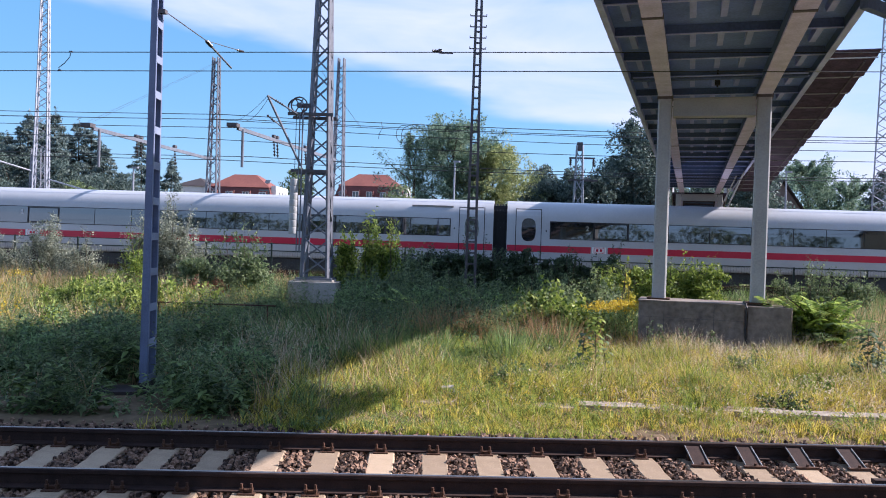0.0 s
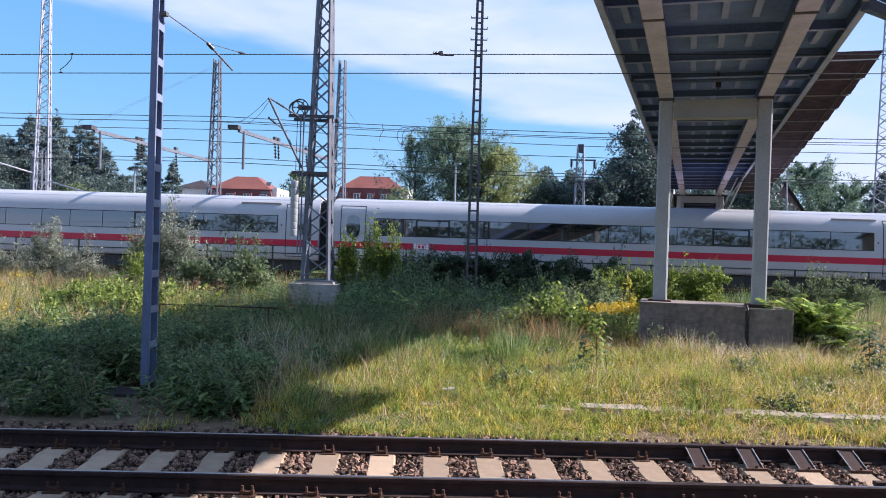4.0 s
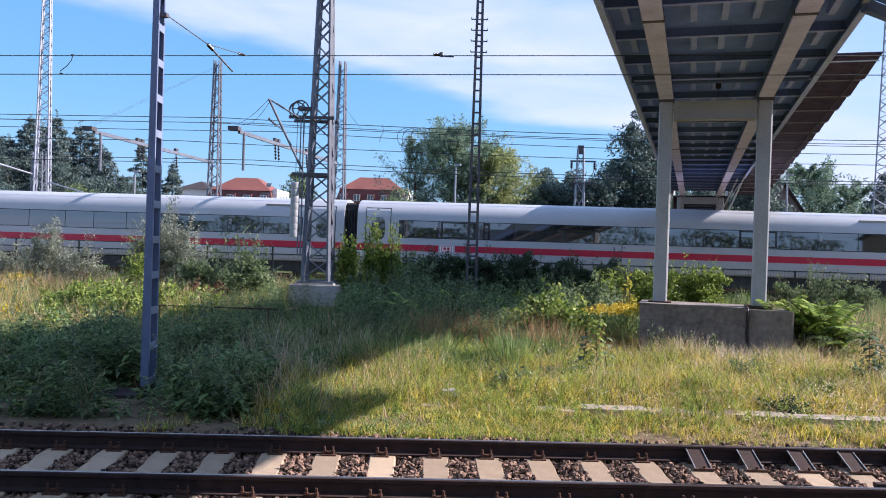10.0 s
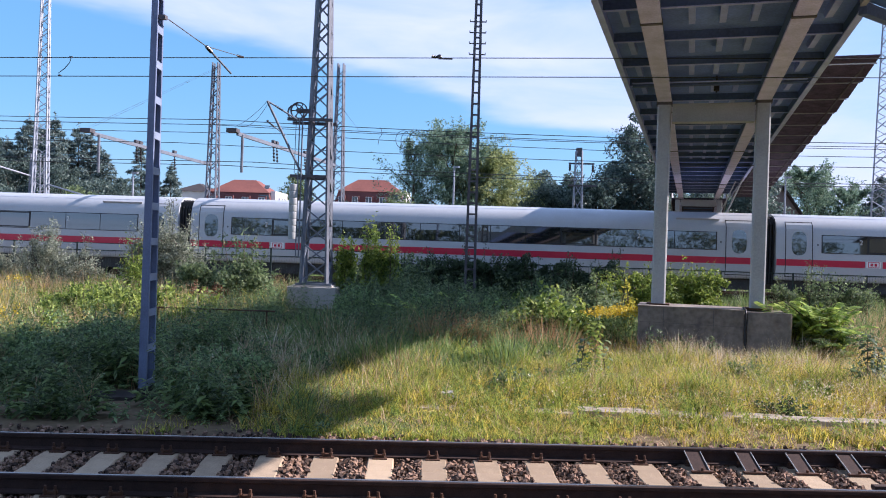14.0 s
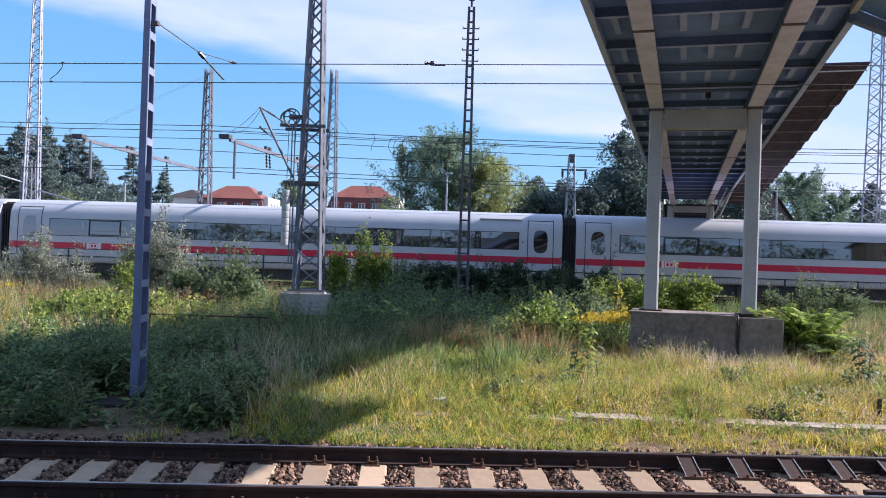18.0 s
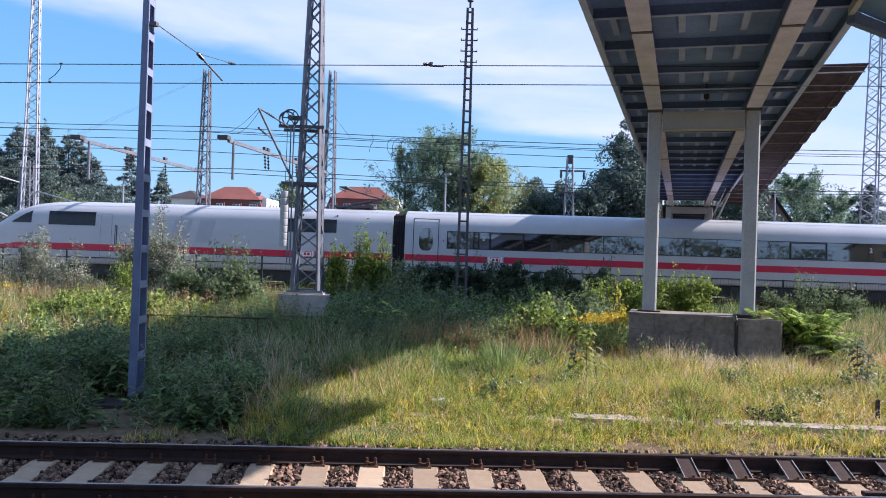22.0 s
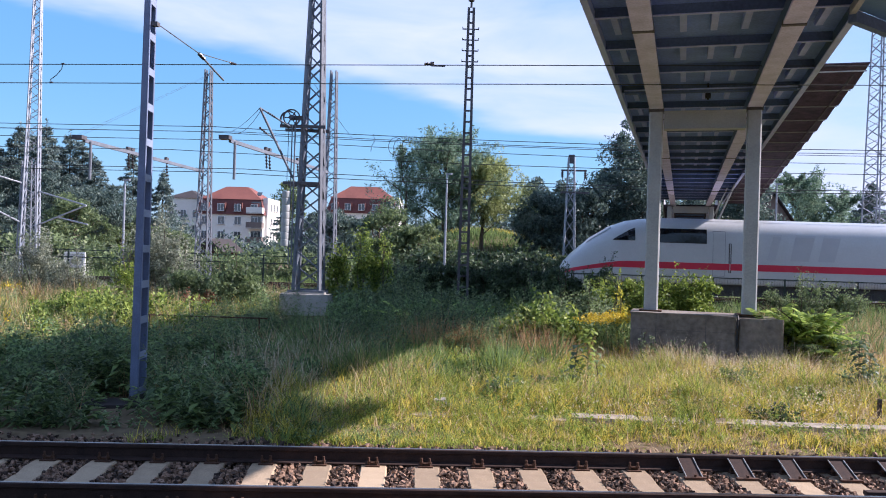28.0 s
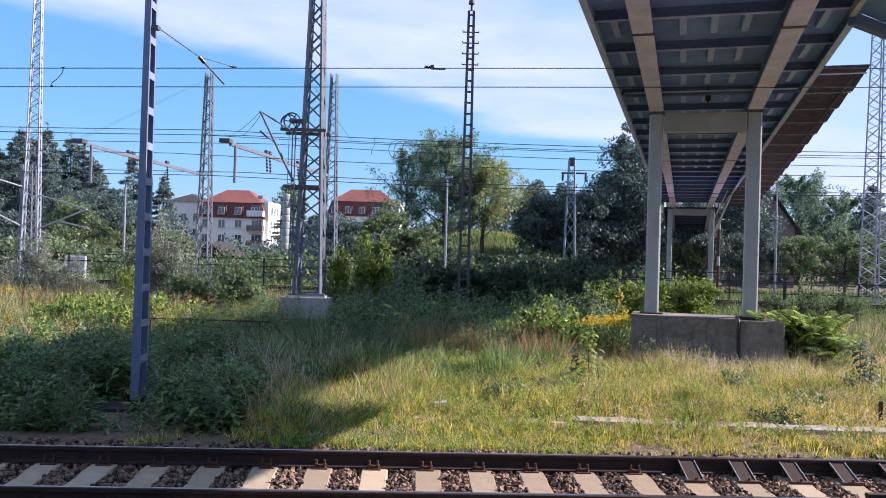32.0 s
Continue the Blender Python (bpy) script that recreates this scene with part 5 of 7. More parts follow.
    part("windscreen", Geo().add(ws, [(j * n_ + i, j * n_ + i + 1, (j + 1) * n_ + i + 1, (j + 1) * n_ + i) for j in range(4) for i in range(n_ - 1)]), M["cabglass"], t, "dark sloping windscreen", True)
    for side in (-1, 1):
        xs_ = [0.15, 0.3, 0.5, 0.9, 1.3, 1.75, 2.2, 2.55, 2.9, 3.25, 3.6, 4.0, 4.4, 4.8, 5.2, 12, 16.1]
        low_ = lambda x: 1.51 - 0.36 * max(0.0, 1 - x / 2.4) ** 1.5
        part("stripe", patch([(x, low_(x)) for x in xs_], [(x, max(low_(x) + 0.03, 1.8 - 0.5 * max(0.0, 1 - x / 2.8) ** 1.3)) for x in xs_], 0.014, side, True), M["red"], t, "red stripe tapering to the nose")
        part("stripe", plate(16.82, 20.38, 1.51, 1.8, 0.0095, side), M["red"], t)
        logo(t, 16.15, side)
        part("cab_window", patch([(2.2, 2.72), (2.55, 2.72), (2.9, 2.72), (3.2, 2.72)], [(2.24, 2.76), (2.55, 2.96), (2.9, 3.17), (3.2, 3.3)], 0.014, side, True), M["cabglass"], t, "triangular cab side window")
        part("crew_window", plate(4.06, 6.34, 2.66, 3.3, 0.016, side, True, 6), M["cabglass"], t, "dark crew window")
        d = part("crew_door", plate(6.62, 7.14, 1.25, 3.22, 0.006, side), M["white"], t, "narrow white crew door")
        part("door_seal", frame_bars(6.62, 7.14, 1.25, 3.22, 0.014, 0.007, side), M["steel"], d)
        part("door_lock", plate(6.68, 6.84, 2.1, 2.22, 0.01, side), M["letter"], d)
        part("handrail_recess", plate(7.3, 7.42, 1.4, 2.7, 0.006, side), M["under"], t, "dark handrail recess")
        part("handrail", plate(7.345, 7.375, 1.42, 2.68, 0.02, side), M["letter"], t, "pale handrail")
        # grey emblem of three plain shapes
        for pts in (((8.95, 9.3), (9.25, 9.6)), ((9.95, 10.75), (10.2, 11.05)), ((11.15, 11.85), (11.4, 12.15))):
            (a, b), (c, e) = pts
            part("emblem_shape", patch([(a, 2.0), (b, 2.0)], [(c, 3.15), (e, 3.15)], 0.005, side), M["emblem"], t, "pale grey painted emblem shape")
        part("vent_window", plate(15.5, 17.8, 2.66, 3.28, 0.008, side), M["cabglass"], t, "dark machine-room window")
        part("vent_post", plate(16.63, 16.67, 2.66, 3.28, 0.012, side), M["seal"], t)
        part("skirt_line", plate(3.0, 20.3, 0.99, 1.01, 0.003, side, True), M["letter"], t)
    return t


TRAIN = [power_car(), coach()]
for k in range(5):
    TRAIN.append(copy_thing(TRAIN[1], Matrix.Identity(4)))
NOSE = [(0, -127.33), (3, -113.34), (6, -99.81), (9, -85.78), (10, -81.08), (11, -76.57), (12, -71.98), (13, -67.35), (13.5, -64.92), (14, -62.29), (17, -48.72), (20, -34.54),
        (22.2, -24.35), (23, -20.76), (24, -16.13), (25, -11.25), (28, 2.84), (29, 7.5), (30, 12.18), (32, 21.5)]


def motions():
    """The whole train rolls along the far line at a steady pace."""
    for i, car in enumerate(TRAIN):
        walk(car, [(t, pose(s + (20.745 + 26.58 * (i - 1) if i else 0.0), 37.9, 0.5)) for t, s in NOSE])


# ---- buildings ----


def wall_window(parent, m, w, h, balcony=False):
    """Window with frame, sill and pane set in a wall; m: its centre, -y out of the wall."""
    wi = part("window", Geo().box((0, 0.02, 0), (w, 0.05, h)), M["pane"], parent, "dark window pane")
    wi.matrix_local = m
    f = Geo()
    for c, s in (((0, -0.02, h / 2), (w + 0.1, 0.1, 0.05)), ((0, -0.02, -h / 2), (w + 0.1, 0.1, 0.05)), ((w / 2, -0.02, 0), (0.05, 0.1, h)), ((-w / 2, -0.02, 0), (0.05, 0.1, h)), ((0, -0.02, 0), (0.05, 0.1, h))):
        f.box(c, s)
    part("window_frame", f, M["whitepaint"], wi, "white frame")
    part("window_sill", Geo().box((0, -0.1, -h / 2 - 0.08), (w + 0.3, 0.22, 0.06)), M["concrete"], wi)


def apartment_house(m, L, D, eave, brk, ridge, label, cols):
    """White rendered block with a red mansard roof and balconies at its corner."""
    t = thing("apartment_building", m, label, "building", "apartment buildings")
    part("wall", Geo().box((0, 0, eave / 2), (L, D, eave)), M["render"], t, "white rendered walls")
    part("plinth", Geo().box((0, 0, 0.3), (L + 0.1, D + 0.1, 0.6)), M["housegrey"], t)
    a, b, c = 0.35, -0.9, -4.2
    ring = lambda k, z: [(-L / 2 - k, -D / 2 - k, z), (L / 2 + k, -D / 2 - k, z), (L / 2 + k, D / 2 + k, z), (-L / 2 - k, D / 2 + k, z)]
    quad = [(0, 1, 5, 4), (1, 2, 6, 5), (2, 3, 7, 6), (3, 0, 4, 7)]
    part("mansard", Geo().add(ring(a, eave) + ring(b + 0.3, brk), quad + [(3, 2, 1, 0)]), M["tiledark"], t, "dark red tiled mansard")
    part("roof", Geo().add(ring(b + 0.5, brk) + ring(c, ridge), quad + [(4, 5, 6, 7)]), M["tile"], t, "orange-red tiled hip roof")
    for k in range(cols):
        x = -L / 2 + (k + 0.5) * L / cols
        for fl in range(3):
            z = 1.7 + fl * 2.75
            if z < eave - 1:
                wall_window(t, pose(x, -D / 2 - 0.01, z), 1.25, 1.4)
        d = part("dormer", Geo().box((x, -D / 2 + 0.15, eave + 1.35), (1.7, 1.1, 1.7)), M["tiledark"], t)
        wall_window(d, pose(x, -D / 2 - 0.42, eave + 1.3), 1.2, 1.3)
        if k % 2:
            part("skylight", Geo().box((x, -D / 2 + 2.9, brk + 1.25), (0.9, 1.2, 0.08), Matrix.Rotation(0.62, 4, "X")), M["pane"], t, "roof window")
    for k in range(3):
        y = -D / 2 + 2.0 + k * 3.0
        for fl in range(3):
            wall_window(t, pose(L / 2 + 0.01, y, 1.7 + fl * 2.75, 0, 0, 90), 1.0, 1.4)
    bay = part("gable_bay", Geo().box((L / 2 + 0.05, 0.3, (brk + 0.4) / 2), (0.9, D * 0.8, brk + 0.4)), M["render"], t, "bright white gable bay")
    for k in range(3):
        for fl in range(4):
            wall_window(bay, pose(L / 2 + 0.51, -1.6 + k * 2.1, 1.7 + fl * 2.75, 0, 0, 90), 0.9, 1.3)
    for fl in range(4):
        z = 0.35 + fl * 2.75
        bl = part("balcony", Geo().box((L / 2 - 1.3, -D / 2 - 0.6, z), (3.0, 1.5, 0.16)), M["concrete"], t, "balcony with a grey rail")
        part("balcony_rail", Geo().box((L / 2 - 1.3, -D / 2 - 1.32, z + 0.6), (3.0, 0.06, 1.0)).box((L / 2 + 0.18, -D / 2 - 0.6, z + 0.6), (0.06, 1.5, 1.0)), M["housegrey"] if fl < 3 else M["render"], bl)
        part("balcony_door", Geo().box((L / 2 - 1.3, -D / 2 - 0.03, z + 1.15), (1.8, 0.08, 2.1)), M["pane"], bl)
    return t


apartment_house(pose(-50.6, 152, 0.0, 0, 0, 1), 12.6, 11, 8.3, 11.2, 13.8, "white rendered apartment block with a red mansard roof", 4)
apartment_house(pose(-29.6, 174, 2.0, 0, 0, 1), 14.6, 11, 8.2, 11.4, 14.2, "white apartment block with a dark red mansard roof", 5)
g = thing("apartment_building", pose(-61.2, 156, 0), "pale rendered side wing with a grey roof", "building", "apartment buildings")
part("wall", Geo().box((0, 0, 5.7), (6.4, 10, 11.4)), M["render"], g)
part("roof", Geo().add([(-3.6, -5.4, 11.4), (3.6, -5.4, 11.4), (3.6, 5.4, 11.4), (-3.6, 5.4, 11.4), (0, -1, 13.2), (0, 1, 13.2)], [(0, 1, 4), (1, 2, 5, 4), (2, 3, 5), (3, 0, 4, 5)]), M["slate"], g, "grey hip roof")
for k in range(3):
    for fl in range(3):
        wall_window(g, pose(-2.4 + k * 2.4, -5.01, 2.6 + fl * 2.9), 1.1, 1.4)

h = thing("gabled_house", pose(24.9, 80.0, 0.3, 0, 0, 8), "dark grey house with a steep dark gable roof", "house")
part("wall", Geo().add([(-2.2, -3, 0), (2.2, -3, 0), (2.2, 3, 0), (-2.2, 3, 0), (-2.2, -3, 5.6), (2.2, -3, 5.6), (2.2, 3, 5.6), (-2.2, 3, 5.6), (0, -3, 8.5), (0, 3, 8.5)],
                        [(0, 1, 5, 8, 4), (1, 2, 6, 5), (2, 3, 7, 9, 6), (3, 0, 4, 7)]), M["housegrey"], h, "grey-brown rendered walls")
for s in (-1, 1):
    part("roof_slope", Geo().add([(s * 2.7, -3.4, 5.0), (s * 2.7, 3.4, 5.0), (0, 3.4, 8.6), (0, -3.4, 8.6), (s * 2.7, -3.4, 5.15), (s * 2.7, 3.4, 5.15), (0, 3.4, 8.78), (0, -3.4, 8.78)],
                                 [(0, 1, 2, 3), (7, 6, 5, 4), (0, 4, 5, 1), (1, 5, 6, 2), (3, 2, 6, 7), (0, 3, 7, 4)]), M["slate"], h, "dark tiled roof slope")
wall_window(h, pose(0.3, -3.01, 3.4), 0.9, 1.2)
sh = thing("shed", pose(-31.4, 88, -0.2, 0, 0, -20), "low brown wooden shed with a dark gable roof", "shed")
part("wall", Geo().box((0, 0, 1.0), (2.8, 3, 2.0)), M["rust"], sh, "brown boards")
part("roof", Geo().add([(-2.2, -1.9, 1.9), (2.2, -1.9, 1.9), (2.2, 1.9, 1.9), (-2.2, 1.9, 1.9), (0, -1.9, 3.4), (0, 1.9, 3.4)], [(0, 1, 4), (1, 2, 5, 4), (2, 3, 5), (3, 0, 4, 5)]), M["slate"], sh, "dark roof")
wf = thing("white_barrier", pose(-24.7, 45.2, 0.3), "small white framed barrier board behind the fence", "barrier")
part("board", Geo().box((0, 0, 0.95), (1.05, 0.05, 0.8)), M["letter"], wf)
part("top_rail", Geo().box((0, -0.04, 1.42), (1.25, 0.08, 0.1)), M["whitepaint"], wf)
for s in (-1, 1):
    part("post", Geo().box((s * 0.58, -0.04, 0.7), (0.1, 0.1, 1.4)), M["whitepaint"], wf)
# one banded tube in place of two dark red pipes in a grey column
rp = thing("marker_post", pose(12.0, 45.2, 0.3), "banded rusty tube standing in for two red pipes in a grey column", "post")
for k in range(9):
    part("band", Geo().tube((0, 0, k * 0.5), (0, 0, k * 0.5 + 0.5), 0.08, 10), M["rust"] if k % 4 else M["column"], rp)

# ---- fence ----
fe = thing("mesh_fence", pose(0, 30.6, 0.22), "dark green wire mesh fence along the line", "fence")
pm = Geo().box((0, 0, 0.78), (0.055, 0.055, 1.62)).mesh("post", M["fence"])
tall = Geo().box((0, 0, 0.92), (0.06, 0.055, 1.9)).mesh("post", M["fence"])
for k in range(-5, 4):
    part("post", tall, None, fe).location = (-11.76 + k * 2.62, 0, 0)
for k in range(-3, 7):
    part("post", pm, None, fe).location = (7.97 + k * 2.62, 0, 0)
part("upper_rail", Geo().beam((-24.5, 0, 1.84), (-4.2, 0, 1.84), 0.03), M["fence"], fe)
g = Geo()
for k in range(8):
    g.beam((-24.5, -0.03, 0.12 + k * 0.2), (24.5, -0.03, 0.12 + k * 0.2), 0.007)
k = -24.5
while k < 24.5:
    g.beam((k, -0.035, 0.1), (k, -0.035, 1.54), 0.005)
    k += 0.1
tagged(part("mesh", g, M["fence"], fe), kind="stuff")
part("top_rail", Geo().beam((-24.5, 0, 1.56), (24.5, 0, 1.56), 0.04), M["fence"], fe)
fe2 = thing("railing", pose(14, 46.5, 0.3), "dark steel railing beyond the tracks", "railing")
for z in (0.5, 1.05, 1.6):
    part("rail", Geo().beam((-7, 0, z), (14, 0, z), 0.05), M["fence"], fe2)
for k in range(15):
    part("post", Geo().box((-7 + k * 1.5, 0, 0.8), (0.06, 0.06, 1.7)), M["fence"], fe2)

low = thing("low_rail", pose(-6.7, 18.5, 0.02, 0, 0, 3), "low rusty pipe rail in the weeds", "rail")
part("pipe", Geo().tube((-1.7, 0, 0.7), (1.3, 0, 0.7), 0.02, 6), M["rust"], low)
for x in (-1.5, -0.25, 1.1):
    part("post", Geo().tube((x, 0, -0.05), (x, 0, 0.7), 0.02, 6), M["rust"], low)

# ---- plants ----


def crown_points(n_clumps, per, rx, ry, rz, rng, clump=0.3, hollow=0.45, flat=0.7):
    """Leaf places in clumps over an uneven ellipsoid; also the clump centres."""
    d = rng.normal(size=(n_clumps, 3))
    d /= np.linalg.norm(d, axis=1)[:, None]
    d[:, 2] = np.where(d[:, 2] < -0.75, -d[:, 2], d[:, 2])
    r = rng.uniform(hollow, 1.0, n_clumps) ** 0.7
    bump = 1 + 0.22 * np.sin(3 * d[:, 0] + rng.uniform(0, 6)) * np.cos(4 * d[:, 2] + rng.uniform(0, 6)) + rng.normal(0, 0.07, n_clumps)
    c = d * (r * bump)[:, None] * np.array([rx, ry, rz])
    cr = clump * (rx + rz) / 2 * rng.uniform(0.5, 1.25, n_clumps)
    p = rng.normal(size=(n_clumps, per, 3))
    p /= np.linalg.norm(p, axis=2)[..., None]
    p *= (rng.uniform(0.25, 1.0, (n_clumps, per, 1)) ** 0.5)
    p = c[:, None] + p * cr[:, None, None] * np.array([1, 1, flat])
    return c, p.reshape(-1, 3)


def limb(g, a, b, r0, r1, rng, n=4, wob=0.06):
    a, b = Vector(a), Vector(b)
    pts = [a.lerp(b, i / n) + Vector(rng.normal(0, wob * (b - a).length * (0 < i < n), 3)) for i in range(n + 1)]
    for i in range(n):
        g.tube(pts[i], pts[i + 1], r0 + (r1 - r0) * i / n, 6, r0 + (r1 - r0) * (i + 1) / n)


def tree(x, y, h, rx, rz, material, label, clumps=60, per=110, leaf=0.3, group="trees", clump=0.3, name="tree", ry=None, lift=None, hollow=0.45, slim=0.6):
    rng = np.random.default_rng(int(abs(x * 131 + y * 17 + h * 7)) + 5)
    z = float(ground_z(x, y)) - 0.1
    t = thing(name, pose(x, y, z), label, "tree", group)
    cz = lift if lift else h - rz
    if name == "tree":
        rz, cz = (h - 0.3) * 0.5, h * 0.5 + 0.3
        clumps = int(clumps * 1.35)
    per, leaf = int(per * 1.35), leaf * 0.9
    c, p = crown_points(clumps, per, rx, ry or rx, rz, rng, clump, hollow)
    p[:, 2] += cz
    c[:, 2] += cz
    g = Geo()
    limb(g, (0, 0, 0), (rng.normal(0, 0.02 * h), rng.normal(0, 0.02 * h), cz + rz * 0.4), 0.022 * h + 0.03, 0.008 * h, rng, 6, 0.015)
    part("trunk", g, M["bark"], t)
    for k in range(min(10, clumps)):
        q = c[k]
        g = Geo()
        limb(g, (0, 0, max(0.15 * h, min(q[2] - 0.25 * h, cz))), q, 0.009 * h, 0.003 * h, rng)
        part("limb", g, M["bark"], t)
    keep = p[:, 2] > 0.05
    part("crown", leaves("crown", p[keep], leaf, material, rng, slim, 0.0, True), None, t)
    return t


def bush(x, y, h, rx, material, label, clumps=34, per=130, leaf=0.075, name="bush", ry=None, clump=0.3, group="bushes", slim=0.55, shoots=0.45, droop=0.0):
    """Leafy clumps low down and leafy shoots that break the outline."""
    rng = np.random.default_rng(int(abs(x * 173 + y * 29 + h * 11)) + 9)
    z = float(ground_z(x, y)) - 0.04
    ry = ry or rx * 0.8
    t = thing(name, pose(x, y, z), label, "bush", group)
    nc = max(4, int(clumps * (1 - shoots)))
    c, p = crown_points(nc, per, rx, ry, h * 0.42, rng, clump, 0.2, 0.9)
    p[:, 2] += h * 0.38
    c[:, 2] += h * 0.38
    ns = max(6, int(clumps * shoots * 1.6))
    a = rng.uniform(0, 6.283, ns)
    r0, r1 = rng.uniform(0, 0.6, ns), rng.uniform(0.3, 1.25, ns)
    top = h * rng.uniform(0.55, 1.12, ns) * (1.05 - 0.3 * (r1 / 1.25) ** 2)
    q = int(per * 0.75)
    f = rng.uniform(0.1, 1, (ns, q))
    rad = r0[:, None] + (r1 - r0)[:, None] * f
    w = 0.5 * leaf + 0.08 * (1.1 - f) * rx
    sx = np.cos(a)[:, None] * rad * rx + rng.normal(0, 1, (ns, q)) * w
    sy = np.sin(a)[:, None] * rad * ry + rng.normal(0, 1, (ns, q)) * w
    sz = f * top[:, None] + rng.normal(0, 1, (ns, q)) * 0.5 * leaf
    p = np.concatenate([p, np.stack([sx, sy, sz], -1).reshape(-1, 3)])
    for k in range(min(7, ns)):
        g = Geo()
        limb(g, (math.cos(a[k]) * r0[k] * rx, math.sin(a[k]) * r0[k] * ry, 0), (math.cos(a[k]) * r1[k] * rx, math.sin(a[k]) * r1[k] * ry, top[k]), 0.008 + 0.006 * h, 0.004, rng, 3, 0.03)
        part("stem", g, M["bark"], t)
    p = p[p[:, 2] > 0.02]
    part("foliage", leaves("foliage", p, leaf, material, rng, slim, droop, y > 24), None, t)
    return t


def conifer(x, y, h, r, label="dark green conifer with drooping layers", material=None):
    """Open layers of branches, each a flat spray of needles that droops and lifts at its tip."""
    rng = np.random.default_rng(int(abs(x * 37 + y * 91)) + 3)
    t = thing("conifer", pose(x, y, float(ground_z(x, y)) - 0.1), label, "tree", "trees")
    part("trunk", Geo().tube((0, 0, 0), (0, 0, h * 0.98), 0.016 * h, 8, 0.02), M["bark"], t)
    pts = [np.stack([rng.normal(0, 0.06, 60), rng.normal(0, 0.06, 60), rng.uniform(0.85, 1.02, 60) * h], 1)]
    z = 0.08 * h
    while z < h * 0.985:
        f = z / h
        for k in range(rng.integers(4, 7)):
            ln = r * min(1.0, 1.6 * (1.02 - f) ** 0.8) * rng.uniform(0.5, 1.12) + 0.12
            a = rng.uniform(0, 6.283)
            m = int(40 + 75 * ln)
            s = rng.uniform(0.08, 1, m) ** 0.6
            side = rng.normal(0, 1, m) * (0.05 + 0.2 * ln * (1 - s) + 0.05 * ln)
            drop = 0.32 * s * ln - 0.12 * s ** 3 * ln + np.abs(side) * 0.25
            q = np.stack([np.cos(a) * s * ln - np.sin(a) * side, np.sin(a) * s * ln + np.cos(a) * side, z - drop], 1)
            pts.append(q + rng.normal(0, 0.05, (m, 3)))
        z += (0.36 + 0.25 * (1 - f)) * rng.uniform(0.75, 1.25)
    part("crown", leaves("crown", np.concatenate(pts), 0.26, material or M["pine"], rng, 0.4, 0.3, True), None, t)
    return t


def feathery_tree(x, y, h, r, material, label, boughs=34, twigs=16, per=34, leaf=0.17, low=0.1, rise=0.9):
    """Boughs that rise from the trunk, fringed with twigs whose narrow leaves follow the twig."""
    rng = np.random.default_rng(int(abs(x * 61 + y * 23)) + 7)
    t = thing("tree", pose(x, y, float(ground_z(x, y)) - 0.1), label, "tree", "trees")
    g = Geo()
    limb(g, (0, 0, 0), (0.03 * h, 0, h * 0.9), 0.02 * h + 0.03, 0.02, rng, 6, 0.012)
    part("trunk", g, M["bark"], t)
    pts = []
    for k in range(boughs):
        f = low + (0.93 - low) * (k + rng.uniform(0, 1)) / boughs
        a = k * 2.4 + rng.normal(0, 0.4)
        ln = r * rng.uniform(0.7, 1.2) * (0.45 + 1.1 * math.sin(min(1.0, f * 1.12) * math.pi) ** 0.8) * (1.0 if f < 0.75 else 0.8)
        el = rise * rng.uniform(0.5, 1.1)
        o = np.array([0.0, 0.0, f * h])
        d = np.array([math.cos(a) * math.cos(el), math.sin(a) * math.cos(el), math.sin(el)])
        tip_ = o + d * ln
        tip_[2] = min(tip_[2], h * rng.uniform(0.93, 1.02))
        if k % 3 == 0:
            g = Geo()
            limb(g, o, o + (tip_ - o) * 0.8, 0.006 * h, 0.012, rng, 3, 0.04)
            part("limb", g, M["bark"], t)
        for j in range(twigs):
            s = rng.uniform(0.15, 1.0) ** 0.8
            b = o + (tip_ - o) * s
            w = d * 0.8 + rng.normal(0, 0.65, 3) + [0, 0, 0.15]
            w /= np.linalg.norm(w)
            tl = ln * rng.uniform(0.18, 0.42)
            u = rng.uniform(0, 1, per)
            q = b + np.outer(u * tl, w) + rng.normal(0, 1, (per, 3)) * (0.05 + 0.16 * (1 - u) * tl)[:, None]
            q[:, 2] -= 0.12 * (u * tl) ** 2
            pts.append(q)
    part("crown", leaves("crown", np.concatenate(pts), leaf, material, rng, 0.45, 0.2, True, 0.7), None, t)
    return t


# far trees, one by one
for x, y, h, r in ((-48.2, 79, 13.2, 3.6), (-45.5, 77, 14.1, 3.7), (-43.8, 78.5, 13.3, 3.4), (-42.2, 78, 12.5, 3.2)):
    conifer(x, y, h, r, "tall blue-green conifer with a ragged crown")
conifer(-38.3, 81, 11.7, 3.1)
conifer(-35.5, 82, 9.9, 2.1)
for x, y, h, r in ((-49.8, 76, 11.6, 3.2), (-47.0, 75, 13.4, 3.0), (-44.2, 75.5, 11.4, 3.0), (-39.8, 76, 10.4, 2.6)):
    conifer(x, y, h, r, "dense blue-green conifer behind the line")
for x, y, h, r in ((-51.5, 72, 9.6, 2.6), (-46.2, 72, 9.4, 2.8), (-42.0, 72, 8.6, 2.6), (-37.6, 74, 7.4, 2.4)):
    feathery_tree(x, y, h, r, M["dark"], "leafy dark green tree before the conifers", 30, 14, 34, 0.2)
tree(-53.5, 80, 11.5, 3.4, 5.4, M["dark"], "broad dark tree behind the line", 60, 110, 0.34)
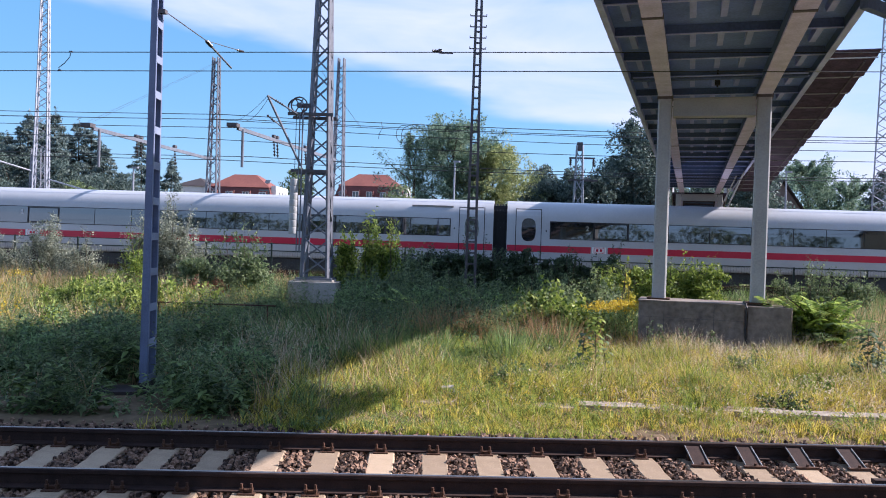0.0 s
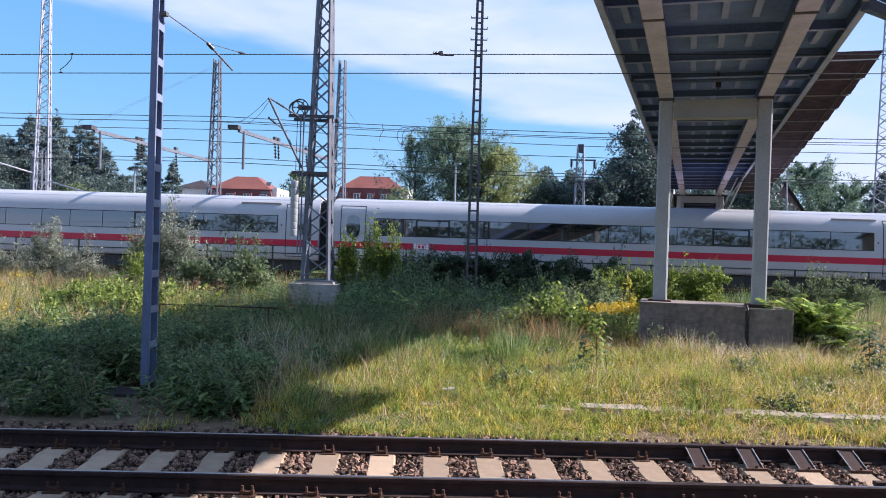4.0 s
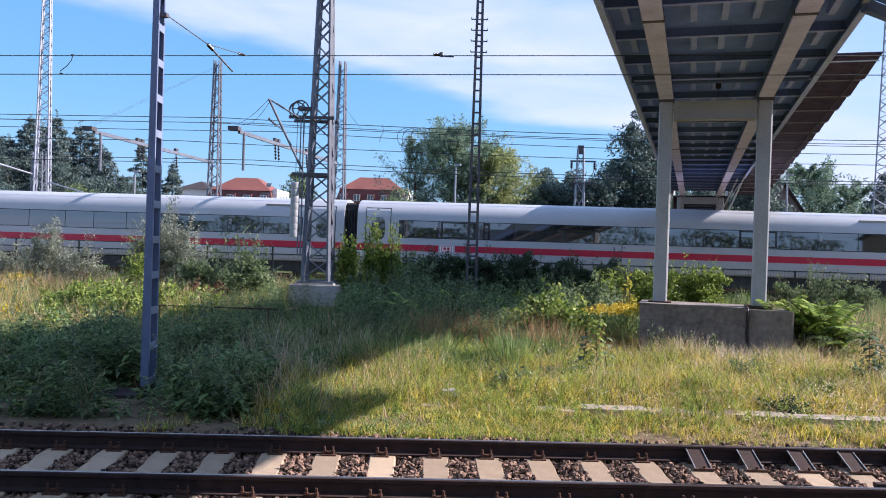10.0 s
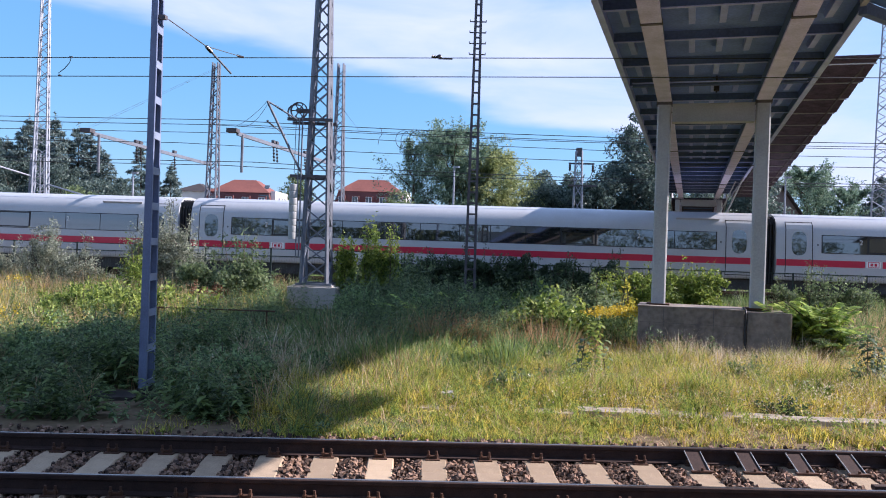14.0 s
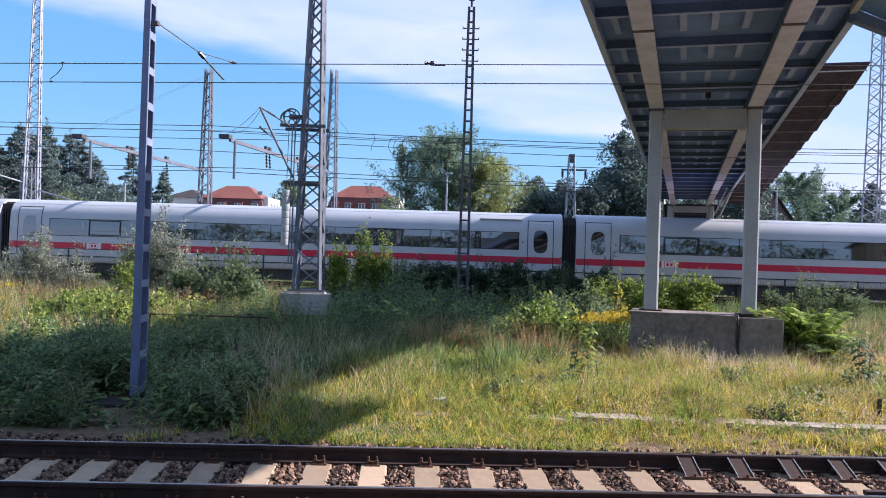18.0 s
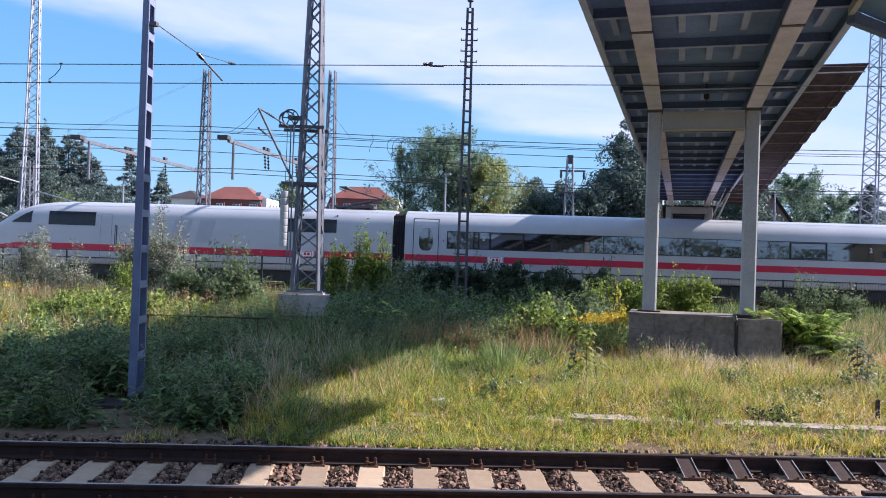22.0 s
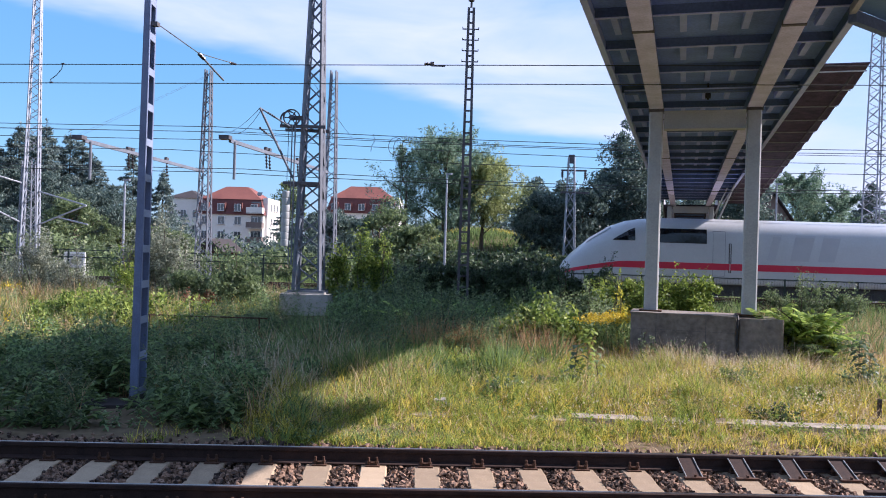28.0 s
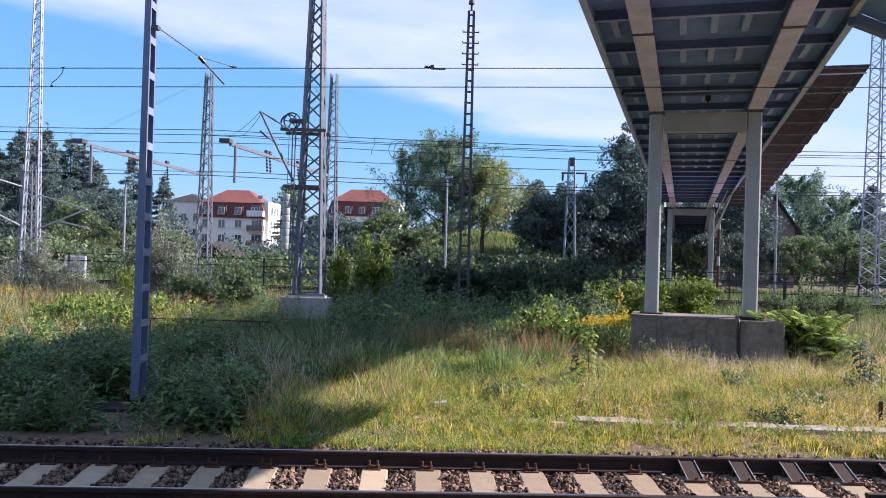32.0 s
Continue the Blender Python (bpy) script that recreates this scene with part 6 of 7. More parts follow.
for x, y, h, r in ((-42, 70, 7.5, 3.4), (-37, 71, 7.0, 3.2), (-33.6, 72, 4.6, 2.4), (-47, 68, 7.6, 3.5), (-29.2, 70, 3.4, 2.0), (-34, 62, 5.5, 2.6), (-39, 60, 5.0, 3.0)):
    tree(x, y, h, r, h * 0.46, M["dark" if x < -36 else "mid"], "leafy green shrub tree behind the line", 45, 150, 0.22)
feathery_tree(-4.5, 62, 11.2, 2.8, M["birch"], "tall green tree with a dense feathery crown", 64, 18, 40, 0.18, 0.25)
feathery_tree(-7.6, 61.5, 10.6, 2.1, M["birch"], "light green tree with feathery upswept branches", 24, 12, 20, 0.17, 0.3, 1.25)
feathery_tree(-1.5, 63.5, 9.0, 2.5, M["lime"], "yellow-green sunlit tree on the bank", 64, 18, 40, 0.18, 0.3)
tree(-8.6, 56, 5.1, 2.8, 2.4, M["mid"], "leafy green shrub tree", 40, 110, 0.24)
tree(-11.6, 54, 4.5, 2.3, 2.1, M["dark"], "leafy green shrub tree", 40, 110, 0.24)
tree(-5.6, 55, 4.0, 2.2, 1.9, M["mid"], "leafy green shrub tree", 40, 110, 0.24)
tree(3.4, 82, 7.6, 2.0, 4.6, M["dark"], "dark narrow tree behind the bank", 50, 110, 0.32)
tree(6.2, 80, 7.8, 2.2, 4.6, M["dark"], "dark narrow tree behind the bank", 50, 110, 0.32)
tree(10.1, 66.5, 11.5, 3.3, 5.1, M["dark"], "big dark deciduous tree", 90, 130, 0.3, clump=0.26)
tree(12.4, 70, 10.5, 3.4, 4.9, M["dark"], "big dark deciduous tree", 80, 120, 0.3, clump=0.26)
tree(3.6, 66, 7.0, 2.5, 3.4, M["dark"], "dark shrub tree at the end of the bank", 60, 120, 0.26)
tree(6.4, 64, 7.4, 2.6, 3.6, M["dark"], "dark shrub tree at the foot of bigger ones", 50, 110, 0.28)
tree(18.4, 62, 8.4, 2.2, 3.8, M["dark"], "dark leafy tree behind the bridge", 50, 110, 0.28)
tree(16.5, 72, 8.0, 3.0, 3.8, M["dark"], "dark shrub tree behind the bridge", 50, 110, 0.28)
tree(21.6, 77, 7.4, 2.3, 3.4, M["mid"], "green tree beside the house", 50, 110, 0.3)
tree(22.8, 92, 11.0, 2.6, 4.6, M["mid"], "green tree behind the house", 50, 110, 0.34)
feathery_tree(35.0, 98, 12.9, 4.2, M["birch"], "green feathery tree behind the house", 44, 16, 34, 0.28, 0.15)
feathery_tree(40.5, 100, 11.0, 3.4, M["birch"], "green feathery tree behind the house", 36, 16, 34, 0.28, 0.15)
conifer(41, 92, 11.5, 3.4)
conifer(46.5, 95, 13.0, 3.4)
# woods behind everything, low before the houses
def far_woods(x0, x1, y, h0, h1, n, material, label):
    rng = np.random.default_rng(int(abs(x0 * 3 + y)))
    c = np.stack([rng.uniform(x0, x1, n), y + rng.normal(0, 3 if y > 90 else 0.9, n), rng.uniform(0, 1, n)], 1)
    top = h0 + (h1 - h0) * (0.5 + 0.5 * np.sin(c[:, 0] * 0.55) * np.sin(c[:, 0] * 0.23 + 1))
    c[:, 2] *= top
    p = np.repeat(c, 60, 0) + rng.normal(0, 1, (n * 60, 3)) * ([1.0, 1.0, 0.7] if y > 90 else [0.6, 0.6, 0.25])
    p = p[p[:, 2] > 0] + [0, 0, 0.2]
    tagged(new("far_woods", leaves("far_woods", p, 0.5 if y > 90 else 0.24, material, rng, 0.8, 0.0, True)), label, "woods", kind="stuff")


far_woods(-60, -23, 51, 1.6, 3.4, 190, M["mid"], "scrub beyond the tracks")
far_woods(-23, -8, 51, 1.3, 2.0, 110, M["mid"], "low scrub beyond the tracks")
far_woods(-8, 9, 53, 1.6, 2.6, 90, M["hedge"], "dark scrub beyond the tracks")
# added trees behind the standing point: darken train glass reflections, cut sky fill
woods_rng = np.random.default_rng(77)
wc_ = np.stack([woods_rng.uniform(-46, 42, 800), woods_rng.normal(-31, 2, 800), woods_rng.uniform(0, 1, 800)], 1)
wc_[:, 2] *= 11.0 + 5.0 * np.sin(wc_[:, 0] * 0.31) ** 2
wp_ = np.repeat(wc_, 50, 0) + woods_rng.normal(0, 1, (40000, 3)) * [0.9, 0.9, 0.6]
tagged(new("station_trees", leaves("station_trees", wp_[wp_[:, 2] > 0], 0.45, M["hedge"], woods_rng, 0.8, 0.0, True)), "unseen row of trees added to darken the train window reflections", "woods", kind="stuff")
far_woods(-95, -42, 104, 4, 8, 420, M["dark"], "belt of dark woods behind the line")
far_woods(-37, -14, 106, 2.0, 2.6, 160, M["dark"], "low dark scrub before the houses")
far_woods(-14, 24, 104, 5, 8, 360, M["dark"], "belt of dark woods behind the line")
far_woods(24, 90, 112, 6, 10, 420, M["mid"], "belt of green woods behind the houses")
for x in (-6.5, -4.2, -2.0, 0.3, 2.6, 4.9):
    tree(x, 56 + 0.6 * math.sin(x * 2), 2.2, 1.7, 1.0, M["hedge"], "low dark shrub on the bank", 30, 90, 0.2)
for x, y, h, r in ((20.0, 55, 4.3, 2.0), (23.0, 55.5, 4.2, 2.2), (26.2, 56, 4.0, 2.1), (17.2, 56.5, 4.4, 1.9), (14.0, 58, 4.6, 2.2), (29.5, 57, 4.2, 2.4), (13.0, 57.5, 3.5, 1.5)):
    tree(x, y, h, r, h * 0.46, M["mid"] if x < 13.5 else M["dark"] if x < 18 else M["mid"], "clipped green shrub beyond the tracks", 36, 110, 0.2)
conifer(-36.5, 134, 9.5, 3.0, "blue-green spruce before the building")
conifer(-21.8, 134, 9.0, 3.4, "blue-green spruce before the building")
tree(-29.8, 138, 9.0, 4.2, 4.2, M["dark"], "dark leafy tree before the building", 50, 100, 0.5)
tree(-24.5, 128, 7.6, 4.0, 3.6, M["dark"], "dark leafy tree before the building", 50, 100, 0.5)
tree(-46.0, 172, 16.5, 3.0, 3.4, M["mid"], "green treetop behind the building", 40, 100, 0.5)

# bushes along the fence and in the meadow
W = M["willow"]
bush(-12.0, 27.6, 3.3, 0.85, W, "silvery grey-green willow bush", 52, 260, 0.11, slim=0.3)
bush(-12.9, 28.0, 2.6, 0.9, W, "silvery grey-green willow bush", 44, 220, 0.11, slim=0.3)
bush(-11.2, 27.2, 2.3, 0.8, W, "silvery grey-green willow bush", 40, 220, 0.11, slim=0.3)
bush(-17.3, 28.9, 2.5, 0.9, W, "silvery grey-green willow bush", 36, 200, 0.11, slim=0.3)
bush(-15.6, 28.4, 2.0, 0.9, W, "silvery grey-green willow bush", 34, 200, 0.11, slim=0.3)
bush(-19.5, 29.5, 1.9, 0.9, W, "silvery grey-green willow bush", 34, 200, 0.11, slim=0.3)
bush(-11.4, 23.9, 2.4, 0.42, M["bright"], "slender yellow-green sapling in grass", 20, 70, 0.08, name="sapling")
bush(-8.6, 25.3, 2.4, 1.05, M["mid"], "dense leafy green bush with reddish shoots", 54, 130, 0.11, shoots=0.25)
bush(-9.8, 24.9, 1.9, 0.85, M["mid"], "leafy green bush beside the mast", 40, 130, 0.1, shoots=0.25)
bush(-8.1, 25.2, 1.4, 0.6, M["weed"], "leafy green bush beside the mast", 26, 130, 0.08)
bush(-9.2, 24.0, 1.0, 0.7, M["rustleaf"], "low bush with red-brown leaves", 18, 80, 0.08)
for x, y, h, r in ((-4.55, 27.0, 3.2, 0.34), (-3.95, 27.1, 2.75, 0.32), (-5.5, 27.2, 2.5, 0.36)):
    bush(x, y, h, r, M["bright"], "young maple with bright leaves", 30, 130, 0.11, name="sapling", shoots=0.55)
bush(-5.1, 27.7, 1.9, 0.7, M["mid"], "young maple with green leaves", 28, 110, 0.11, name="sapling")
bush(-3.3, 27.7, 1.9, 0.7, M["mid"], "young maple with green leaves", 28, 110, 0.11, name="sapling")
for x in np.arange(-4.8, 4.4, 0.78):
    bush(float(x), 29.3 + 0.2 * math.sin(x * 5), 2.2 + 0.16 * math.sin(x * 3.7) - 0.03 * max(0, x), 0.72, M["hedge"], "dense dark green hedge bush", 44, 150, 0.09, name="hedge_bush", group="hedge", shoots=0.1)
for x, y, h, r in ((3.5, 26.8, 1.75, 0.8), (4.6, 26.9, 2.0, 0.85), (5.8, 27.1, 2.0, 0.8), (6.7, 27.3, 1.9, 0.75)):
    bush(x, y, h, r, M["bright"], "light green leafy bush by the columns", 46, 120, 0.095, shoots=0.2)
for x, y, h, r, m in ((-0.2, 20.4, 1.1, 0.7, "mid"), (-1.2, 20.8, 1.2, 0.8, "mid"), (2.5, 22.6, 1.6, 0.5, "mid"), (1.9, 22.2, 1.3, 0.6, "mid"), (0.5, 21.5, 1.1, 0.8, "weed"), (-0.8, 22.5, 1.15, 0.9, "weed"), (-2.4, 22.8, 1.2, 0.9, "weed"), (-4.0, 22.4, 1.15, 0.9, "weed"),
                      (-4.6, 22.9, 0.8, 0.6, "weed"), (-1.6, 24.6, 1.5, 1.0, "mid"), (1.2, 24.4, 1.5, 1.0, "mid"), (-3.6, 25.0, 1.5, 0.9, "mid"), (-0.2, 23.6, 1.45, 0.8, "mid"), (-2.7, 23.9, 1.4, 0.8, "mid"), (-4.3, 24.2, 1.4, 0.7, "mid"), (3.0, 24.0, 1.3, 0.8, "mid"), (10.6, 28.3, 1.9, 0.8, "mid"), (11.8, 28.2, 1.6, 0.8, "mid"), (9.6, 28.6, 1.4, 0.6, "mid")):
    bush(x, y, h, r, M[m], "leafy green weeds and young shoots", 28, 120, 0.085)
for x, y, h, r in ((0.8, 20.3, 1.45, 0.6), (1.5, 20.4, 1.3, 0.6), (0.5, 19.5, 0.95, 0.5), (1.9, 19.9, 0.95, 0.5), (1.2, 19.5, 1.05, 0.5)):
    bush(x, y, h, r, M["fresh"], "broad-leaved yellow-green bush at the meadow edge", 34, 80, 0.125, slim=0.55, ry=0.45, shoots=0.35)
bush(3.25, 21.9, 1.7, 0.2, M["yellowleaf"], "slim sapling with yellowing leaves", 12, 26, 0.12, name="sapling", shoots=0.6)
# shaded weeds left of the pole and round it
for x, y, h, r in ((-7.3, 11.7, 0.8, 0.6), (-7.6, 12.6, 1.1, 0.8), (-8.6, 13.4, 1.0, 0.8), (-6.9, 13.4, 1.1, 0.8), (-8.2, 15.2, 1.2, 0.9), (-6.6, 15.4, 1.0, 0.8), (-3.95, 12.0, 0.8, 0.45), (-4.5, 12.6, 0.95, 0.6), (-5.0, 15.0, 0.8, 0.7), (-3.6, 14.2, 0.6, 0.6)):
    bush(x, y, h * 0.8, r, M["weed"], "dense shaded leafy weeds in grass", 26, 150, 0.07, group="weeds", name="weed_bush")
for x, y, h, r in ((-10.6, 20.6, 1.35, 0.9), (-9.4, 20.9, 1.4, 0.9), (-8.3, 21.3, 1.2, 0.8), (-11.8, 21.2, 1.2, 0.9)):
    bush(x, y, h * 0.8, r * 0.8, M["bright"], "bright green sunlit bush", 30, 90, 0.13)
for x, y, h, r in ((-9.6, 16.3, 0.8, 0.6), (-11.6, 17.4, 0.9, 0.7), (-7.4, 18.2, 0.9, 0.7)):
    bush(x, y, h, r, M["yellow"] if x < -11 else M["bright"], "sunlit yellow-green weeds in grass", 20, 60, 0.07, group="weeds", name="weed_bush")


def goldenrod(x, y, n, r, h):
    """Clump of goldenrod: leafy stems with yellow plumes."""
    rng = np.random.default_rng(int(abs(x * 53 + y * 7)) + 1)
    t = thing("goldenrod", pose(x, y, float(ground_z(x, y))), "goldenrod with yellow flower plumes", "wild flower", "goldenrods")
    b = np.stack([rng.normal(0, r, n), rng.normal(0, r, n), np.zeros(n)], 1)
    tagged(part("stem_tuft", blades("stem_tuft", b, h, 0.02, M["weed"], rng, 0.15), None, t), kind="stuff")
    pl = np.repeat(b + [0, 0, h * 0.92], 26, 0) + rng.normal(0, 1, (n * 26, 3)) * [0.06, 0.06, 0.05]
    tagged(part("plume", leaves("plume", pl, 0.045, M["yellow"], rng, 0.8), None, t, "yellow plumes"), kind="stuff")
    lf = np.repeat(b, 30, 0) + rng.normal(0, 1, (n * 30, 3)) * [0.07, 0.07, 0] + np.stack([np.zeros(n * 30), np.zeros(n * 30), rng.uniform(0.1, 0.85, n * 30) * h], 1)
    tagged(part("leaf_tuft", leaves("leaf_tuft", lf, 0.09, M["weed"], rng, 0.3), None, t), kind="stuff")


for a in ((-13.6, 20.4, 6, 0.22, 0.95), (-12.9, 18.6, 5, 0.25, 0.85), (2.5, 19.9, 34, 0.28, 1.0), (3.0, 20.3, 34, 0.28, 1.05), (-14.6, 23.0, 5, 0.35, 1.1)):
    goldenrod(*a)


def fern_tree(x, y, n, h, spread=0.45):
    """Young tree of heaven: long arching fronds of paired leaflets."""
    rng = np.random.default_rng(21 + n)
    t = thing("tree_of_heaven", pose(x, y, float(ground_z(x, y)) - 0.05), "young tree of heaven with long arching feathered leaves", "bush", "bushes")
    for k in range(n):
        a, el = rng.uniform(0, 6.283), rng.uniform(0.25, 1.15)
        o = np.array([rng.normal(0, spread), rng.normal(0, 0.3), h * rng.uniform(0.03, 0.5)])
        ln = rng.uniform(0.6, 1.0)
        s = np.linspace(0.15, 1, 11)
        d = np.array([math.cos(a), math.sin(a), 0])
        mid = o + np.outer(s * ln * math.cos(el), d) + np.outer(s * ln * math.sin(el) - 0.36 * ln * s ** 2, [0, 0, 1])
        side = np.array([-d[1], d[0], 0])
        v = []
        for i, p in enumerate(mid):
            for q in (-1, 1):
                lw, ll = 0.085, 0.25 * (1 - 0.45 * s[i] ** 2)
                tip_ = p + side * q * ll + d * ll * 0.35 - np.array([0, 0, 0.045])
                v.append([p, p + (tip_ - p) * 0.4 + d * lw * 0.6, tip_, p + (tip_ - p) * 0.4 - d * lw * 0.6])
        fr = part("frond", quads("frond", np.array(v), M["frond" if o[2] > 0.28 * h else ("fresh", "weed")[k % 2]]), None, t)
        part("frond_stalk", Geo().line([tuple(q) for q in mid[::3]], 0.008, 4), M["weed"], fr)
    for k in range(5):
        g = Geo()
        limb(g, (rng.normal(0, 0.3), rng.normal(0, 0.2), 0), (rng.normal(0, 0.45), rng.normal(0, 0.3), h * 0.65), 0.02, 0.012, rng, 3)
        part("stem", g, M["bark"], t)


fern_tree(7.05, 18.95, 136, 2.2, 0.4)
bush(7.0, 19.1, 1.35, 0.75, M["bright"], "leafy green shoots under the arching leaves", 34, 110, 0.14, slim=0.4, shoots=0.3)
for x, y, n, h in ((-1.1, 23.3, 30, 1.5), (0.3, 22.8, 34, 1.35), (-2.6, 22.6, 26, 1.2)):
    fern_tree(x, y, n, h, 0.5)
for x, y, h in ((-11.2, 19.6, 1.05), (-10.6, 19.5, 1.25), (-10.0, 19.6, 1.35), (-9.4, 19.8, 1.15), (-10.3, 18.8, 1.0), (-9.7, 18.2, 0.95), (-9.0, 18.7, 1.0), (-10.5, 17.9, 0.8)):
    bush(x, y, h, 0.55, M["fresh" if x > -10.65 else "bright"], "green sunlit bush with long drooping leaves", 46, 170, 0.105, slim=0.36, droop=0.5, ry=0.5, shoots=0.15)
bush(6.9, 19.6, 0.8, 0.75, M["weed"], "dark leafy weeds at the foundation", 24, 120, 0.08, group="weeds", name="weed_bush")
bush(7.9, 20.0, 0.9, 0.7, M["mid"], "leafy weeds at the foundation", 24, 120, 0.08, group="weeds", name="weed_bush")
# low leafy herbs that break the grass
for x, y, h, w, m in ((0.2, 13.4, 0.4, 0.45, "mid"), (4.6, 15.8, 0.42, 0.4, "mid"), (-0.6, 15.6, 0.5, 0.45, "bright"), (0.5, 16.2, 0.5, 0.45, "mid"), (5.4, 14.2, 0.34, 0.35, "bright"),
                      (6.9, 15.4, 0.55, 0.45, "mid"), (-2.6, 17.0, 0.7, 0.6, "mid"), (-4.4, 18.2, 0.7, 0.7, "mid"), (-3.2, 19.6, 0.9, 0.7, "mid"), (-6.0, 19.4, 0.8, 0.7, "mid")):
    bush(x, y, h, w, M[m], "low leafy green herbs among the grass", 16, 60, 0.07, group="weeds", name="herb")
# thin saplings in the meadow


def stalk_plant(x, y, h, n, leaf, material, label, lean=0.08, first=0.25):
    """One thin stem with single broad leaves on short stalks, drooping at their tips."""
    rng = np.random.default_rng(int(abs(x * 97 + y * 31)))
    t = thing("sapling", pose(x, y, float(ground_z(x, y)) - 0.03), label, "sapling", "saplings")
    dx, dy = rng.normal(0, lean, 2)
    stem = lambda f: Vector((dx * f * f, dy * f * f, h * f))
    part("stem", Geo().line([stem(k / 6) for k in range(7)], 0.007, 5), M["bark"], t)
    for k in range(n):
        f = first + (1 - first) * (k / max(1, n - 1)) ** 0.8
        a = k * 2.4 + rng.normal(0, 0.3)
        d, side = Vector((math.cos(a), math.sin(a), 0)), Vector((-math.sin(a), math.cos(a), 0))
        ln = leaf * rng.uniform(0.7, 1.25)
        p = stem(f) + d * 0.06 + Vector((0, 0, 0.02))
        m1, m2, tip_ = p + d * ln * 0.3 + Vector((0, 0, 0.02)), p + d * ln * 0.65, p + d * ln * 0.95 + Vector((0, 0, -0.3 * ln))
        w = side * ln * 0.34
        g = Geo().add([p, m1 - w, m1, m1 + w, m2 - w * 0.75, m2, m2 + w * 0.75, tip_], [(0, 1, 2), (0, 2, 3), (1, 4, 5, 2), (2, 5, 6, 3), (4, 7, 5), (5, 7, 6)])
        part("leaf", g.tube(stem(f), p, 0.004, 4), material, t)
    return t


stalk_plant(1.62, 14.3, 1.15, 44, 0.14, M["bright"], "thin green-leaved sapling in the meadow")
stalk_plant(1.36, 14.25, 0.85, 22, 0.15, M["hedge"], "thin sapling with dark drooping leaves")
stalk_plant(1.85, 14.6, 0.8, 14, 0.14, M["mid"], "small green-leaved shoot in the meadow")
stalk_plant(6.5, 14.9, 1.05, 44, 0.13, M["hedge"], "dark-leaved sapling in the meadow", 0.1, 0.35)
stalk_plant(6.7, 15.0, 0.8, 30, 0.13, M["hedge"], "dark-leaved shoot in the meadow", 0.1, 0.3)
bush(0.95, 14.1, 0.36, 0.5, M["weed"], "small dark-leaved shoot in the meadow", 10, 40, 0.07, name="sapling")
bush(4.2, 12.42, 0.34, 0.36, M["hedge"], "low dark creeping plant in the meadow", 16, 60, 0.06, name="creeper")
for x, y in ((3.9, 18.4), (3.3, 18.3), (4.6, 18.2)):
    bush(x, y, 0.75, 0.28, M["mid"], "small leafy shoot at the foundation", 10, 50, 0.07, name="sapling")

stk = thing("stake", pose(5.95, 12.9, 0), "short dark wooden stake in the meadow", "stake")
part("post", Geo().prism([(-0.03, -0.03), (0.03, -0.03), (0.035, 0.03), (-0.03, 0.03)], -0.1, 0.34, None, 0.8), M["slate"], stk)
part("tie_wire", Geo().lathe([(0.036, 0.26), (0.042, 0.27), (0.036, 0.28)], 8, None, False), M["rust"], stk)
blk = thing("concrete_lump", pose(-0.85, 12.35, 0.02, 5, -4, 25), "pale broken concrete lump in the grass", "stone")
part("lump", Geo().prism([(-0.13, -0.08), (0.1, -0.1), (0.15, 0.04), (0.02, 0.1), (-0.12, 0.07)], -0.05, 0.13, None, 0.8), M["concrete"], blk)

# grass
GR = np.random.default_rng(8)


def field(x0, x1, y0, y1, n, mask=None):
    x, y = GR.uniform(x0, x1, n), GR.uniform(y0, y1, n)
    d = 0.5 + 0.5 * np.sin(x * 1.7 + 1.3 * np.sin(y * 0.9)) * np.sin(y * 2.1 + np.sin(x * 1.1))
    k = GR.uniform(0, 1, n) < 0.35 + 0.65 * d
    k &= y > 10.35 + 0.118 * x + 0.25 * np.sin(x * 3.1)
    if mask is not None:
        k &= mask(x, y)
    x, y = x[k], y[k]
    return np.stack([x, y, ground_z(x, y) - 0.02], 1)


def sward(name, pts, h, w, material, label, lean=0.35):
    o = new(name, blades(name, pts, h, w * 1.4, material, GR, lean, True))
    tagged(o, label, "grass", kind="stuff")


duct_d = lambda x, y: y - 12.02 - (x - 4.6) * 0.0332
off_duct = lambda x, y: (duct_d(x, y) > 0.17) | (duct_d(x, y) < -0.32) | (x < 0.5) | (GR.uniform(0, 1, len(x)) < 0.42 - 0.05 * x)
off_block = lambda x, y: (np.abs(x + 6.3 - 0.24 * (26 - y)) > 1.0) | (y < 21.6) | (y > 27.6)
# sunny and shady follow the bridge shadow's edge, so grass colour repeats the shadow
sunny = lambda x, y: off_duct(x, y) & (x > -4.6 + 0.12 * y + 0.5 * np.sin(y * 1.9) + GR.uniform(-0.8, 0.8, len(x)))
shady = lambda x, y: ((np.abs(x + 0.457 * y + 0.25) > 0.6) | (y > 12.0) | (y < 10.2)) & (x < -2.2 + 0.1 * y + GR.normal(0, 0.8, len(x)))


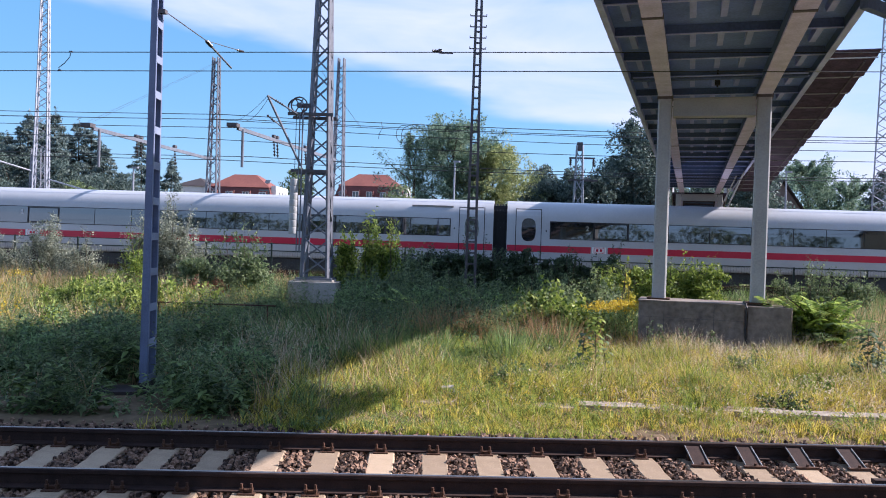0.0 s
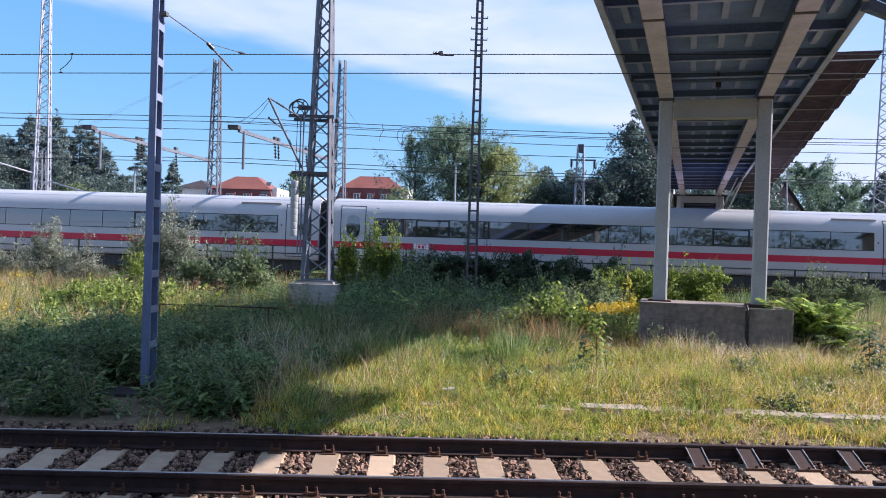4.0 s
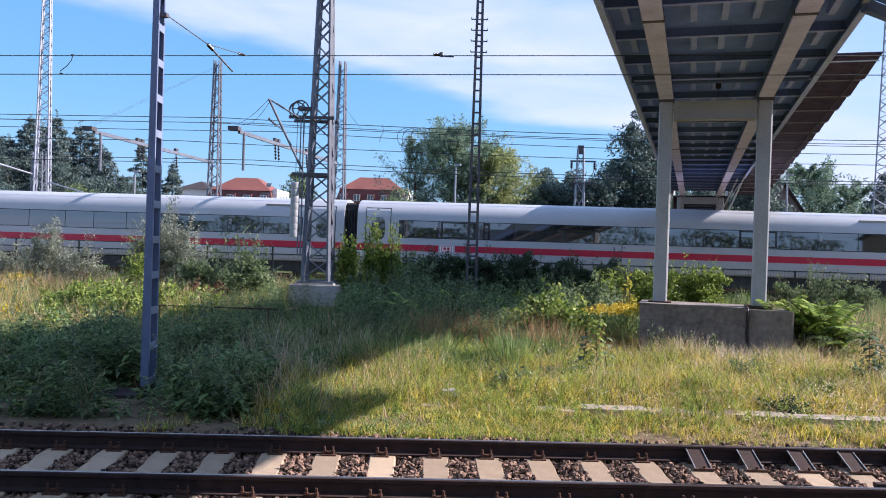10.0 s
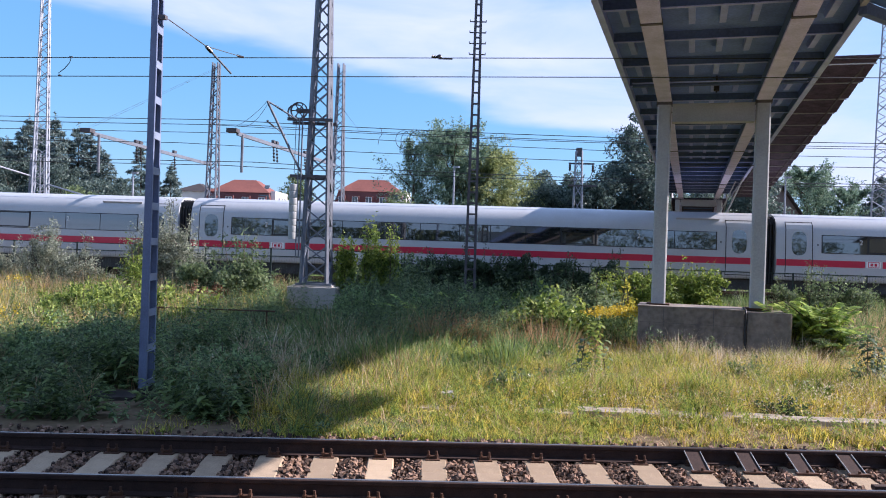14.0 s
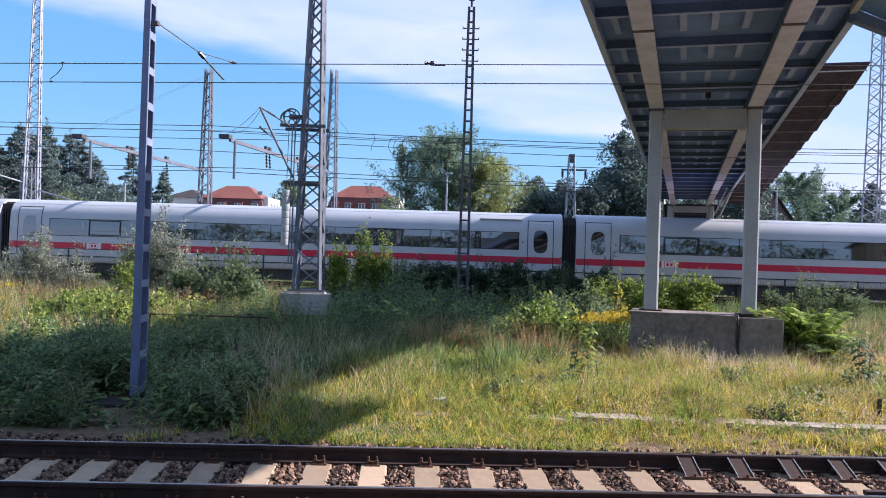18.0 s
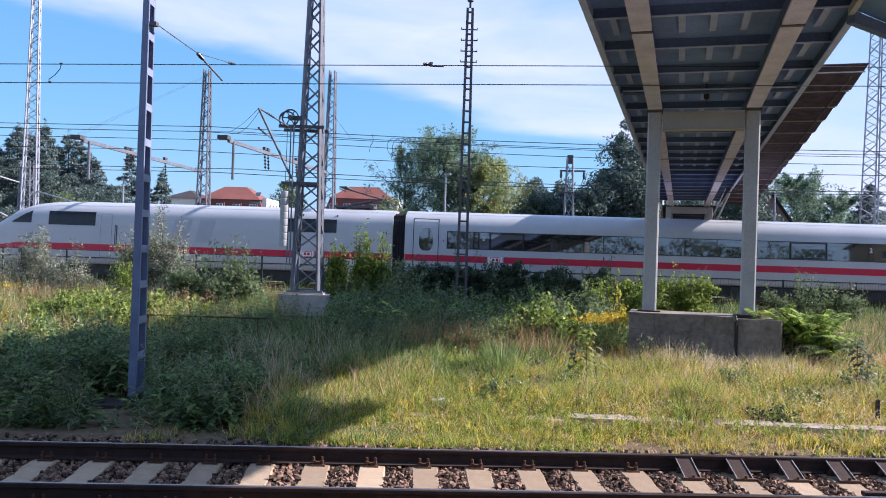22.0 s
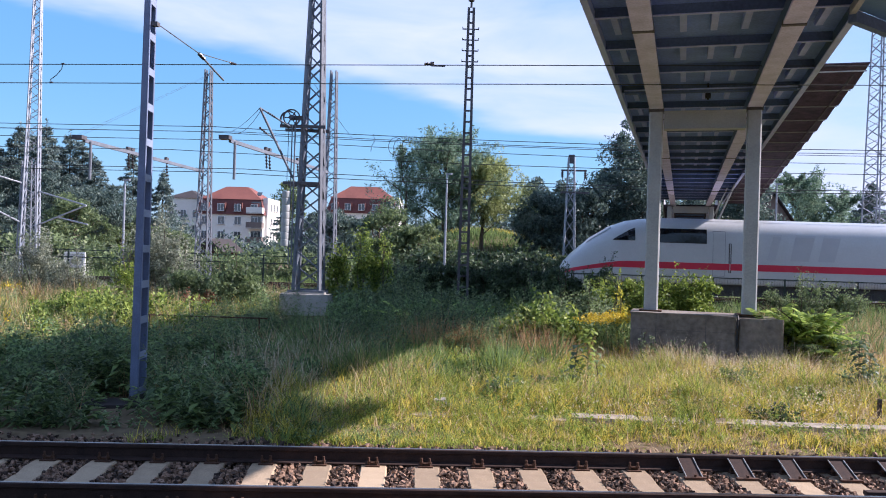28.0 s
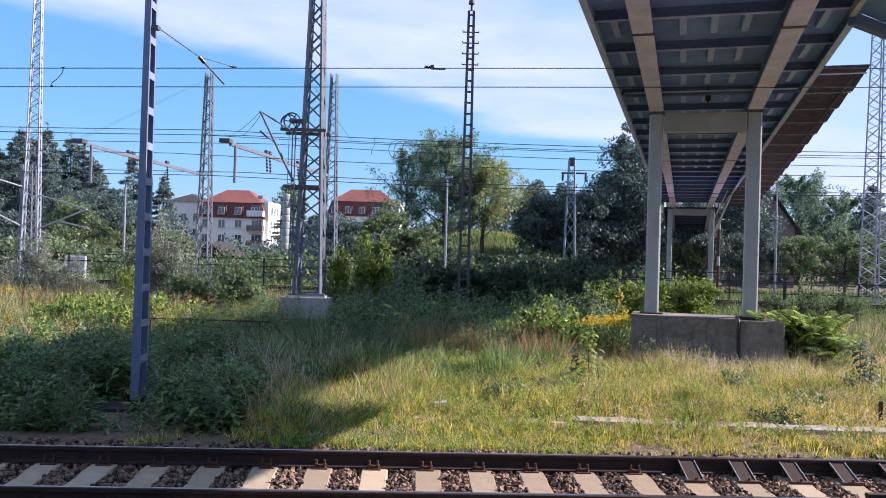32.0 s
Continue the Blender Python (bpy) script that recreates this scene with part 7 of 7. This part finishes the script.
def tufts(name, x0, x1, y0, y1, n, k, h, w, material, label, mask=None, lean=0.6, patchy=0.5, scale=1.0):
    """Tufts of k blades each, their height and density varying in patches."""
    x, y = GR.uniform(x0, x1, n), GR.uniform(y0, y1, n)
    d = 0.5 + 0.25 * np.sin(x * 2.3 * scale + 1.7 * np.sin(y * 1.3 * scale)) + 0.25 * np.sin(y * 2.9 * scale + 1.9 * np.sin(x * 1.6 * scale))
    ok = (GR.uniform(0, 1, n) > patchy * (1 - d)) & (y > 9.72 + 0.118 * x + 0.31 * (x < -2.2) + 0.15 * np.sin(x * 3.1) + 0.1 * np.sin(x * 7.7))
    ok &= (x < -2.2) | (GR.uniform(0, 1, n) < 0.8 + (y - 10.2 - 0.118 * x) / 0.9)
    if mask is not None:
        ok &= mask(x, y)
    x, y, d = x[ok], y[ok], d[ok]
    hh = h * (0.45 + 0.8 * d) * GR.uniform(0.6, 1.35, len(x))
    hh *= np.where(x > -2.5, 0.5 + 0.5 * smooth01((y - 11.1 - 0.07 * x) / 1.5), 1.0)
    base = np.repeat(np.stack([x, y, ground_z(x, y) - 0.02], 1), k, 0)
    base[:, :2] += GR.normal(0, 0.035, (len(base), 2))
    o = new(name, blades(name, base, np.repeat(hh, k), w * GR.uniform(0.6, 1.5, len(base)) * (1.3 if y0 > 14 else 1.0), material, GR, lean, y0 > 14))
    return tagged(o, label, "grass", kind="stuff")


tufts("meadow_grass", -6, 10, 9, 20.5, 30000, 10, 0.24, 0.0075, M["grass"], "meadow grass in a yellow-green brightened for sunlight", sunny, 0.75, 0.85)
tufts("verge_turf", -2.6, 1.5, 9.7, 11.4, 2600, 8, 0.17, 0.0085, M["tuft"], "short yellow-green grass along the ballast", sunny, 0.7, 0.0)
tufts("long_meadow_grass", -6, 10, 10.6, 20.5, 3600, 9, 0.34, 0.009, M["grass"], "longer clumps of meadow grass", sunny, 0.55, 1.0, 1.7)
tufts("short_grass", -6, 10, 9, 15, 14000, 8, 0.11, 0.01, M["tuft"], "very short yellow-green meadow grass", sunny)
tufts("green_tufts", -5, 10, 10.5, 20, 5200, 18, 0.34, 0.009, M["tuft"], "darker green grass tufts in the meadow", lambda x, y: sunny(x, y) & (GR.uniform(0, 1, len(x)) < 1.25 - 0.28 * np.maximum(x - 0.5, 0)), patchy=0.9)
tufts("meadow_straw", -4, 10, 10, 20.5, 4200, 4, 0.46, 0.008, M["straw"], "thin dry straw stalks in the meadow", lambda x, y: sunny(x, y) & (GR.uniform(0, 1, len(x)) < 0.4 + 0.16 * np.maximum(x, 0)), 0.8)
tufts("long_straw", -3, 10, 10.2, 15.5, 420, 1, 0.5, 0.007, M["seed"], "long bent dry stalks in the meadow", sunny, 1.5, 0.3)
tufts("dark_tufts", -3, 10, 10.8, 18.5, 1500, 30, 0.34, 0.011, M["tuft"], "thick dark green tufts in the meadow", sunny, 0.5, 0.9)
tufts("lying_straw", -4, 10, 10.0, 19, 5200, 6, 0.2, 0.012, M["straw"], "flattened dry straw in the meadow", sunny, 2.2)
tufts("shade_grass", -14, 0, 8.4, 16, 4200, 8, 0.32, 0.013, M["lush"], "thin grass in a green darkened for the shade", lambda x, y: shady(x, y) & ((y > 11.5 + 0.118 * x) | (x > -3.0)))
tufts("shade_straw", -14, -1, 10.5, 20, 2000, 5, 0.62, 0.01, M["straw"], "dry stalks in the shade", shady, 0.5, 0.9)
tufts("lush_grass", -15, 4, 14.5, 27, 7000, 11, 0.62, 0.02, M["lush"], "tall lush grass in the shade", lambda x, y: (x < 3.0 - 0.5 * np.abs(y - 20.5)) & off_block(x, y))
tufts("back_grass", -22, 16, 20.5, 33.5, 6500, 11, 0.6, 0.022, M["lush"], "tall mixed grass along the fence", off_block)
red_spot = lambda x, y: GR.uniform(0, 1, len(x)) < np.exp(-((x + 0.1) / 1.8) ** 2 - ((y - 18.5) / 0.75) ** 2)
pale_spot = lambda x, y: GR.uniform(0, 1, len(x)) < np.exp(-((x - 5.0) / 2.2) ** 2 - ((y - 18.0) / 0.8) ** 2)
tufts("red_grass", -5, 5, 16.4, 21, 6000, 9, 0.75, 0.013, M["russet"], "tall red-brown dry grass", red_spot, 0.5, 0.2)
tufts("pale_grass", 0, 10, 16, 20, 3200, 8, 0.46, 0.01, M["seed"], "pale dry grass in front of the foundation", pale_spot, 0.5, 0.2)
tufts("left_straw", -22, -8, 20, 30, 2400, 8, 0.8, 0.013, M["straw"], "dry golden grass by the fence", None, 0.4)
tufts("right_straw", 7, 16, 18, 30, 1600, 8, 0.6, 0.013, M["straw"], "dry golden grass by the fence", None, 0.4)
tufts("left_bright", -16, -8, 18.5, 25, 1600, 9, 0.55, 0.018, M["grass"], "sunlit green-yellow grass", None, 0.4)


def tall_weeds(name, x0, x1, y0, y1, n, h, k, leaf, material, label, mask, slim=0.22):
    """Stands of leafy stems: narrow leaves all the way up, shorter towards the tip."""
    x, y = GR.uniform(x0, x1, n), GR.uniform(y0, y1, n)
    d = 0.5 + 0.25 * np.sin(x * 1.9 + 1.7 * np.sin(y * 1.1)) + 0.25 * np.sin(y * 2.3 + 1.9 * np.sin(x * 1.3))
    ok = mask(x, y) & (GR.uniform(0, 1, n) < 1.5 * d - 0.1) & (y > np.where(x < -2.5, 10.45, 9.85) + 0.118 * x)
    x, y, d = x[ok], y[ok], d[ok]
    n = len(x)
    hh = h * (0.35 + 0.9 * d) * GR.uniform(0.6, 1.3, n)
    f = GR.uniform(0.08, 1, (n, k))
    ln = GR.normal(0, 0.12, (n, 2))
    a = GR.uniform(0, 6.283, (n, k))
    o = np.stack([np.cos(a), np.sin(a), GR.uniform(-0.5, 0.7, (n, k))], -1)
    b = np.stack([x[:, None] + ln[:, :1] * f * hh[:, None], y[:, None] + ln[:, 1:] * f * hh[:, None], ground_z(x, y)[:, None] + f * hh[:, None]], -1)
    s = (leaf * (1.15 - 0.65 * f) * GR.uniform(0.6, 1.3, (n, k)))[..., None]
    w = np.stack([-np.sin(a), np.cos(a), 0 * a], -1) * s * slim * 0.5
    v = np.stack([b, b + o * s * 0.45 + w, b + o * s - np.array([0, 0, 1]) * s * 0.25, b + o * s * 0.45 - w], 2)
    tagged(new(name, quads(name, v.reshape(-1, 3), material)), label, "weeds", kind="stuff")


by_pole = lambda x, y: (np.abs(x + 0.457 * y + 0.27 + GR.normal(0, 0.3, len(x))) < 0.6) & (y < 11.95 + GR.normal(0, 0.15, len(x)))
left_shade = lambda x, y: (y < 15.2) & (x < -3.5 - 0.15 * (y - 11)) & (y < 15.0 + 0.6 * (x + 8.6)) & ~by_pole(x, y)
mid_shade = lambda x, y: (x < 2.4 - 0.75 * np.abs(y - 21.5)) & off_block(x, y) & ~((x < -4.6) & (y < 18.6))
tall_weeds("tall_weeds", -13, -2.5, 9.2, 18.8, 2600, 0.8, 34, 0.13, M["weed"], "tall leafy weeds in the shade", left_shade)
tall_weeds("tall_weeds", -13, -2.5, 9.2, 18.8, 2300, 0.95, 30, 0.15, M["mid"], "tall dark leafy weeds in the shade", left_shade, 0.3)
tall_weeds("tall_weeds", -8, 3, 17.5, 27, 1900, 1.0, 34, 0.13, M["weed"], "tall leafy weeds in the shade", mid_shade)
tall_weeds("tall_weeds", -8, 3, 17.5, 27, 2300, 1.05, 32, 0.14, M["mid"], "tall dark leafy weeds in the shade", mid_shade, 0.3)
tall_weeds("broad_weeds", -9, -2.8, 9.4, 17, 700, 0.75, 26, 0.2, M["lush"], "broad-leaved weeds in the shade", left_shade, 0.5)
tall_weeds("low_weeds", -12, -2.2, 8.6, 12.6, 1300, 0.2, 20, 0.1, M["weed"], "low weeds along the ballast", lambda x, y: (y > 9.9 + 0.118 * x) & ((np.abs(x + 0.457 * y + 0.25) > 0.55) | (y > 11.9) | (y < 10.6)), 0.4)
# left limit of the bridge shadow; sunlit plant colours start beyond it
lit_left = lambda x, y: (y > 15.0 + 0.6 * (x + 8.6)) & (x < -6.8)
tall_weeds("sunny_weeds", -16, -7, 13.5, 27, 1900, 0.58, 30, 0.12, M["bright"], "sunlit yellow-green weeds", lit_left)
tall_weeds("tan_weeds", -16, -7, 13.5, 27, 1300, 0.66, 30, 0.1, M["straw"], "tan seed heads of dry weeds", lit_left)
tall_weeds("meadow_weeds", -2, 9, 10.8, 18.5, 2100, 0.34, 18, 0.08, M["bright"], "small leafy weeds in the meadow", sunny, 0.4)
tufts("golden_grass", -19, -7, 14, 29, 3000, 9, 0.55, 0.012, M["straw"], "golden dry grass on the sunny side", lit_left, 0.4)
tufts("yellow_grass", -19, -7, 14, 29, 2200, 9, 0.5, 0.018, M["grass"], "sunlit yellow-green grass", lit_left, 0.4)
fl = field(-3, 9, 10.6, 18.5, 1500, sunny)
fl[:, 2] += GR.uniform(0.1, 0.34, len(fl))
tagged(new("meadow_flowers", leaves("meadow_flowers", fl, 0.028, M["yellow"], GR, 0.9)), "tiny yellow and pale meadow flowers", "wild flowers", kind="stuff")
hd = field(-2, 10, 11, 19, 25000, lambda x, y: sunny(x, y) & (GR.uniform(0, 1, len(x)) < 0.2 + 0.16 * np.maximum(x, 0)))
hd[:, 2] += GR.uniform(0.12, 0.5, len(hd)) * (0.7 + 0.3 * np.sin(hd[:, 0] * 1.7 + np.sin(hd[:, 1] * 2.2)))
tagged(new("seed_heads", leaves("seed_heads", hd, 0.034, M["seed"], GR, 0.5, -0.8, True)), "pale seed heads on the meadow grass", "grass", kind="stuff")
tufts("pale_stalks", -5.4, -1.2, 12.3, 17.5, 900, 4, 0.65, 0.009, M["seed"], "pale dry stalks in the shade", lambda x, y: (x > -5.6 + 0.05 * y) & (x < -3.2 + 0.12 * (y - 12)), 0.45, 0.9)
sward("verge_grass", field(-45, 45, 45.4, 62, 60000), 0.5, 0.03, M["lush"], "rough grass beyond the tracks")
# crest and slope differ in grass colour to show sun above, shade below
sward("bank_grass", field(-12, 6, 73.5, 92, 30000), 0.5, 0.035, M["grass"], "bank grass coloured bright for the sunlit crest")
sward("slope_grass", field(-12, 16, 62, 73.5, 30000), 0.6, 0.04, M["lush"], "bank grass coloured dull for the shaded slope")

motions()
